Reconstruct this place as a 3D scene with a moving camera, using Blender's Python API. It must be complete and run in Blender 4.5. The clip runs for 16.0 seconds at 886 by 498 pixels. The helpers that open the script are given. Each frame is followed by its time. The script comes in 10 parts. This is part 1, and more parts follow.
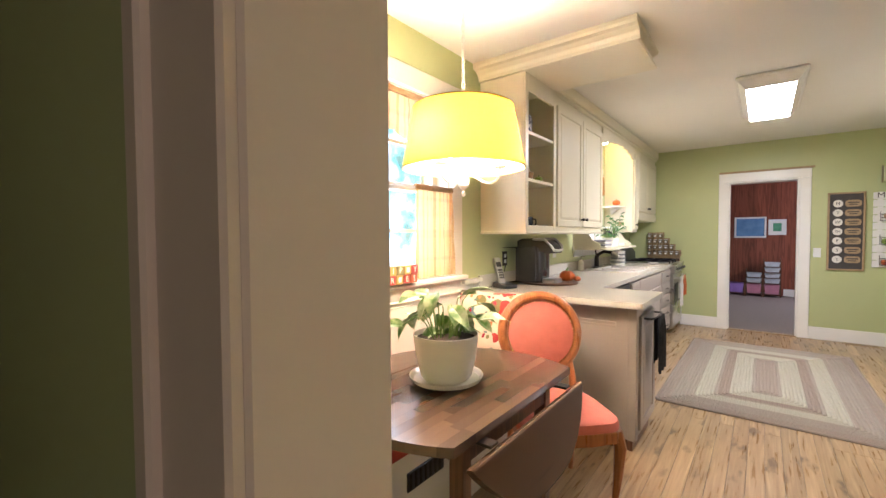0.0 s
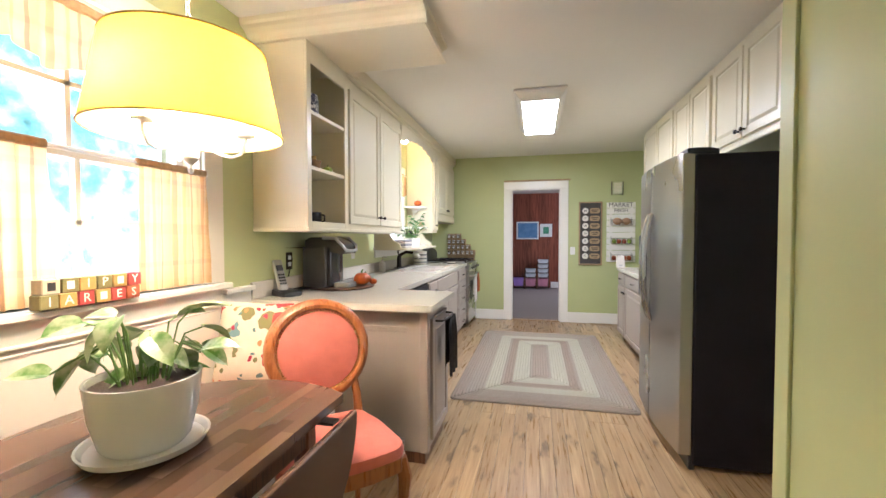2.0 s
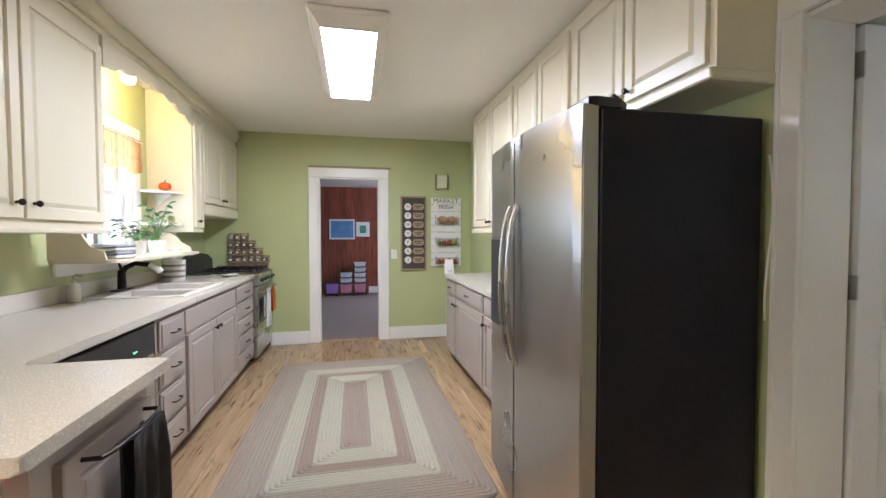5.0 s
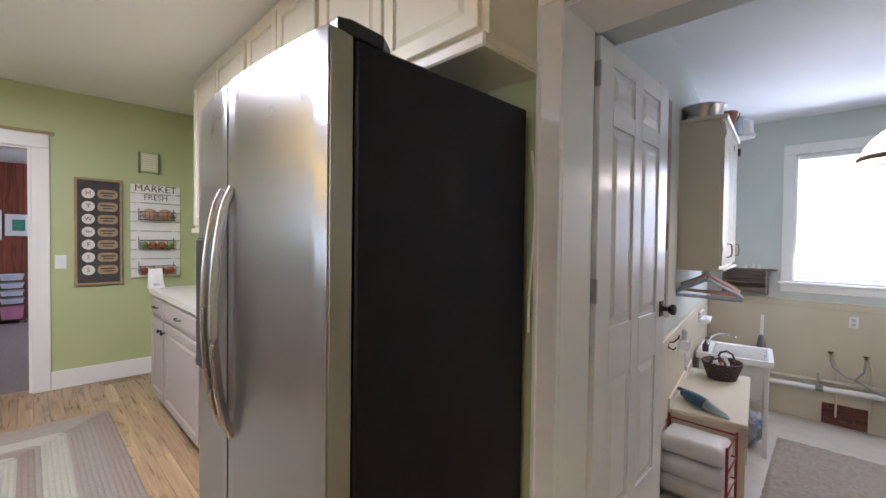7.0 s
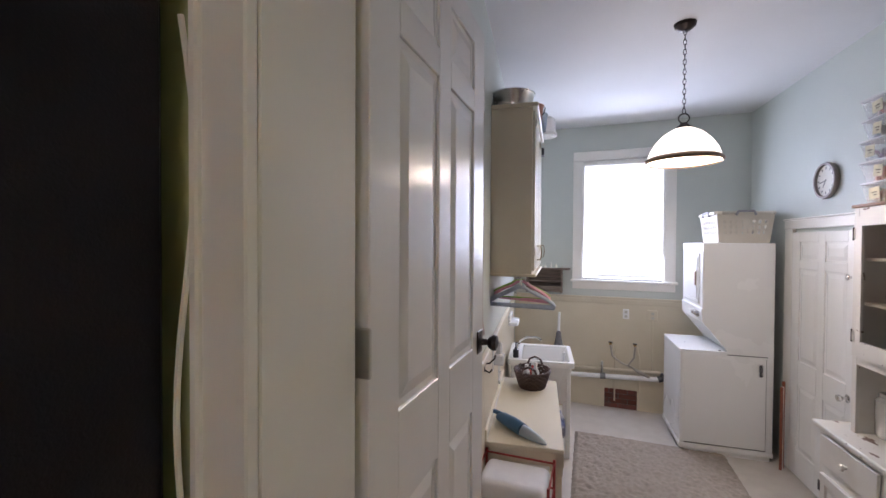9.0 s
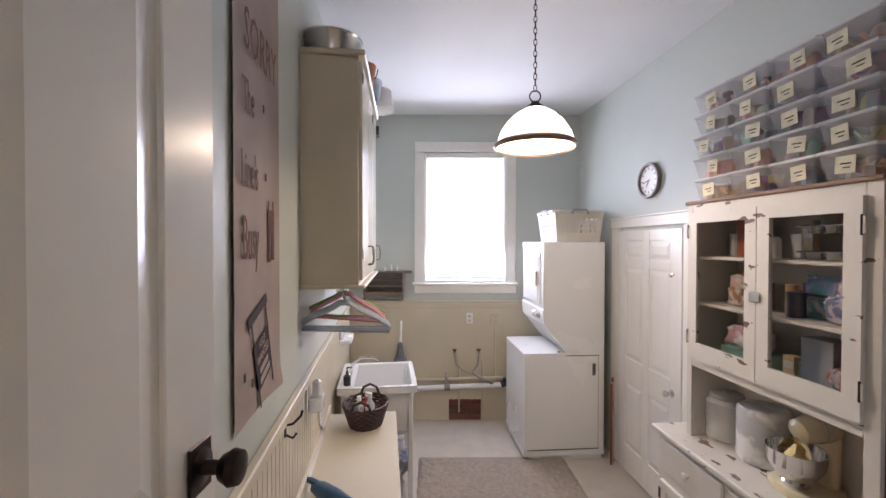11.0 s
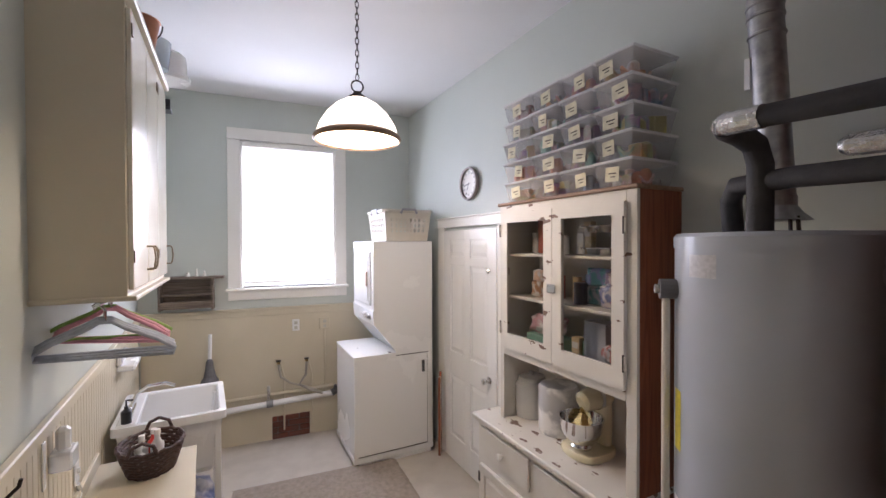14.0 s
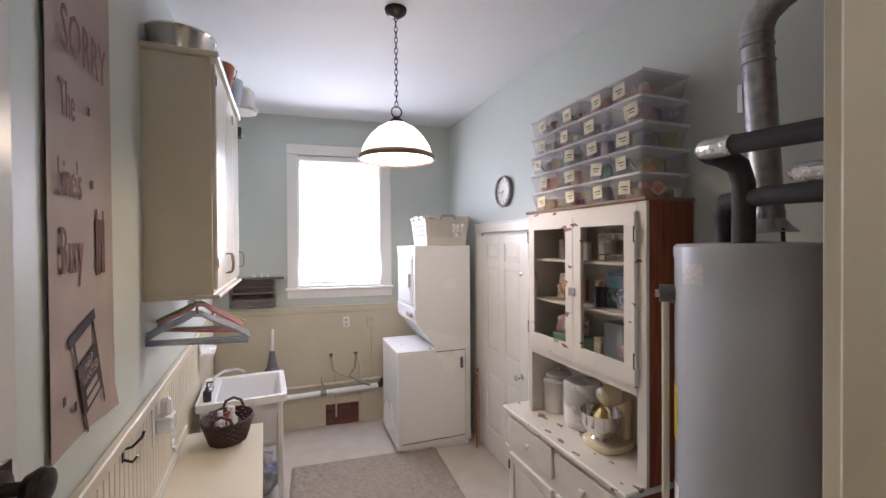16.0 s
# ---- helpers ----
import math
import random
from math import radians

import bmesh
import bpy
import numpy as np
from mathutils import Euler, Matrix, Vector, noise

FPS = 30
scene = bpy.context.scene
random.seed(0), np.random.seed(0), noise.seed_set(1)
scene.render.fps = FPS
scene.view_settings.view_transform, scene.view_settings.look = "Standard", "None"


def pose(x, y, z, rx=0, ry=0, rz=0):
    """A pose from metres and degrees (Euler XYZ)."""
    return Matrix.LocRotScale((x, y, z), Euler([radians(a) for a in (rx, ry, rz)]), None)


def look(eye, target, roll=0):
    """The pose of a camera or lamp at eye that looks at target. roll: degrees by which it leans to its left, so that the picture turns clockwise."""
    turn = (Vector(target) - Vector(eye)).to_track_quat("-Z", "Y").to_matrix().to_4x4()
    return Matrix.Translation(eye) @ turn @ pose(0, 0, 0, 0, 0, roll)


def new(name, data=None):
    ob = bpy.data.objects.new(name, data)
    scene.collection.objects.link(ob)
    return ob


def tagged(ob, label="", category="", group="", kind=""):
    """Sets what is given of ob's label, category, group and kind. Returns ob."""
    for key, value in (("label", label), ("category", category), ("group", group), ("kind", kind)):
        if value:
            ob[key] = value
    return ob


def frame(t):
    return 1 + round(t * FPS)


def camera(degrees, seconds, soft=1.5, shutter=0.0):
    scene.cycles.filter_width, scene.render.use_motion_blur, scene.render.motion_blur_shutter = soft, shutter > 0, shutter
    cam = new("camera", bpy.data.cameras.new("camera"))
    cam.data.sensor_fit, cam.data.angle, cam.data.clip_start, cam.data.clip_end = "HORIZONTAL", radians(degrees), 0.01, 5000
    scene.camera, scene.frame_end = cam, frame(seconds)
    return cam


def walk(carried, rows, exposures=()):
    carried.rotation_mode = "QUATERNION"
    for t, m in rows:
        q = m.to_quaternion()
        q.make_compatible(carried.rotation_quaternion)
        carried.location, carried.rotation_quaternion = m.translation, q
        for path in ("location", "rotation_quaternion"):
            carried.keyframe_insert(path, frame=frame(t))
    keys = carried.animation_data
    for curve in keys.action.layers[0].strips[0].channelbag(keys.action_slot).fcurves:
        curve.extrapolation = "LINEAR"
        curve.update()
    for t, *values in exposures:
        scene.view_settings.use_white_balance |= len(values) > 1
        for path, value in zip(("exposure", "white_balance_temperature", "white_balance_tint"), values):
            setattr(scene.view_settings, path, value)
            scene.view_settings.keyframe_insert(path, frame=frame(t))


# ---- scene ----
cam = camera(94.2, 16.0)
PATH = [
    (0, (0.099, -0.016, 1.318), (-1.127, 1.563, 1.252), -0.3),
    (0.5, (0.096, 0.072, 1.312), (-0.928, 1.789, 1.248), -0.2),
    (1, (0.117, 0.168, 1.309), (-0.726, 1.98, 1.248), -0.2),
    (1.5, (0.127, 0.279, 1.297), (-0.52, 2.17, 1.238), -0.2),
    (2, (0.106, 0.401, 1.29), (-0.337, 2.351, 1.232), -0.1),
    (2.5, (0.07, 0.566, 1.299), (-0.172, 2.551, 1.237), -0.1),
    (3, (0.076, 0.71, 1.29), (-0.027, 2.706, 1.231), -0.1),
    (3.2, (0.074, 0.799, 1.286), (0.023, 2.797, 1.227), -0.2),
    (5.3, (0.175, 1.752, 1.314), (0.746, 3.667, 1.246), 0.2),
    (5.5, (0.196, 1.807, 1.314), (0.884, 3.684, 1.251), 0.4),
    (6, (0.259, 1.899, 1.303), (1.209, 3.659, 1.252), 0.6),
    (6.5, (0.344, 2.001, 1.3), (1.547, 3.599, 1.256), 0.7),
    (7, (0.443, 2.108, 1.302), (1.862, 3.517, 1.26), 0.7),
    (7.5, (0.572, 2.183, 1.292), (2.157, 3.403, 1.269), 0.3),
    (8, (0.783, 2.262, 1.305), (2.466, 3.342, 1.276), 0.2),
    (8.5, (1.008, 2.313, 1.307), (2.788, 3.224, 1.274), 0.2),
    (9, (1.249, 2.378, 1.322), (3.119, 3.086, 1.29), 0.3),
    (11.5, (2.063, 2.4, 1.315), (4.056, 2.225, 1.292), -0.0),
    (12, (2.081, 2.381, 1.314), (4.054, 2.052, 1.297), -0.0),
    (12.5, (2.099, 2.369, 1.318), (4.044, 1.905, 1.3), -0.0),
    (13, (2.111, 2.349, 1.316), (4.027, 1.776, 1.296), -0.1),
    (13.5, (2.116, 2.318, 1.311), (3.996, 1.637, 1.288), -0.2),
    (14, (2.11, 2.298, 1.306), (3.956, 1.527, 1.281), -0.2),
    (14.5, (2.079, 2.295, 1.305), (3.902, 1.473, 1.28), -0.3),
    (15, (2.014, 2.304, 1.318), (3.838, 1.485, 1.296), -0.3),
    (15.5, (1.925, 2.298, 1.334), (3.789, 1.573, 1.31), -0.4),
    (16, (1.848, 2.293, 1.341), (3.77, 1.741, 1.319), -0.4),
]
walk(cam, [(t, look(eye, target, roll)) for t, eye, target, roll in PATH],
     exposures=[(0, 0.29, 5850, 20), (3.2, 0.29, 5300, 15), (5.5, 0.13, 5350, 18), (7.0, 0.04, 5350, 21), (8.5, -0.10, 5450, 24), (9.2, -0.12, 5550, 25), (11.5, 0.0, 5900, 26), (13.0, 0.0, 5850, 25), (16.0, 0.03, 5850, 25)])

# ---- world and light ----
KC, LC, LF = 2.53, 2.71, -0.61          # kitchen ceiling, laundry ceiling, laundry floor
CHAND, PEND = 58.0, 27.0
world = bpy.data.worlds.new("world")
scene.world = world
world.use_nodes = True
wn = world.node_tree
sky = wn.nodes.new("ShaderNodeTexSky")
sky.sky_type, sky.sun_disc = "NISHITA", False
sky.sun_elevation, sky.sun_rotation = radians(42), radians(-60)
wn.links.new(sky.outputs[0], wn.nodes["Background"].inputs[0])
wn.nodes["Background"].inputs[1].default_value = 0.12


def lamp(name, kind, m, power, color, size=None):
    d = bpy.data.lights.new(name, kind)
    d.energy, d.color = power, color
    if kind == "AREA":
        d.shape, d.size, d.size_y = "RECTANGLE", size[0], size[1]
    elif kind == "SUN":
        d.angle = radians(0.6)
    else:
        d.shadow_soft_size = size
    ob = new(name, d)
    ob.matrix_world = m
    return ob


lamp("sun", "SUN", look((-6, -4, 9), (-1, 1.2, 0)), 3.0, (1, 0.94, 0.85))
# daylight in the window openings
lamp("daylight_nook", "AREA", look((-1.72, 1.63, 1.62), (0, 1.63, 1.45)), 27, (0.93, 0.97, 1.0), (0.98, 1.05))
lamp("daylight_sink", "AREA", look((-1.72, 4.9, 1.65), (0, 4.9, 1.4)), 13, (0.93, 0.97, 1.0), (0.7, 0.8))
lamp("daylight_laundry", "AREA", look((6.39, 2.13, 1.6), (3, 2.13, 0.9)), 36, (0.92, 0.96, 1.0), (0.82, 1.3))
# extra lamp inside the windowless far room, put in to light it
lamp("daylight_far_room", "AREA", look((1.9, 9.4, 1.6), (-1, 9.8, 1.2)), 30, (0.95, 0.96, 1.0), (1.2, 1.2))
# added fill lamp, no window here: brightens the jamb of the nook opening
lamp("daylight_entry", "AREA", look((1.9, -0.9, 1.6), (-0.4, 0.1, 1.3)), 10, (1.0, 0.84, 0.68), (1.2, 1.6))

# ---- helpers for building ----
WORLD_OF = {}


def thing(name, at=(0, 0, 0), label="", category="", group="", turn=0.0, kind=""):
    """An empty at the base of a thing."""
    ob = new(name)
    ob.empty_display_size = 0.05
    m = pose(at[0], at[1], at[2], 0, 0, turn)
    ob.matrix_basis = m
    WORLD_OF[ob.name] = m
    return tagged(ob, label, category, group, kind)


def part(name, bm, material, parent=None, label="", local=False, smooth=False):
    """Links a bmesh as one mesh object; its vertices are in the world unless local."""
    bmesh.ops.recalc_face_normals(bm, faces=bm.faces)
    if parent is not None and not local:
        bm.transform(WORLD_OF[parent.name].inverted())
    me = bpy.data.meshes.new(name)
    bm.to_mesh(me)
    bm.free()
    if material is not None:
        me.materials.append(material)
    if smooth:
        for p in me.polygons:
            p.use_smooth = True
        me.set_sharp_from_angle(angle=radians(35))
    ob = new(name, me)
    if parent is not None:
        ob.parent = parent
        WORLD_OF[ob.name] = WORLD_OF[parent.name]
    else:
        WORLD_OF[ob.name] = Matrix()
    if label:
        ob["label"] = label
    return ob


def box(bm, x0, x1, y0, y1, z0, z1, bevel=0.0, m=None, seg=1):
    """A box, with its edges bevelled by so many metres."""
    r = bmesh.ops.create_cube(bm, size=1.0)["verts"]
    mm = Matrix.Translation(((x0 + x1) / 2, (y0 + y1) / 2, (z0 + z1) / 2)) @ Matrix.Diagonal((abs(x1 - x0), abs(y1 - y0), abs(z1 - z0), 1))
    bmesh.ops.transform(bm, matrix=mm, verts=r)
    if bevel:
        es = list({e for v in r for e in v.link_edges})
        r = list({v for f in bmesh.ops.bevel(bm, geom=es, offset=bevel, segments=seg, affect="EDGES", profile=0.5)["faces"] for v in f.verts} | {v for v in r if v.is_valid})
    if m is not None:
        bmesh.ops.transform(bm, matrix=m, verts=r)
    return bm


def boxes(*rows, bevel=0.0, m=None):
    bm = bmesh.new()
    for r in rows:
        box(bm, *r, bevel=bevel, m=m)
    return bm


def lathe(profile, seg=32, at=(0, 0, 0), bm=None, m=None):
    """Turns (radius, height) pairs about the upright axis."""
    bm = bm or bmesh.new()
    rings = []
    for r, z in profile:
        ring = []
        for k in range(seg if r > 1e-5 else 1):
            a = 2 * math.pi * k / seg
            co = Vector((r * math.cos(a), r * math.sin(a), z))
            ring.append(bm.verts.new((m @ co if m else co) + Vector(at)))
        rings.append(ring)
    for a, b in zip(rings, rings[1:]):
        for k in range(seg):
            i, j = k, (k + 1) % seg
            q = [a[i % len(a)], a[j % len(a)], b[j % len(b)], b[i % len(b)]]
            q = list(dict.fromkeys(q))
            if len(q) > 2:
                bm.faces.new(q)
    return bm


def tube(points, radius, seg=10, closed=False, bm=None, flat=1.0):
    """A round bar along points. radius may be one number or one a point."""
    bm = bm or bmesh.new()
    pts = [Vector(p) for p in points]
    n = len(pts)
    rings = []
    side = None
    for i, p in enumerate(pts):
        a, b = pts[(i - 1) % n if closed else max(i - 1, 0)], pts[(i + 1) % n if closed else min(i + 1, n - 1)]
        t = (b - a).normalized()
        if side is None:
            side = t.orthogonal().normalized()
        side = (side - t * side.dot(t)).normalized()
        up = t.cross(side)
        r = radius[i] if isinstance(radius, (list, tuple)) else radius
        rings.append([bm.verts.new(p + r * (math.cos(2 * math.pi * k / seg) * side + flat * math.sin(2 * math.pi * k / seg) * up)) for k in range(seg)])
    for i in range(n if closed else n - 1):
        a, b = rings[i], rings[(i + 1) % n]
        if closed and i == n - 1:
            off = min(range(seg), key=lambda s: (a[0].co - b[s].co).length)
            b = b[off:] + b[:off]
        for k in range(seg):
            bm.faces.new((a[k], a[(k + 1) % seg], b[(k + 1) % seg], b[k]))
    if not closed:
        bm.faces.new(rings[0][::-1])
        bm.faces.new(rings[-1])
    return bm


def prism(outline, z0, z1, bevel=0.0, bm=None, m=None, seg=2):
    """An upright prism on a flat outline of (x, y)."""
    bm = bm or bmesh.new()
    lo = [bm.verts.new((x, y, z0)) for x, y in outline]
    hi = [bm.verts.new((x, y, z1)) for x, y in outline]
    n = len(lo)
    fs = [bm.faces.new(lo[::-1]), bm.faces.new(hi)]
    for k in range(n):
        fs.append(bm.faces.new((lo[k], lo[(k + 1) % n], hi[(k + 1) % n], hi[k])))
    vs = lo + hi
    if bevel:
        es = list(set(fs[0].edges) | set(fs[1].edges))
        r = bmesh.ops.bevel(bm, geom=es, offset=bevel, segments=seg, affect="EDGES", profile=0.5)
        vs = list({v for f in r["faces"] for v in f.verts} | {v for v in vs if v.is_valid})
    if m is not None:
        bmesh.ops.transform(bm, matrix=m, verts=vs)
    return bm


def grid_sheet(nu, nv, fn, bm=None):
    """A sheet of quads; fn(u, v) in 0..1 gives the place."""
    bm = bm or bmesh.new()
    vs = [[bm.verts.new(fn(i / nu, j / nv)) for j in range(nv + 1)] for i in range(nu + 1)]
    for i in range(nu):
        for j in range(nv):
            bm.faces.new((vs[i][j], vs[i + 1][j], vs[i + 1][j + 1], vs[i][j + 1]))
    return bm


def basis(o, u, n):
    """A frame with x along u, y along n and z up, at o."""
    u, n = Vector(u).normalized(), Vector(n).normalized()
    return Matrix(((u.x, n.x, 0, o[0]), (u.y, n.y, 0, o[1]), (u.z, n.z, 1, o[2]), (0, 0, 0, 1)))


def raised_door(w, h, m, t=0.02, rail=0.055):
    """A cabinet door with a frame and a raised field; local x along, y outward, z up."""
    b = rail + 0.022
    loops = [(0, 0), (0, t - 0.003), (0.003, t), (rail - 0.004, t), (rail, t * 0.45), (rail + 0.004, t * 0.45)]
    if w > 2 * b + 0.03 and h > 2 * b + 0.03:
        loops.append((b, t * 0.92))
    return stepped(w, h, loops, m)


def stepped(w, h, loops, m):
    """One closed skin of nested rectangles: each loop is (inset, height out of the wall)."""
    bm = bmesh.new()
    vs = [[bm.verts.new(m @ Vector(p)) for p in ((q, y, q), (w - q, y, q), (w - q, y, h - q), (q, y, h - q))] for q, y in loops]
    for a, c in zip(vs, vs[1:]):
        for k in range(4):
            bm.faces.new((a[k], a[(k + 1) % 4], c[(k + 1) % 4], c[k]))
    bm.faces.new(vs[0][::-1])
    bm.faces.new(vs[-1])
    return bm


def open_frame(w, h, l, r, b, tp, t, m):
    """A flat frame round an opening, in one piece; local x along, y out, z up."""
    bm = bmesh.new()
    out = [(0, 0), (w, 0), (w, h), (0, h)]
    inn = [(l, b), (w - r, b), (w - r, h - tp), (l, h - tp)]
    rings = [[bm.verts.new(m @ Vector((x, y, z))) for x, z in pts] for pts, y in ((out, 0), (out, t), (inn, t), (inn, 0))]
    for k in range(4):
        a, c = rings[k], rings[(k + 1) % 4]
        for j in range(4):
            bm.faces.new((a[j], a[(j + 1) % 4], c[(j + 1) % 4], c[j]))
    return bm


def knob(at, n, r=0.014):
    """A small round knob on a stem, standing out along n."""
    m = Vector((0, 0, 1)).rotation_difference(Vector(n)).to_matrix().to_4x4()
    return lathe([(0.0, -0.001), (r * 0.5, -0.001), (r * 0.4, 0.012), (r * 0.95, 0.017), (r, 0.024), (r * 0.7, 0.03), (0, 0.031)], 16, at, m=m)


def bar_pull(a, b, n, r=0.004, out=0.025):
    """A thin bowed pull between two points."""
    a, b, n = Vector(a), Vector(b), Vector(n)
    return tube([a, a + n * out * 0.8, a + (b - a) * 0.12 + n * out, a + (b - a) * 0.5 + n * out * 1.15, a + (b - a) * 0.88 + n * out, b + n * out * 0.8, b], r, 8)


# ---- materials ----
def material(name, color, rough=0.5, metal=0.0, second=None, scale=8.0, amount=0.5, bump=0.05, fine=120.0, per_object=0.0, **extra):
    """A surface with two scales of variation: broad patches between two colours, and a fine grain in the relief."""
    mt = bpy.data.materials.new(name)
    mt.use_nodes = True
    nt = mt.node_tree
    nd, ln = nt.nodes, nt.links
    b = nd["Principled BSDF"]
    tc = nd.new("ShaderNodeTexCoord")
    n1 = nd.new("ShaderNodeTexNoise")
    n1.inputs["Scale"].default_value, n1.inputs["Detail"].default_value = scale, 5
    ln.new(tc.outputs["Object"], n1.inputs["Vector"])
    ramp = nd.new("ShaderNodeValToRGB")
    ramp.color_ramp.elements[0].position, ramp.color_ramp.elements[1].position = 0.5 - 0.25 * amount, 0.5 + 0.3 * amount
    c2 = second or tuple(c * 0.82 for c in color)
    ramp.color_ramp.elements[0].color, ramp.color_ramp.elements[1].color = (*c2, 1), (*color, 1)
    ln.new(n1.outputs["Fac"], ramp.inputs["Fac"])
    out = ramp.outputs["Color"]
    if per_object:
        oi = nd.new("ShaderNodeObjectInfo")
        hs = nd.new("ShaderNodeHueSaturation")
        mr = nd.new("ShaderNodeMapRange")
        mr.inputs["To Min"].default_value, mr.inputs["To Max"].default_value = 1 - per_object, 1 + per_object
        ln.new(oi.outputs["Random"], mr.inputs["Value"])
        ln.new(mr.outputs["Result"], hs.inputs["Value"])
        ln.new(out, hs.inputs["Color"])
        out = hs.outputs["Color"]
    ln.new(out, b.inputs["Base Color"])
    n2 = nd.new("ShaderNodeTexNoise")
    n2.inputs["Scale"].default_value, n2.inputs["Detail"].default_value = fine, 3
    ln.new(tc.outputs["Object"], n2.inputs["Vector"])
    rr = nd.new("ShaderNodeMapRange")
    rr.inputs["To Min"].default_value, rr.inputs["To Max"].default_value = max(rough - 0.06, 0.02), min(rough + 0.08, 1)
    ln.new(n1.outputs["Fac"], rr.inputs["Value"])
    ln.new(rr.outputs["Result"], b.inputs["Roughness"])
    if bump:
        bp = nd.new("ShaderNodeBump")
        bp.inputs["Strength"].default_value, bp.inputs["Distance"].default_value = bump, 0.004
        ln.new(n2.outputs["Fac"], bp.inputs["Height"])
        ln.new(bp.outputs["Normal"], b.inputs["Normal"])
    b.inputs["Metallic"].default_value = metal
    for k, v in extra.items():
        b.inputs[k.replace("_", " ")].default_value = v
    return mt


def wood(name, dark, light, rough=0.4, along="Y", scale=3.0, ring=14.0, per_object=0.15, knots=True, bump=0.12, waves=26.0):
    """Grain drawn out along one axis, with streaks, pores and, if wanted, knots."""
    mt = bpy.data.materials.new(name)
    mt.use_nodes = True
    nt = mt.node_tree
    nd, ln = nt.nodes, nt.links
    b = nd["Principled BSDF"]
    tc, mp, oi = nd.new("ShaderNodeTexCoord"), nd.new("ShaderNodeMapping"), nd.new("ShaderNodeObjectInfo")
    st = [ring, ring, ring]
    st["XYZ".index(along)] = scale * 0.35
    mp.inputs["Scale"].default_value = st
    ad = nd.new("ShaderNodeVectorMath")
    ad.operation = "MULTIPLY_ADD"
    cx = nd.new("ShaderNodeCombineXYZ")
    for k in range(3):
        ln.new(oi.outputs["Random"], cx.inputs[k])
    ad.inputs[1].default_value = (17, 31, 11)
    ln.new(cx.outputs[0], ad.inputs[0])
    ln.new(tc.outputs["Object"], ad.inputs[2])
    ln.new(ad.outputs[0], mp.inputs["Vector"])
    n1 = nd.new("ShaderNodeTexNoise")
    n1.inputs["Scale"].default_value, n1.inputs["Detail"].default_value, n1.inputs["Distortion"].default_value = 1.0, 6, 1.6
    ln.new(mp.outputs[0], n1.inputs["Vector"])
    wv = nd.new("ShaderNodeMath")
    wv.operation = "SINE"
    ml = nd.new("ShaderNodeMath")
    ml.operation = "MULTIPLY"
    ml.inputs[1].default_value = 26
    ln.new(n1.outputs["Fac"], ml.inputs[0])
    ln.new(ml.outputs[0], wv.inputs[0])
    mr = nd.new("ShaderNodeMapRange")
    mr.inputs["From Min"].default_value = -1
    ln.new(wv.outputs[0], mr.inputs["Value"])
    n2 = nd.new("ShaderNodeTexNoise")
    n2.inputs["Scale"].default_value, n2.inputs["Detail"].default_value = 5.0, 4
    ln.new(mp.outputs[0], n2.inputs["Vector"])
    mx = nd.new("ShaderNodeMath")
    mx.operation = "MULTIPLY_ADD"
    mx.inputs[1].default_value = 0.45
    ln.new(mr.outputs["Result"], mx.inputs[0])
    m3 = nd.new("ShaderNodeMath")
    m3.operation = "MULTIPLY"
    m3.inputs[1].default_value = 0.55
    ln.new(n2.outputs["Fac"], m3.inputs[0])
    ln.new(m3.outputs[0], mx.inputs[2])
    ramp = nd.new("ShaderNodeValToRGB")
    ramp.color_ramp.elements[0].position, ramp.color_ramp.elements[1].position = 0.08, 0.62
    ml.inputs[1].default_value = waves
    ramp.color_ramp.elements[0].color, ramp.color_ramp.elements[1].color = (*dark, 1), (*light, 1)
    ln.new(mx.outputs[0], ramp.inputs["Fac"])
    hs = nd.new("ShaderNodeHueSaturation")
    vr = nd.new("ShaderNodeMapRange")
    vr.inputs["To Min"].default_value, vr.inputs["To Max"].default_value = 1 - per_object, 1 + per_object
    ln.new(oi.outputs["Random"], vr.inputs["Value"])
    ln.new(vr.outputs["Result"], hs.inputs["Value"])
    ln.new(ramp.outputs["Color"], hs.inputs["Color"])
    out = hs.outputs["Color"]
    if knots:
        vo = nd.new("ShaderNodeTexNoise")
        vo.inputs["Scale"].default_value, vo.inputs["Detail"].default_value = 4.0, 6
        vm = nd.new("ShaderNodeMapping")
        sc = [2.6, 2.6, 2.6]
        sc["XYZ".index(along)] = 0.9
        vm.inputs["Scale"].default_value = sc
        ln.new(ad.outputs[0], vm.inputs["Vector"])
        ln.new(vm.outputs[0], vo.inputs["Vector"])
        kr = nd.new("ShaderNodeValToRGB")
        kr.color_ramp.elements[0].position, kr.color_ramp.elements[1].position = 0.60, 0.70
        kr.color_ramp.elements[0].color, kr.color_ramp.elements[1].color = (0, 0, 0, 1), (0.85, 0.85, 0.85, 1)
        ln.new(vo.outputs["Fac"], kr.inputs["Fac"])
        mc = nd.new("ShaderNodeMix")
        mc.data_type = "RGBA"
        ln.new(kr.outputs["Color"], mc.inputs["Factor"])
        ln.new(out, mc.inputs["A"])
        mc.inputs["B"].default_value = (*[c * 0.36 for c in dark], 1)
        out = mc.outputs["Result"]
    ln.new(out, b.inputs["Base Color"])
    rr = nd.new("ShaderNodeMapRange")
    rr.inputs["To Min"].default_value, rr.inputs["To Max"].default_value = rough - 0.08, rough + 0.12
    ln.new(n2.outputs["Fac"], rr.inputs["Value"])
    ln.new(rr.outputs["Result"], b.inputs["Roughness"])
    bp = nd.new("ShaderNodeBump")
    bp.inputs["Strength"].default_value, bp.inputs["Distance"].default_value = bump, 0.003
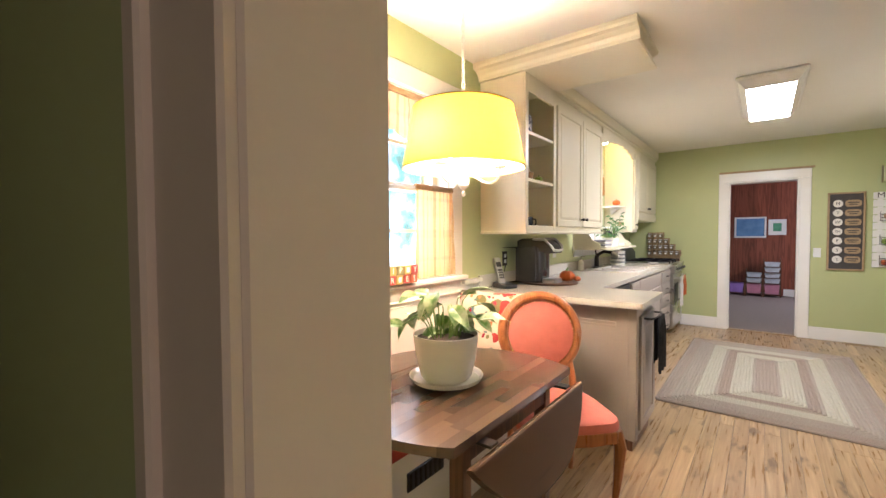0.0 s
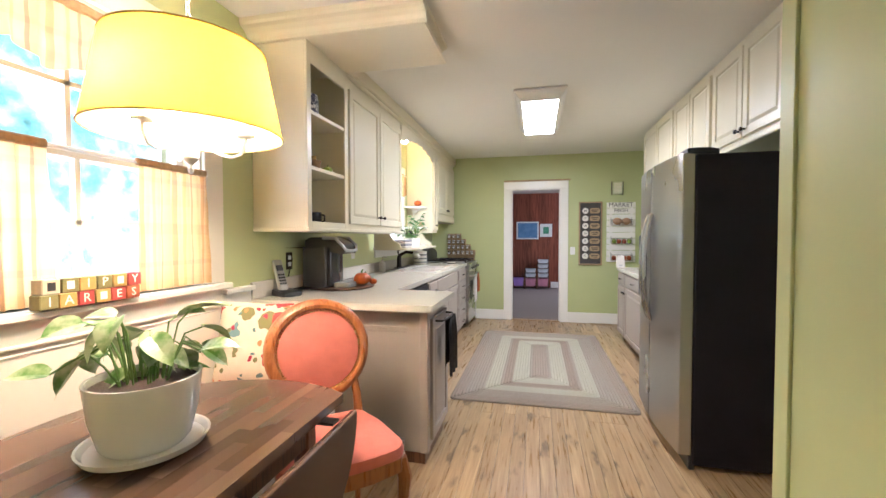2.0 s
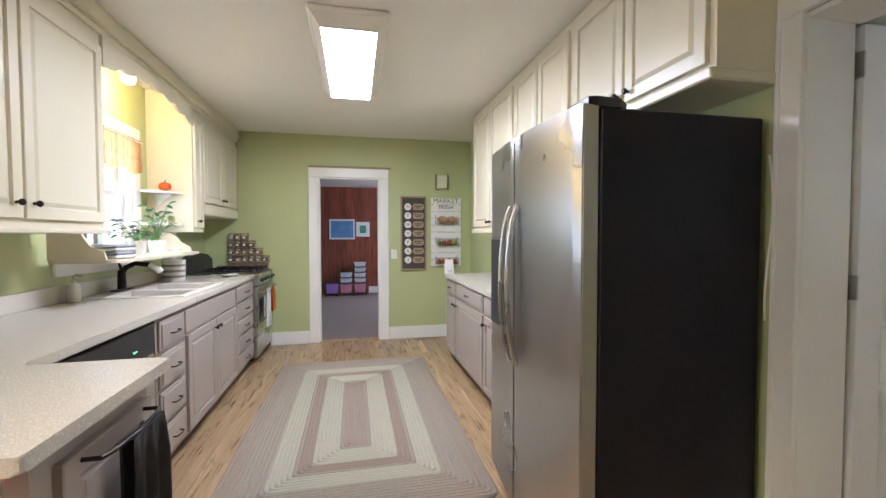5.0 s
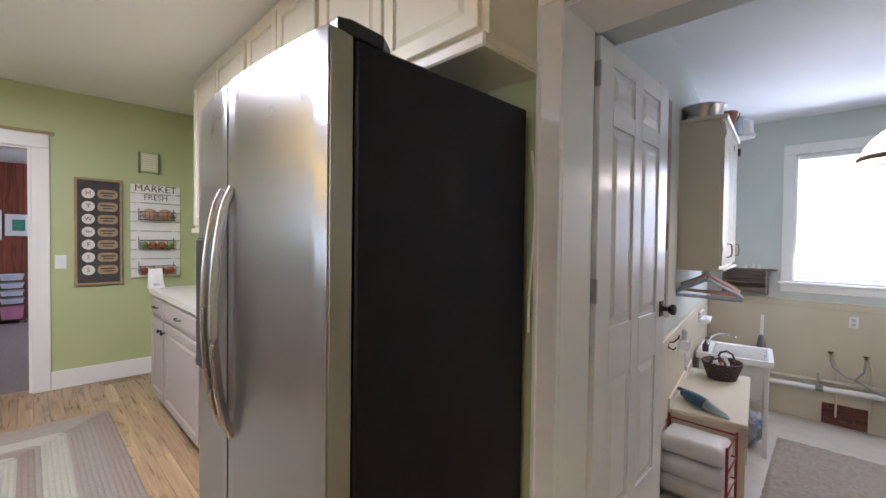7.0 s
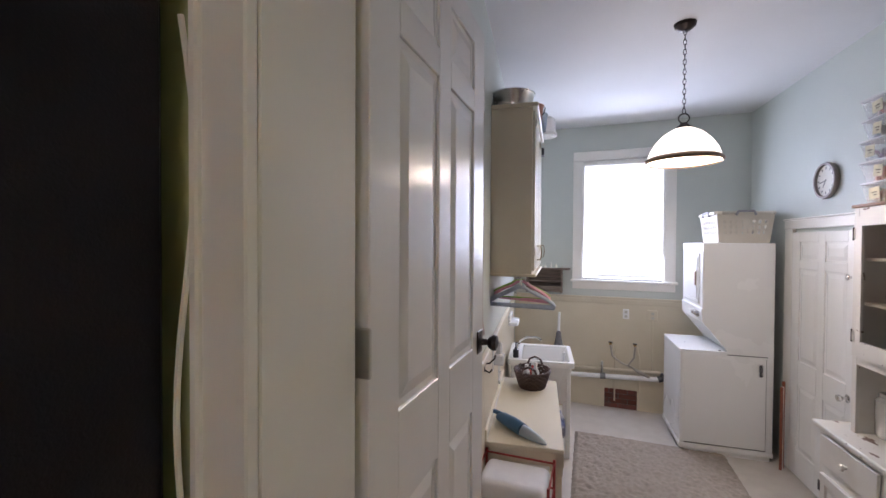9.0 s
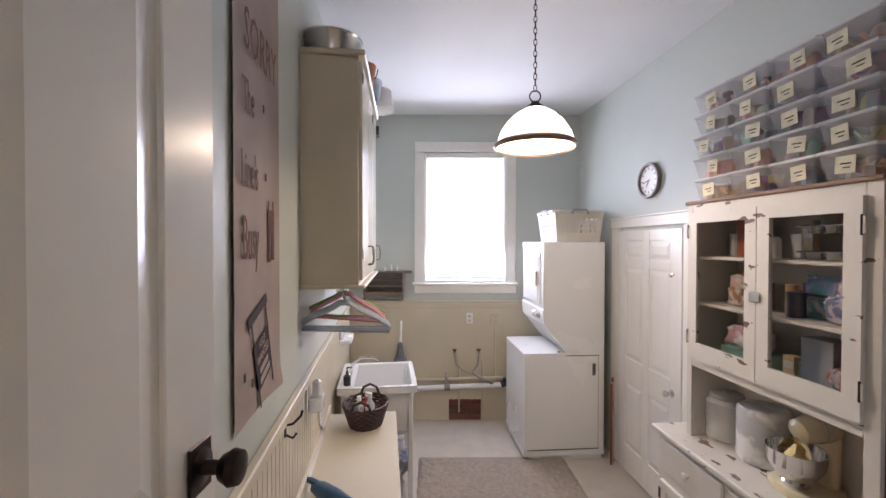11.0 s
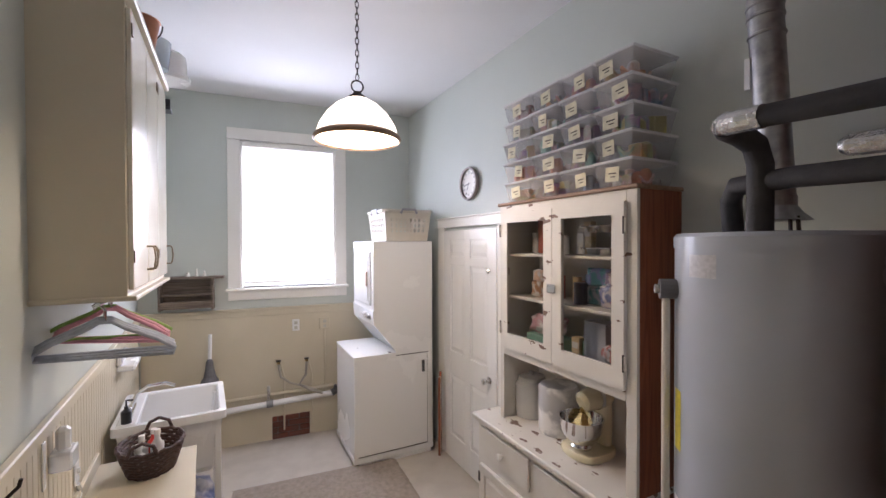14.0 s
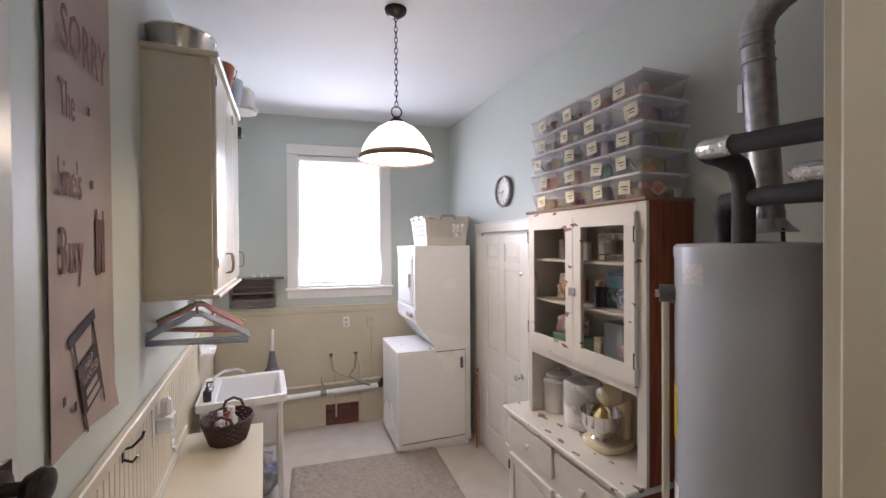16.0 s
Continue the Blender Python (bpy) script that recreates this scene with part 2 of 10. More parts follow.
    ln.new(mx.outputs[0], bp.inputs["Height"])
    ln.new(bp.outputs["Normal"], b.inputs["Normal"])
    return mt


def glow(name, color, strength):
    mt = bpy.data.materials.new(name)
    mt.use_nodes = True
    b = mt.node_tree.nodes["Principled BSDF"]
    b.inputs["Base Color"].default_value = (*color, 1)
    b.inputs["Emission Color"].default_value = (*color, 1)
    b.inputs["Emission Strength"].default_value = strength
    return mt


def see_through(name, color, rough=0.3, share=0.5, ior=1.45):
    """Thin plastic or cloth that lets some of the light pass straight on."""
    mt = bpy.data.materials.new(name)
    mt.use_nodes = True
    nd, ln = mt.node_tree.nodes, mt.node_tree.links
    b = nd["Principled BSDF"]
    b.inputs["Base Color"].default_value = (*color, 1)
    b.inputs["Roughness"].default_value, b.inputs["IOR"].default_value = rough, ior
    t = nd.new("ShaderNodeBsdfTransparent")
    t.inputs[0].default_value = (0.95, 0.95, 0.95, 1)
    mx = nd.new("ShaderNodeMixShader")
    mx.inputs[0].default_value = share
    ln.new(b.outputs[0], mx.inputs[1])
    ln.new(t.outputs[0], mx.inputs[2])
    ln.new(mx.outputs[0], nd["Material Output"].inputs[0])
    return mt


M = {}
M["green"] = material("green wall paint", (0.50, 0.54, 0.27), 0.42, second=(0.48, 0.52, 0.255), scale=2.5, bump=0.04, fine=160)
M["ceiling"] = material("matt ceiling paint", (0.84, 0.81, 0.73), 0.85, second=(0.82, 0.79, 0.71), scale=1.5, bump=0.05)
M["lceiling"] = material("laundry ceiling paint", (0.78, 0.78, 0.78), 0.85, second=(0.75, 0.75, 0.75), scale=1.5, bump=0.05)
M["cream"] = material("cream satin paint", (0.77, 0.705, 0.535), 0.30, second=(0.75, 0.685, 0.515), scale=3, bump=0.03)
M["creamwall"] = material("cream wainscot paint", (0.78, 0.73, 0.63), 0.35, second=(0.76, 0.71, 0.6), scale=3, bump=0.03)
M["white"] = material("white trim paint", (0.86, 0.84, 0.79), 0.30, second=(0.84, 0.82, 0.76), scale=5, bump=0.03)
M["doorwhite"] = material("white gloss door paint", (0.85, 0.84, 0.81), 0.22, second=(0.83, 0.82, 0.79), scale=5, bump=0.03)
M["taupe"] = material("taupe cabinet paint", (0.39, 0.335, 0.29), 0.38, second=(0.37, 0.315, 0.27), scale=4, bump=0.03)
M["counter"] = material("speckled laminate worktop", (0.62, 0.58, 0.50), 0.25, second=(0.56, 0.52, 0.44), scale=220, amount=0.6, bump=0.0)
M["aqua"] = material("pale blue-green wall paint", (0.59, 0.625, 0.58), 0.5, second=(0.57, 0.605, 0.56), scale=2, bump=0.05)
M["lcream"] = material("cream laundry wainscot", (0.66, 0.595, 0.455), 0.42, second=(0.63, 0.565, 0.425), scale=3, bump=0.04)
M["lcab"] = material("pale khaki cabinet paint", (0.62, 0.56, 0.42), 0.3, second=(0.6, 0.54, 0.4), scale=4, bump=0.03)
M["pine"] = wood("worn pine boards", (0.27, 0.165, 0.08), (0.53, 0.38, 0.21), 0.28, "Y", 2.0, 14.0, 0.10, waves=9.0)
M["walnut"] = wood("walnut block top", (0.036, 0.020, 0.014), (0.095, 0.054, 0.036), 0.2, "Y", 2.0, 9.0, 0.24, knots=False, bump=0.015, waves=4.0)
M["walnutpale"] = wood("pale walnut block", (0.050, 0.027, 0.018), (0.125, 0.072, 0.047), 0.2, "Y", 2.0, 9.0, 0.2, knots=False, bump=0.015, waves=4.0)
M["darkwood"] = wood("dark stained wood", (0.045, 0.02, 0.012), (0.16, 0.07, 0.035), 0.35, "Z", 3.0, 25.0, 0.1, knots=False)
M["chairwood"] = wood("orange-brown beech", (0.24, 0.072, 0.018), (0.40, 0.14, 0.04), 0.28, "Z", 2.0, 12.0, 0.05, knots=False, bump=0.03)
M["panelling"] = wood("red-brown panelling", (0.10, 0.022, 0.012), (0.27, 0.075, 0.04), 0.3, "Z", 2.0, 12.0, 0.12, knots=False)
M["hutchwood"] = wood("red-brown cupboard side", (0.15, 0.036, 0.014), (0.30, 0.088, 0.036), 0.4, "Z", 2.0, 14.0, 0.05, knots=False)
M["coral"] = material("coral cotton cloth", (0.66, 0.19, 0.14), 0.85, second=(0.60, 0.165, 0.12), scale=14, bump=0.3, fine=420)
M["redcloth"] = material("red bench cushion cloth", (0.40, 0.055, 0.04), 0.85, second=(0.33, 0.04, 0.03), scale=10, bump=0.3, fine=380)
M["steel"] = material("brushed stainless steel", (0.62, 0.61, 0.59), 0.27, 1.0, second=(0.56, 0.55, 0.53), scale=3, bump=0.02, fine=300)
M["fridgesteel"] = material("satin steel fridge door", (0.50, 0.49, 0.475), 0.28, 1.0, second=(0.48, 0.47, 0.455), scale=0.8, amount=0.6, bump=0.0, Anisotropic=0.5)
M["chrome"] = material("bright chrome", (0.8, 0.8, 0.8), 0.1, 1.0, scale=10, bump=0.0)
M["black"] = material("black textured enamel", (0.007, 0.0055, 0.009), 0.42, second=(0.010, 0.008, 0.0125), scale=6, bump=0.25, fine=260, Specular_IOR_Level=0.26)
M["blackplastic"] = material("black plastic", (0.02, 0.02, 0.022), 0.3, second=(0.03, 0.03, 0.033), scale=9, bump=0.03)
M["bronze"] = material("dark bronze", (0.05, 0.04, 0.035), 0.32, 0.9, scale=20, bump=0.02)
M["brass"] = material("brass", (0.62, 0.46, 0.2), 0.25, 1.0, scale=20, bump=0.02)
M["enamel"] = material("white appliance enamel", (0.84, 0.84, 0.83), 0.25, second=(0.83, 0.83, 0.82), scale=2, amount=1.6, bump=0.02)
M["porcelain"] = material("white glazed ceramic", (0.80, 0.77, 0.71), 0.2, scale=6, bump=0.01, second=(0.77, 0.74, 0.68))
M["carpet"] = material("taupe carpet", (0.33, 0.27, 0.24), 0.95, second=(0.26, 0.21, 0.19), scale=40, bump=0.6, fine=300)
M["vinyl"] = material("pale sheet floor", (0.57, 0.52, 0.455), 0.4, second=(0.51, 0.46, 0.40), scale=6, bump=0.03)
M["lrug"] = material("shaggy beige rug", (0.40, 0.34, 0.28), 0.95, second=(0.29, 0.24, 0.195), scale=30, amount=0.9, bump=1.0, fine=200)
M["glass"] = see_through("window glass", (1, 1, 1), 0.02, 0.92)
# emission stands in for the daylight behind the slats
M["blind"] = glow("white blind slats with daylight as emission", (1.0, 1.0, 1.0), 1.6)
M["diffuser"] = glow("white light diffuser", (1.0, 0.97, 0.92), 54.0)
M["bulb"] = glow("lit bulb", (1.0, 0.85, 0.55), 40.0)

# ---- setting ----
def structure(name, bm, mat_, label, **kw):
    ob = part(name, bm, mat_, **kw)
    return tagged(ob, label, "", "", "structure")


WX, FX, YF, RX = -1.54, -1.78, 6.866, 1.64     # kitchen west wall inner and outer face, far wall, east wall

# west wall of the kitchen with two windows
NW = (1.10, 2.16, 1.05, 2.17)     # nook window opening: y0, y1, z0, z1
SW = (4.50, 5.30, 1.19, 2.06)     # window over the sink
structure("wall_west", boxes(
    (FX, WX, 0.25, NW[0], 0, KC), (FX, WX, NW[1], SW[0], 0, KC), (FX, WX, SW[1], YF + 0.14, 0, KC),
    (FX, WX, NW[0], NW[1], 0, NW[2]), (FX, WX, NW[0], NW[1], NW[3], KC),
    (FX, WX, SW[0], SW[1], 0, SW[2]), (FX, WX, SW[0], SW[1], SW[3], KC)), M["green"], "green painted kitchen wall with two windows")
# far wall with the doorway
DW = (-0.275, 0.455, 2.02)
structure("wall_north", boxes((WX, DW[0], YF, YF + 0.14, 0, KC), (DW[1], RX + 0.2, YF, YF + 0.14, 0, KC), (DW[0], DW[1], YF, YF + 0.14, DW[2], KC)), M["green"], "green painted far wall with a doorway")
# east wall: pass-through over the counter, then solid, then the laundry door
PT = (4.3, 5.72, 0.95, 1.9)
structure("wall_east", boxes((RX, RX + 0.22, PT[1], YF, 0, KC), (RX, RX + 0.22, PT[0], PT[1], 0, PT[2]), (RX, RX + 0.22, PT[0], PT[1], PT[3], KC), (RX, RX + 0.22, 2.785, PT[0], 0, KC), (RX, RX + 0.22, 1.923, 2.785, 2.06, KC)), M["green"], "green painted wall behind fridge and counter")
# solid block between nook and laundry
BX, BE = 0.772, 1.72
structure("wall_block", boxes((BX, 1.99, 0.12, BE, 0, KC), (RX, 1.99, BE, 1.921, 0, KC)), M["green"], "green painted wall beside the nook")
structure("wall_block_trim", boxes((BX - 0.004, BX + 0.06, BE, BE + 0.01, 0, KC), (BX - 0.010, BX, BE - 0.055, BE + 0.01, 0, KC), bevel=0.002), M["green"], "green painted corner board")
# wall between entry and nook, with its cased opening
structure("wall_south", boxes((FX, -0.20, 0.13, 0.25, 0, KC), (-0.20, BX, 0.13, 0.25, 2.25, KC)), M["green"], "green painted wall at the nook opening")
structure("opening_trim", boxes((-0.20, -0.18, 0.122, 0.265, 0, 2.25), (-0.31, -0.185, 0.11, 0.13, 0, 2.27), (-0.345, -0.31, 0.10, 0.13, 0, 2.27), (-0.29, -0.185, 0.25, 0.268, 0, 2.27), (-0.18, BX, 0.122, 0.265, 2.23, 2.25), bevel=0.004), material("beige trim paint", (0.78, 0.65, 0.55), 0.4, second=(0.75, 0.62, 0.52), scale=3), "cream painted casing of the nook opening")
# the entry room that the walk begins in
structure("wall_entry", boxes((-2.6, 2.0, -3.3, -3.1, 0, KC), (-2.8, -2.6, -3.3, 0.25, 0, KC), (-2.6, FX, 0.13, 0.25, 0, KC), (2.0, 2.2, -3.3, 0.25, 0, KC)), M["green"], "plain green walls of the entry room")
# floor and ceilings
floor = structure("floor", boxes((-2.6, 2.0, -3.1, YF + 0.07, -0.08, -0.02)), M["darkwood"], "worn pine board floor of the kitchen")
structure("ceiling", boxes((-2.8, 2.0, -3.3, YF + 0.14, KC, KC + 0.1)), M["ceiling"], "off-white kitchen ceiling")

# laundry: its long walls run slightly askew
LX1 = 6.474


def south_y(x):
    return 0.60 + (x - 3.0) * 0.0806


def north_y(x):
    return 3.05 + (x - 3.9) * 0.13


XA = 1.86
structure("laundry_wall_south", prism([(2.0, south_y(2.0)), (LX1, south_y(LX1)), (LX1, south_y(LX1) - 0.15), (2.0, south_y(2.0) - 0.15)], LF, LC), M["aqua"], "pale blue-green laundry wall")
structure("laundry_wall_north", prism([(1.95, north_y(1.95)), (LX1, north_y(LX1)), (LX1, north_y(LX1) + 0.15), (1.88, north_y(XA) + 0.15), (1.88, 2.83), (1.95, 2.83)], LF, LC), M["aqua"], "pale blue-green laundry wall above beadboard")
LW = (1.685, 2.565, 0.89, 2.30)   # laundry window opening y0 y1 z0 z1
y0, y1 = south_y(LX1) - 0.15, north_y(LX1) + 0.15
structure("laundry_wall_east", boxes((LX1, LX1 + 0.16, y0, LW[0], LF, LC), (LX1, LX1 + 0.16, LW[1], y1, LF, LC), (LX1, LX1 + 0.16, LW[0], LW[1], LF, LW[2]), (LX1, LX1 + 0.16, LW[0], LW[1], LW[3], LC)), M["aqua"], "pale blue-green wall with the laundry window")
structure("laundry_wall_west", boxes((XA, XA + 0.02, 2.785, 3.2, LF, LC), (XA + 0.002, 2.05, 1.924, 2.785, 2.064, LC), (1.992, 2.055, 0.4, 1.922, LF, LC), (XA + 0.002, 1.99, 1.924, 2.785, LF, -0.102)), M["aqua"], "pale blue-green wall by the laundry door")
structure("laundry_jamb", boxes((RX + 0.004, 2.03, 1.924, 1.98, 0, 2.06), (2.057, 2.072, 1.80, 1.90, 0, 2.12), bevel=0.003), M["cream"], "cream painted side of the laundry doorway")
structure("laundry_wall_return", boxes((2.057, 2.212, 1.14, 1.672, LF, LC), (2.057, 2.215, 1.6745, 1.69, LF, LC), bevel=0.002), M["cream"], "cream boarded wall return beside the chimney")
structure("laundry_floor", boxes((XA, LX1, 0.3, 3.7, LF - 0.1, LF)), M["vinyl"], "pale worn sheet floor of the laundry")
structure("landing", boxes((RX, 2.72, 1.90, 2.80, -0.1, 0.0), (2.72, 2.98, 2.03, 2.80, -0.3, -0.19), (2.98, 3.2, 2.03, 2.8, LF, -0.385), (RX, 2.7, 2.05, 2.78, LF, -0.1)), M["pine"], "wooden landing and steps inside the laundry door")
structure("laundry_ceiling", boxes((XA, LX1 + 0.16, 0.2, 3.8, LC, LC + 0.1)), M["lceiling"], "white laundry ceiling")

# far room
structure("far_room_walls", boxes((-3.0, 3.0, 11.2, 11.35, 0, 2.5), (-3.15, -3.0, YF + 0.14, 11.35, 0, 2.5), (3.0, 3.15, YF + 0.14, 11.35, 0, 2.5)), M["panelling"], "red-brown wood panelled far room walls")
structure("far_room_ceiling", boxes((-3.1, 3.1, YF + 0.14, 11.3, 2.40, 2.5)), M["ceiling"], "white far room ceiling")
structure("far_room_floor", boxes((-3.0, 3.0, YF + 0.07, 11.3, -0.08, 0.0)), M["carpet"], "taupe carpet of the far room")
M["redwall"] = material("red wall paint", (0.42, 0.06, 0.05), 0.6, scale=3)
structure("red_room", boxes((3.2, 3.3, 3.5, 6.9, 0, KC), (RX + 0.22, 3.3, 6.9, 7.0, 0, KC), (RX + 0.22, 3.3, 3.4, 3.5, 0, KC), (RX + 0.22, 3.3, 3.5, 6.9, KC, KC + 0.05), (RX + 0.22, 3.3, 3.5, 6.9, -0.1, 0)), M["redwall"], "red painted room seen through the pass-through")

# skirting, door casing
def casing(name, y, x0, x1, top, w, material_, label, proud=0.022, head=0.0):
    """Casing of an opening in a wall that faces -y."""
    return structure(name, boxes((x0 - w, x0 - 0.002, y - proud, y - 0.001, 0, top), (x1 + 0.002, x1 + w, y - proud, y - 0.001, 0, top), (x0 - w - head, x1 + w + head, y - proud - 0.004, y - 0.001, top, top + w), bevel=0.005), material_, label)


casing("door_casing", YF, DW[0], DW[1], DW[2], 0.115, M["white"], "white painted doorway casing")
structure("door_jamb", boxes((DW[0] - 0.002, DW[0] + 0.016, YF - 0.001, YF + 0.141, 0, DW[2]), (DW[1] - 0.016, DW[1] + 0.002, YF - 0.001, YF + 0.141, 0, DW[2]), (DW[0], DW[1], YF, YF + 0.14, DW[2] - 0.016, DW[2] + 0.002), (DW[0] - 0.06, DW[0] - 0.0, YF + 0.14, YF + 0.16, 0, 2.1)), M["white"], "white painted door jamb")
structure("baseboard", boxes((-0.84, DW[0] - 0.116, YF - 0.018, YF - 0.001, 0, 0.155), (DW[1] + 0.116, RX, YF - 0.018, YF - 0.001, 0, 0.155), (BX - 0.016, BX - 0.001, 0.27, BE - 0.056, 0, 0.15), bevel=0.004), M["white"], "white painted baseboard")
structure("door_head", boxes((RX + 0.002, XA + 0.012, 1.982, 2.764, 2.042, 2.059)), M["white"], "white head board of the laundry doorway")
structure("threshold", boxes((DW[0], DW[1], YF - 0.01, YF + 0.1, -0.01, 0.008), bevel=0.002), M["pine"], "pine door threshold")
# laundry door casing on the kitchen side
structure("laundry_door_casing", boxes((RX - 0.022, RX - 0.001, 2.765, 2.845, 0, 2.06), (RX - 0.03, RX - 0.001, 2.835, 2.85, 0, 2.06), (RX - 0.022, RX - 0.001, 1.84, 1.978, 0, 2.06), (RX - 0.026, RX - 0.001, 1.84, 2.85, 2.06, 2.16), (RX, 1.853, 2.765, 2.784, 0, 2.06), bevel=0.003), M["white"], "cream-white casing of the laundry doorway")


# ---- path of light: windows ----
def sash_window(name, m, w, h, label, bars=(2, 2), casing_w=0.11, mat_=None, stool=0.07, thick=0.2):
    """A double-hung window; local x along the wall, y towards the room, z up from the sill."""
    ob = thing(name, label=label, category="window", kind="structure")
    mt = mat_ or M["white"]
    part("window_frame", boxes((-casing_w, 0, 0, 0.022, 0, h), (w, w + casing_w, 0, 0.022, 0, h), (-casing_w, w + casing_w, 0, 0.026, h, h + casing_w), (-casing_w, w + casing_w, 0, 0.02, -0.115, -0.03), bevel=0.004, m=m), mt, ob)
    part("window_sill", boxes((-casing_w - 0.02, w + casing_w + 0.02, -0.06, stool, -0.03, 0.0), bevel=0.006, m=m), mt, ob)
    part("window_reveal", boxes((0, 0.012, -thick, 0, 0, h), (w - 0.012, w, -thick, 0, 0, h), (0, w, -thick, 0, h - 0.012, h), (0, w, -thick, -0.06, -0.03, 0.0), m=m), mt, ob)
    half = h / 2
    for k, (z0, z1, y) in enumerate(((0.005, half + 0.02, -0.09), (half - 0.02, h - 0.012, -0.13))):
        s = part("sash", boxes((0.012, 0.055, y, y + 0.035, z0, z1), (w - 0.055, w - 0.012, y, y + 0.035, z0, z1), (0.055, w - 0.055, y, y + 0.035, z0, z0 + 0.05), (0.055, w - 0.055, y, y + 0.035, z1 - 0.04, z1), bevel=0.003, m=m), mt, ob)
        for i in range(1, bars[0]):
            x = 0.055 + (w - 0.11) * i / bars[0]
            part("glazing_bar", boxes((x - 0.01, x + 0.01, y + 0.006, y + 0.03, z0 + 0.05, z1 - 0.04), m=m), mt, ob)
        for j in range(1, bars[1]):
            z = z0 + 0.05 + (z1 - z0 - 0.09) * j / bars[1]
            part("glazing_bar", boxes((0.055, w - 0.055, y + 0.006, y + 0.03, z - 0.01, z + 0.01), m=m), mt, ob)
        for i in range(bars[0]):
            for j in range(bars[1]):
                xa, xb = 0.055 + (w - 0.11) * i / bars[0], 0.055 + (w - 0.11) * (i + 1) / bars[0]
                za, zb = z0 + 0.05 + (z1 - z0 - 0.09) * j / bars[1], z0 + 0.05 + (z1 - z0 - 0.09) * (j + 1) / bars[1]
                p = part("pane", boxes((xa, xb, y + 0.015, y + 0.019, za, zb), m=m), M["glass"], ob)
                p.visible_shadow = False
    return ob


sash_window("window_1", basis((WX, NW[0], NW[2]), (0, 1, 0), (1, 0, 0)), NW[1] - NW[0], NW[3] - NW[2], "white sash window of the breakfast nook", (2, 2), 0.125, M["creamwall"], 0.06)
sash_window("window_2", basis((WX, SW[0], SW[2]), (0, 1, 0), (1, 0, 0)), SW[1] - SW[0], SW[3] - SW[2], "white sash window above the kitchen sink", (2, 2), 0.09, M["white"], 0.05)
sash_window("window_3", basis((LX1, LW[0], LW[2]), (0, 1, 0), (-1, 0, 0)), LW[1] - LW[0], LW[3] - LW[2], "white laundry window with a closed blind", (1, 1), 0.11, M["white"], 0.05, 0.16)


def backdrop_mat():
    mt = bpy.data.materials.new("garden out of focus")
    mt.use_nodes = True
    nd, ln = mt.node_tree.nodes, mt.node_tree.links
    tc, n1, rp, em = nd.new("ShaderNodeTexCoord"), nd.new("ShaderNodeTexNoise"), nd.new("ShaderNodeValToRGB"), nd.new("ShaderNodeEmission")
    n1.inputs["Scale"].default_value, n1.inputs["Detail"].default_value = 1.6, 8
    ln.new(tc.outputs["Object"], n1.inputs["Vector"])
    ln.new(n1.outputs["Fac"], rp.inputs["Fac"])
    e = rp.color_ramp.elements
    e[0].position, e[0].color = 0.34, (0.06, 0.22, 0.20, 1)
    e[1].position, e[1].color = 0.62, (0.75, 0.92, 1.0, 1)
    for p, c in ((0.44, (0.14, 0.46, 0.50, 1)), (0.52, (0.34, 0.72, 0.95, 1))):
        x = e.new(p)
        x.color = c
    ln.new(rp.outputs["Color"], em.inputs["Color"])
    em.inputs["Strength"].default_value = 2.6
    ln.new(em.outputs[0], nd["Material Output"].inputs[0])
    return mt


M["garden"] = backdrop_mat()
structure("backdrop", boxes((-9.05, -9.0, -8, 14, -1.5, 8)), M["garden"], "bright green trees and blue sky outside")
structure("ground", boxes((-40, -1.8, -30, 40, -0.75, -0.7), (6.7, 40, -30, 40, -0.8, -0.75)), material("lawn", (0.07, 0.12, 0.04), 0.9, scale=3), "lawn outside the house")

# ---- kitchen: cabinets and worktops ----
CT = 0.925        # worktop height
FXL = -0.865      # face of the west cabinets


def base_unit(name, y0, y1, label, face=FXL, back=WX + 0.002, n=1, top=CT - 0.036, mat_=None):
    ob = thing(name, ((face + back) / 2, (y0 + y1) / 2, 0), label, "cabinet", "taupe base cabinets")
    part("body", boxes((min(face, back), max(face, back), y0, y1, 0.09, top), bevel=0.002), M["taupe"], ob)
    t = face - 0.06 * n
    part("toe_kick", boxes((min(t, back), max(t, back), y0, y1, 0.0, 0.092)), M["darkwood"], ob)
    return ob


def drawer(ob, y0, y1, z0, z1, face, n, pull=True):
    m = basis((face, y0, z0), (0, 1, 0), (n, 0, 0))
    w, h = y1 - y0, z1 - z0
    bm = boxes((0, w, 0, 0.014, 0, h), bevel=0.004, m=m)
    box(bm, 0.016, w - 0.016, 0.012, 0.02, 0.016, h - 0.016, 0.004, m)
    d = part("drawer_front", bm, M["taupe"], ob)
    if pull:
        c = (y0 + y1) / 2
        part("handle", bar_pull((face + 0.019 * n, c - 0.045, (z0 + z1) / 2), (face + 0.019 * n, c + 0.045, (z0 + z1) / 2), (n, 0, 0)), M["bronze"], d, "dark bronze bar pull")


def cabinet_door(ob, y0, y1, z0, z1, face, n, knob_y=None, knob_z=None, mat_=None, knob_mat=None):
    d = part("door", raised_door(y1 - y0, z1 - z0, basis((face, y0, z0), (0, 1, 0), (n, 0, 0))), mat_ or M["taupe"], ob)
    if knob_y is not None:
        part("handle", knob((face + 0.02 * n, knob_y, knob_z), (n, 0, 0)), knob_mat or M["bronze"], d, "dark bronze round knob")
    return d


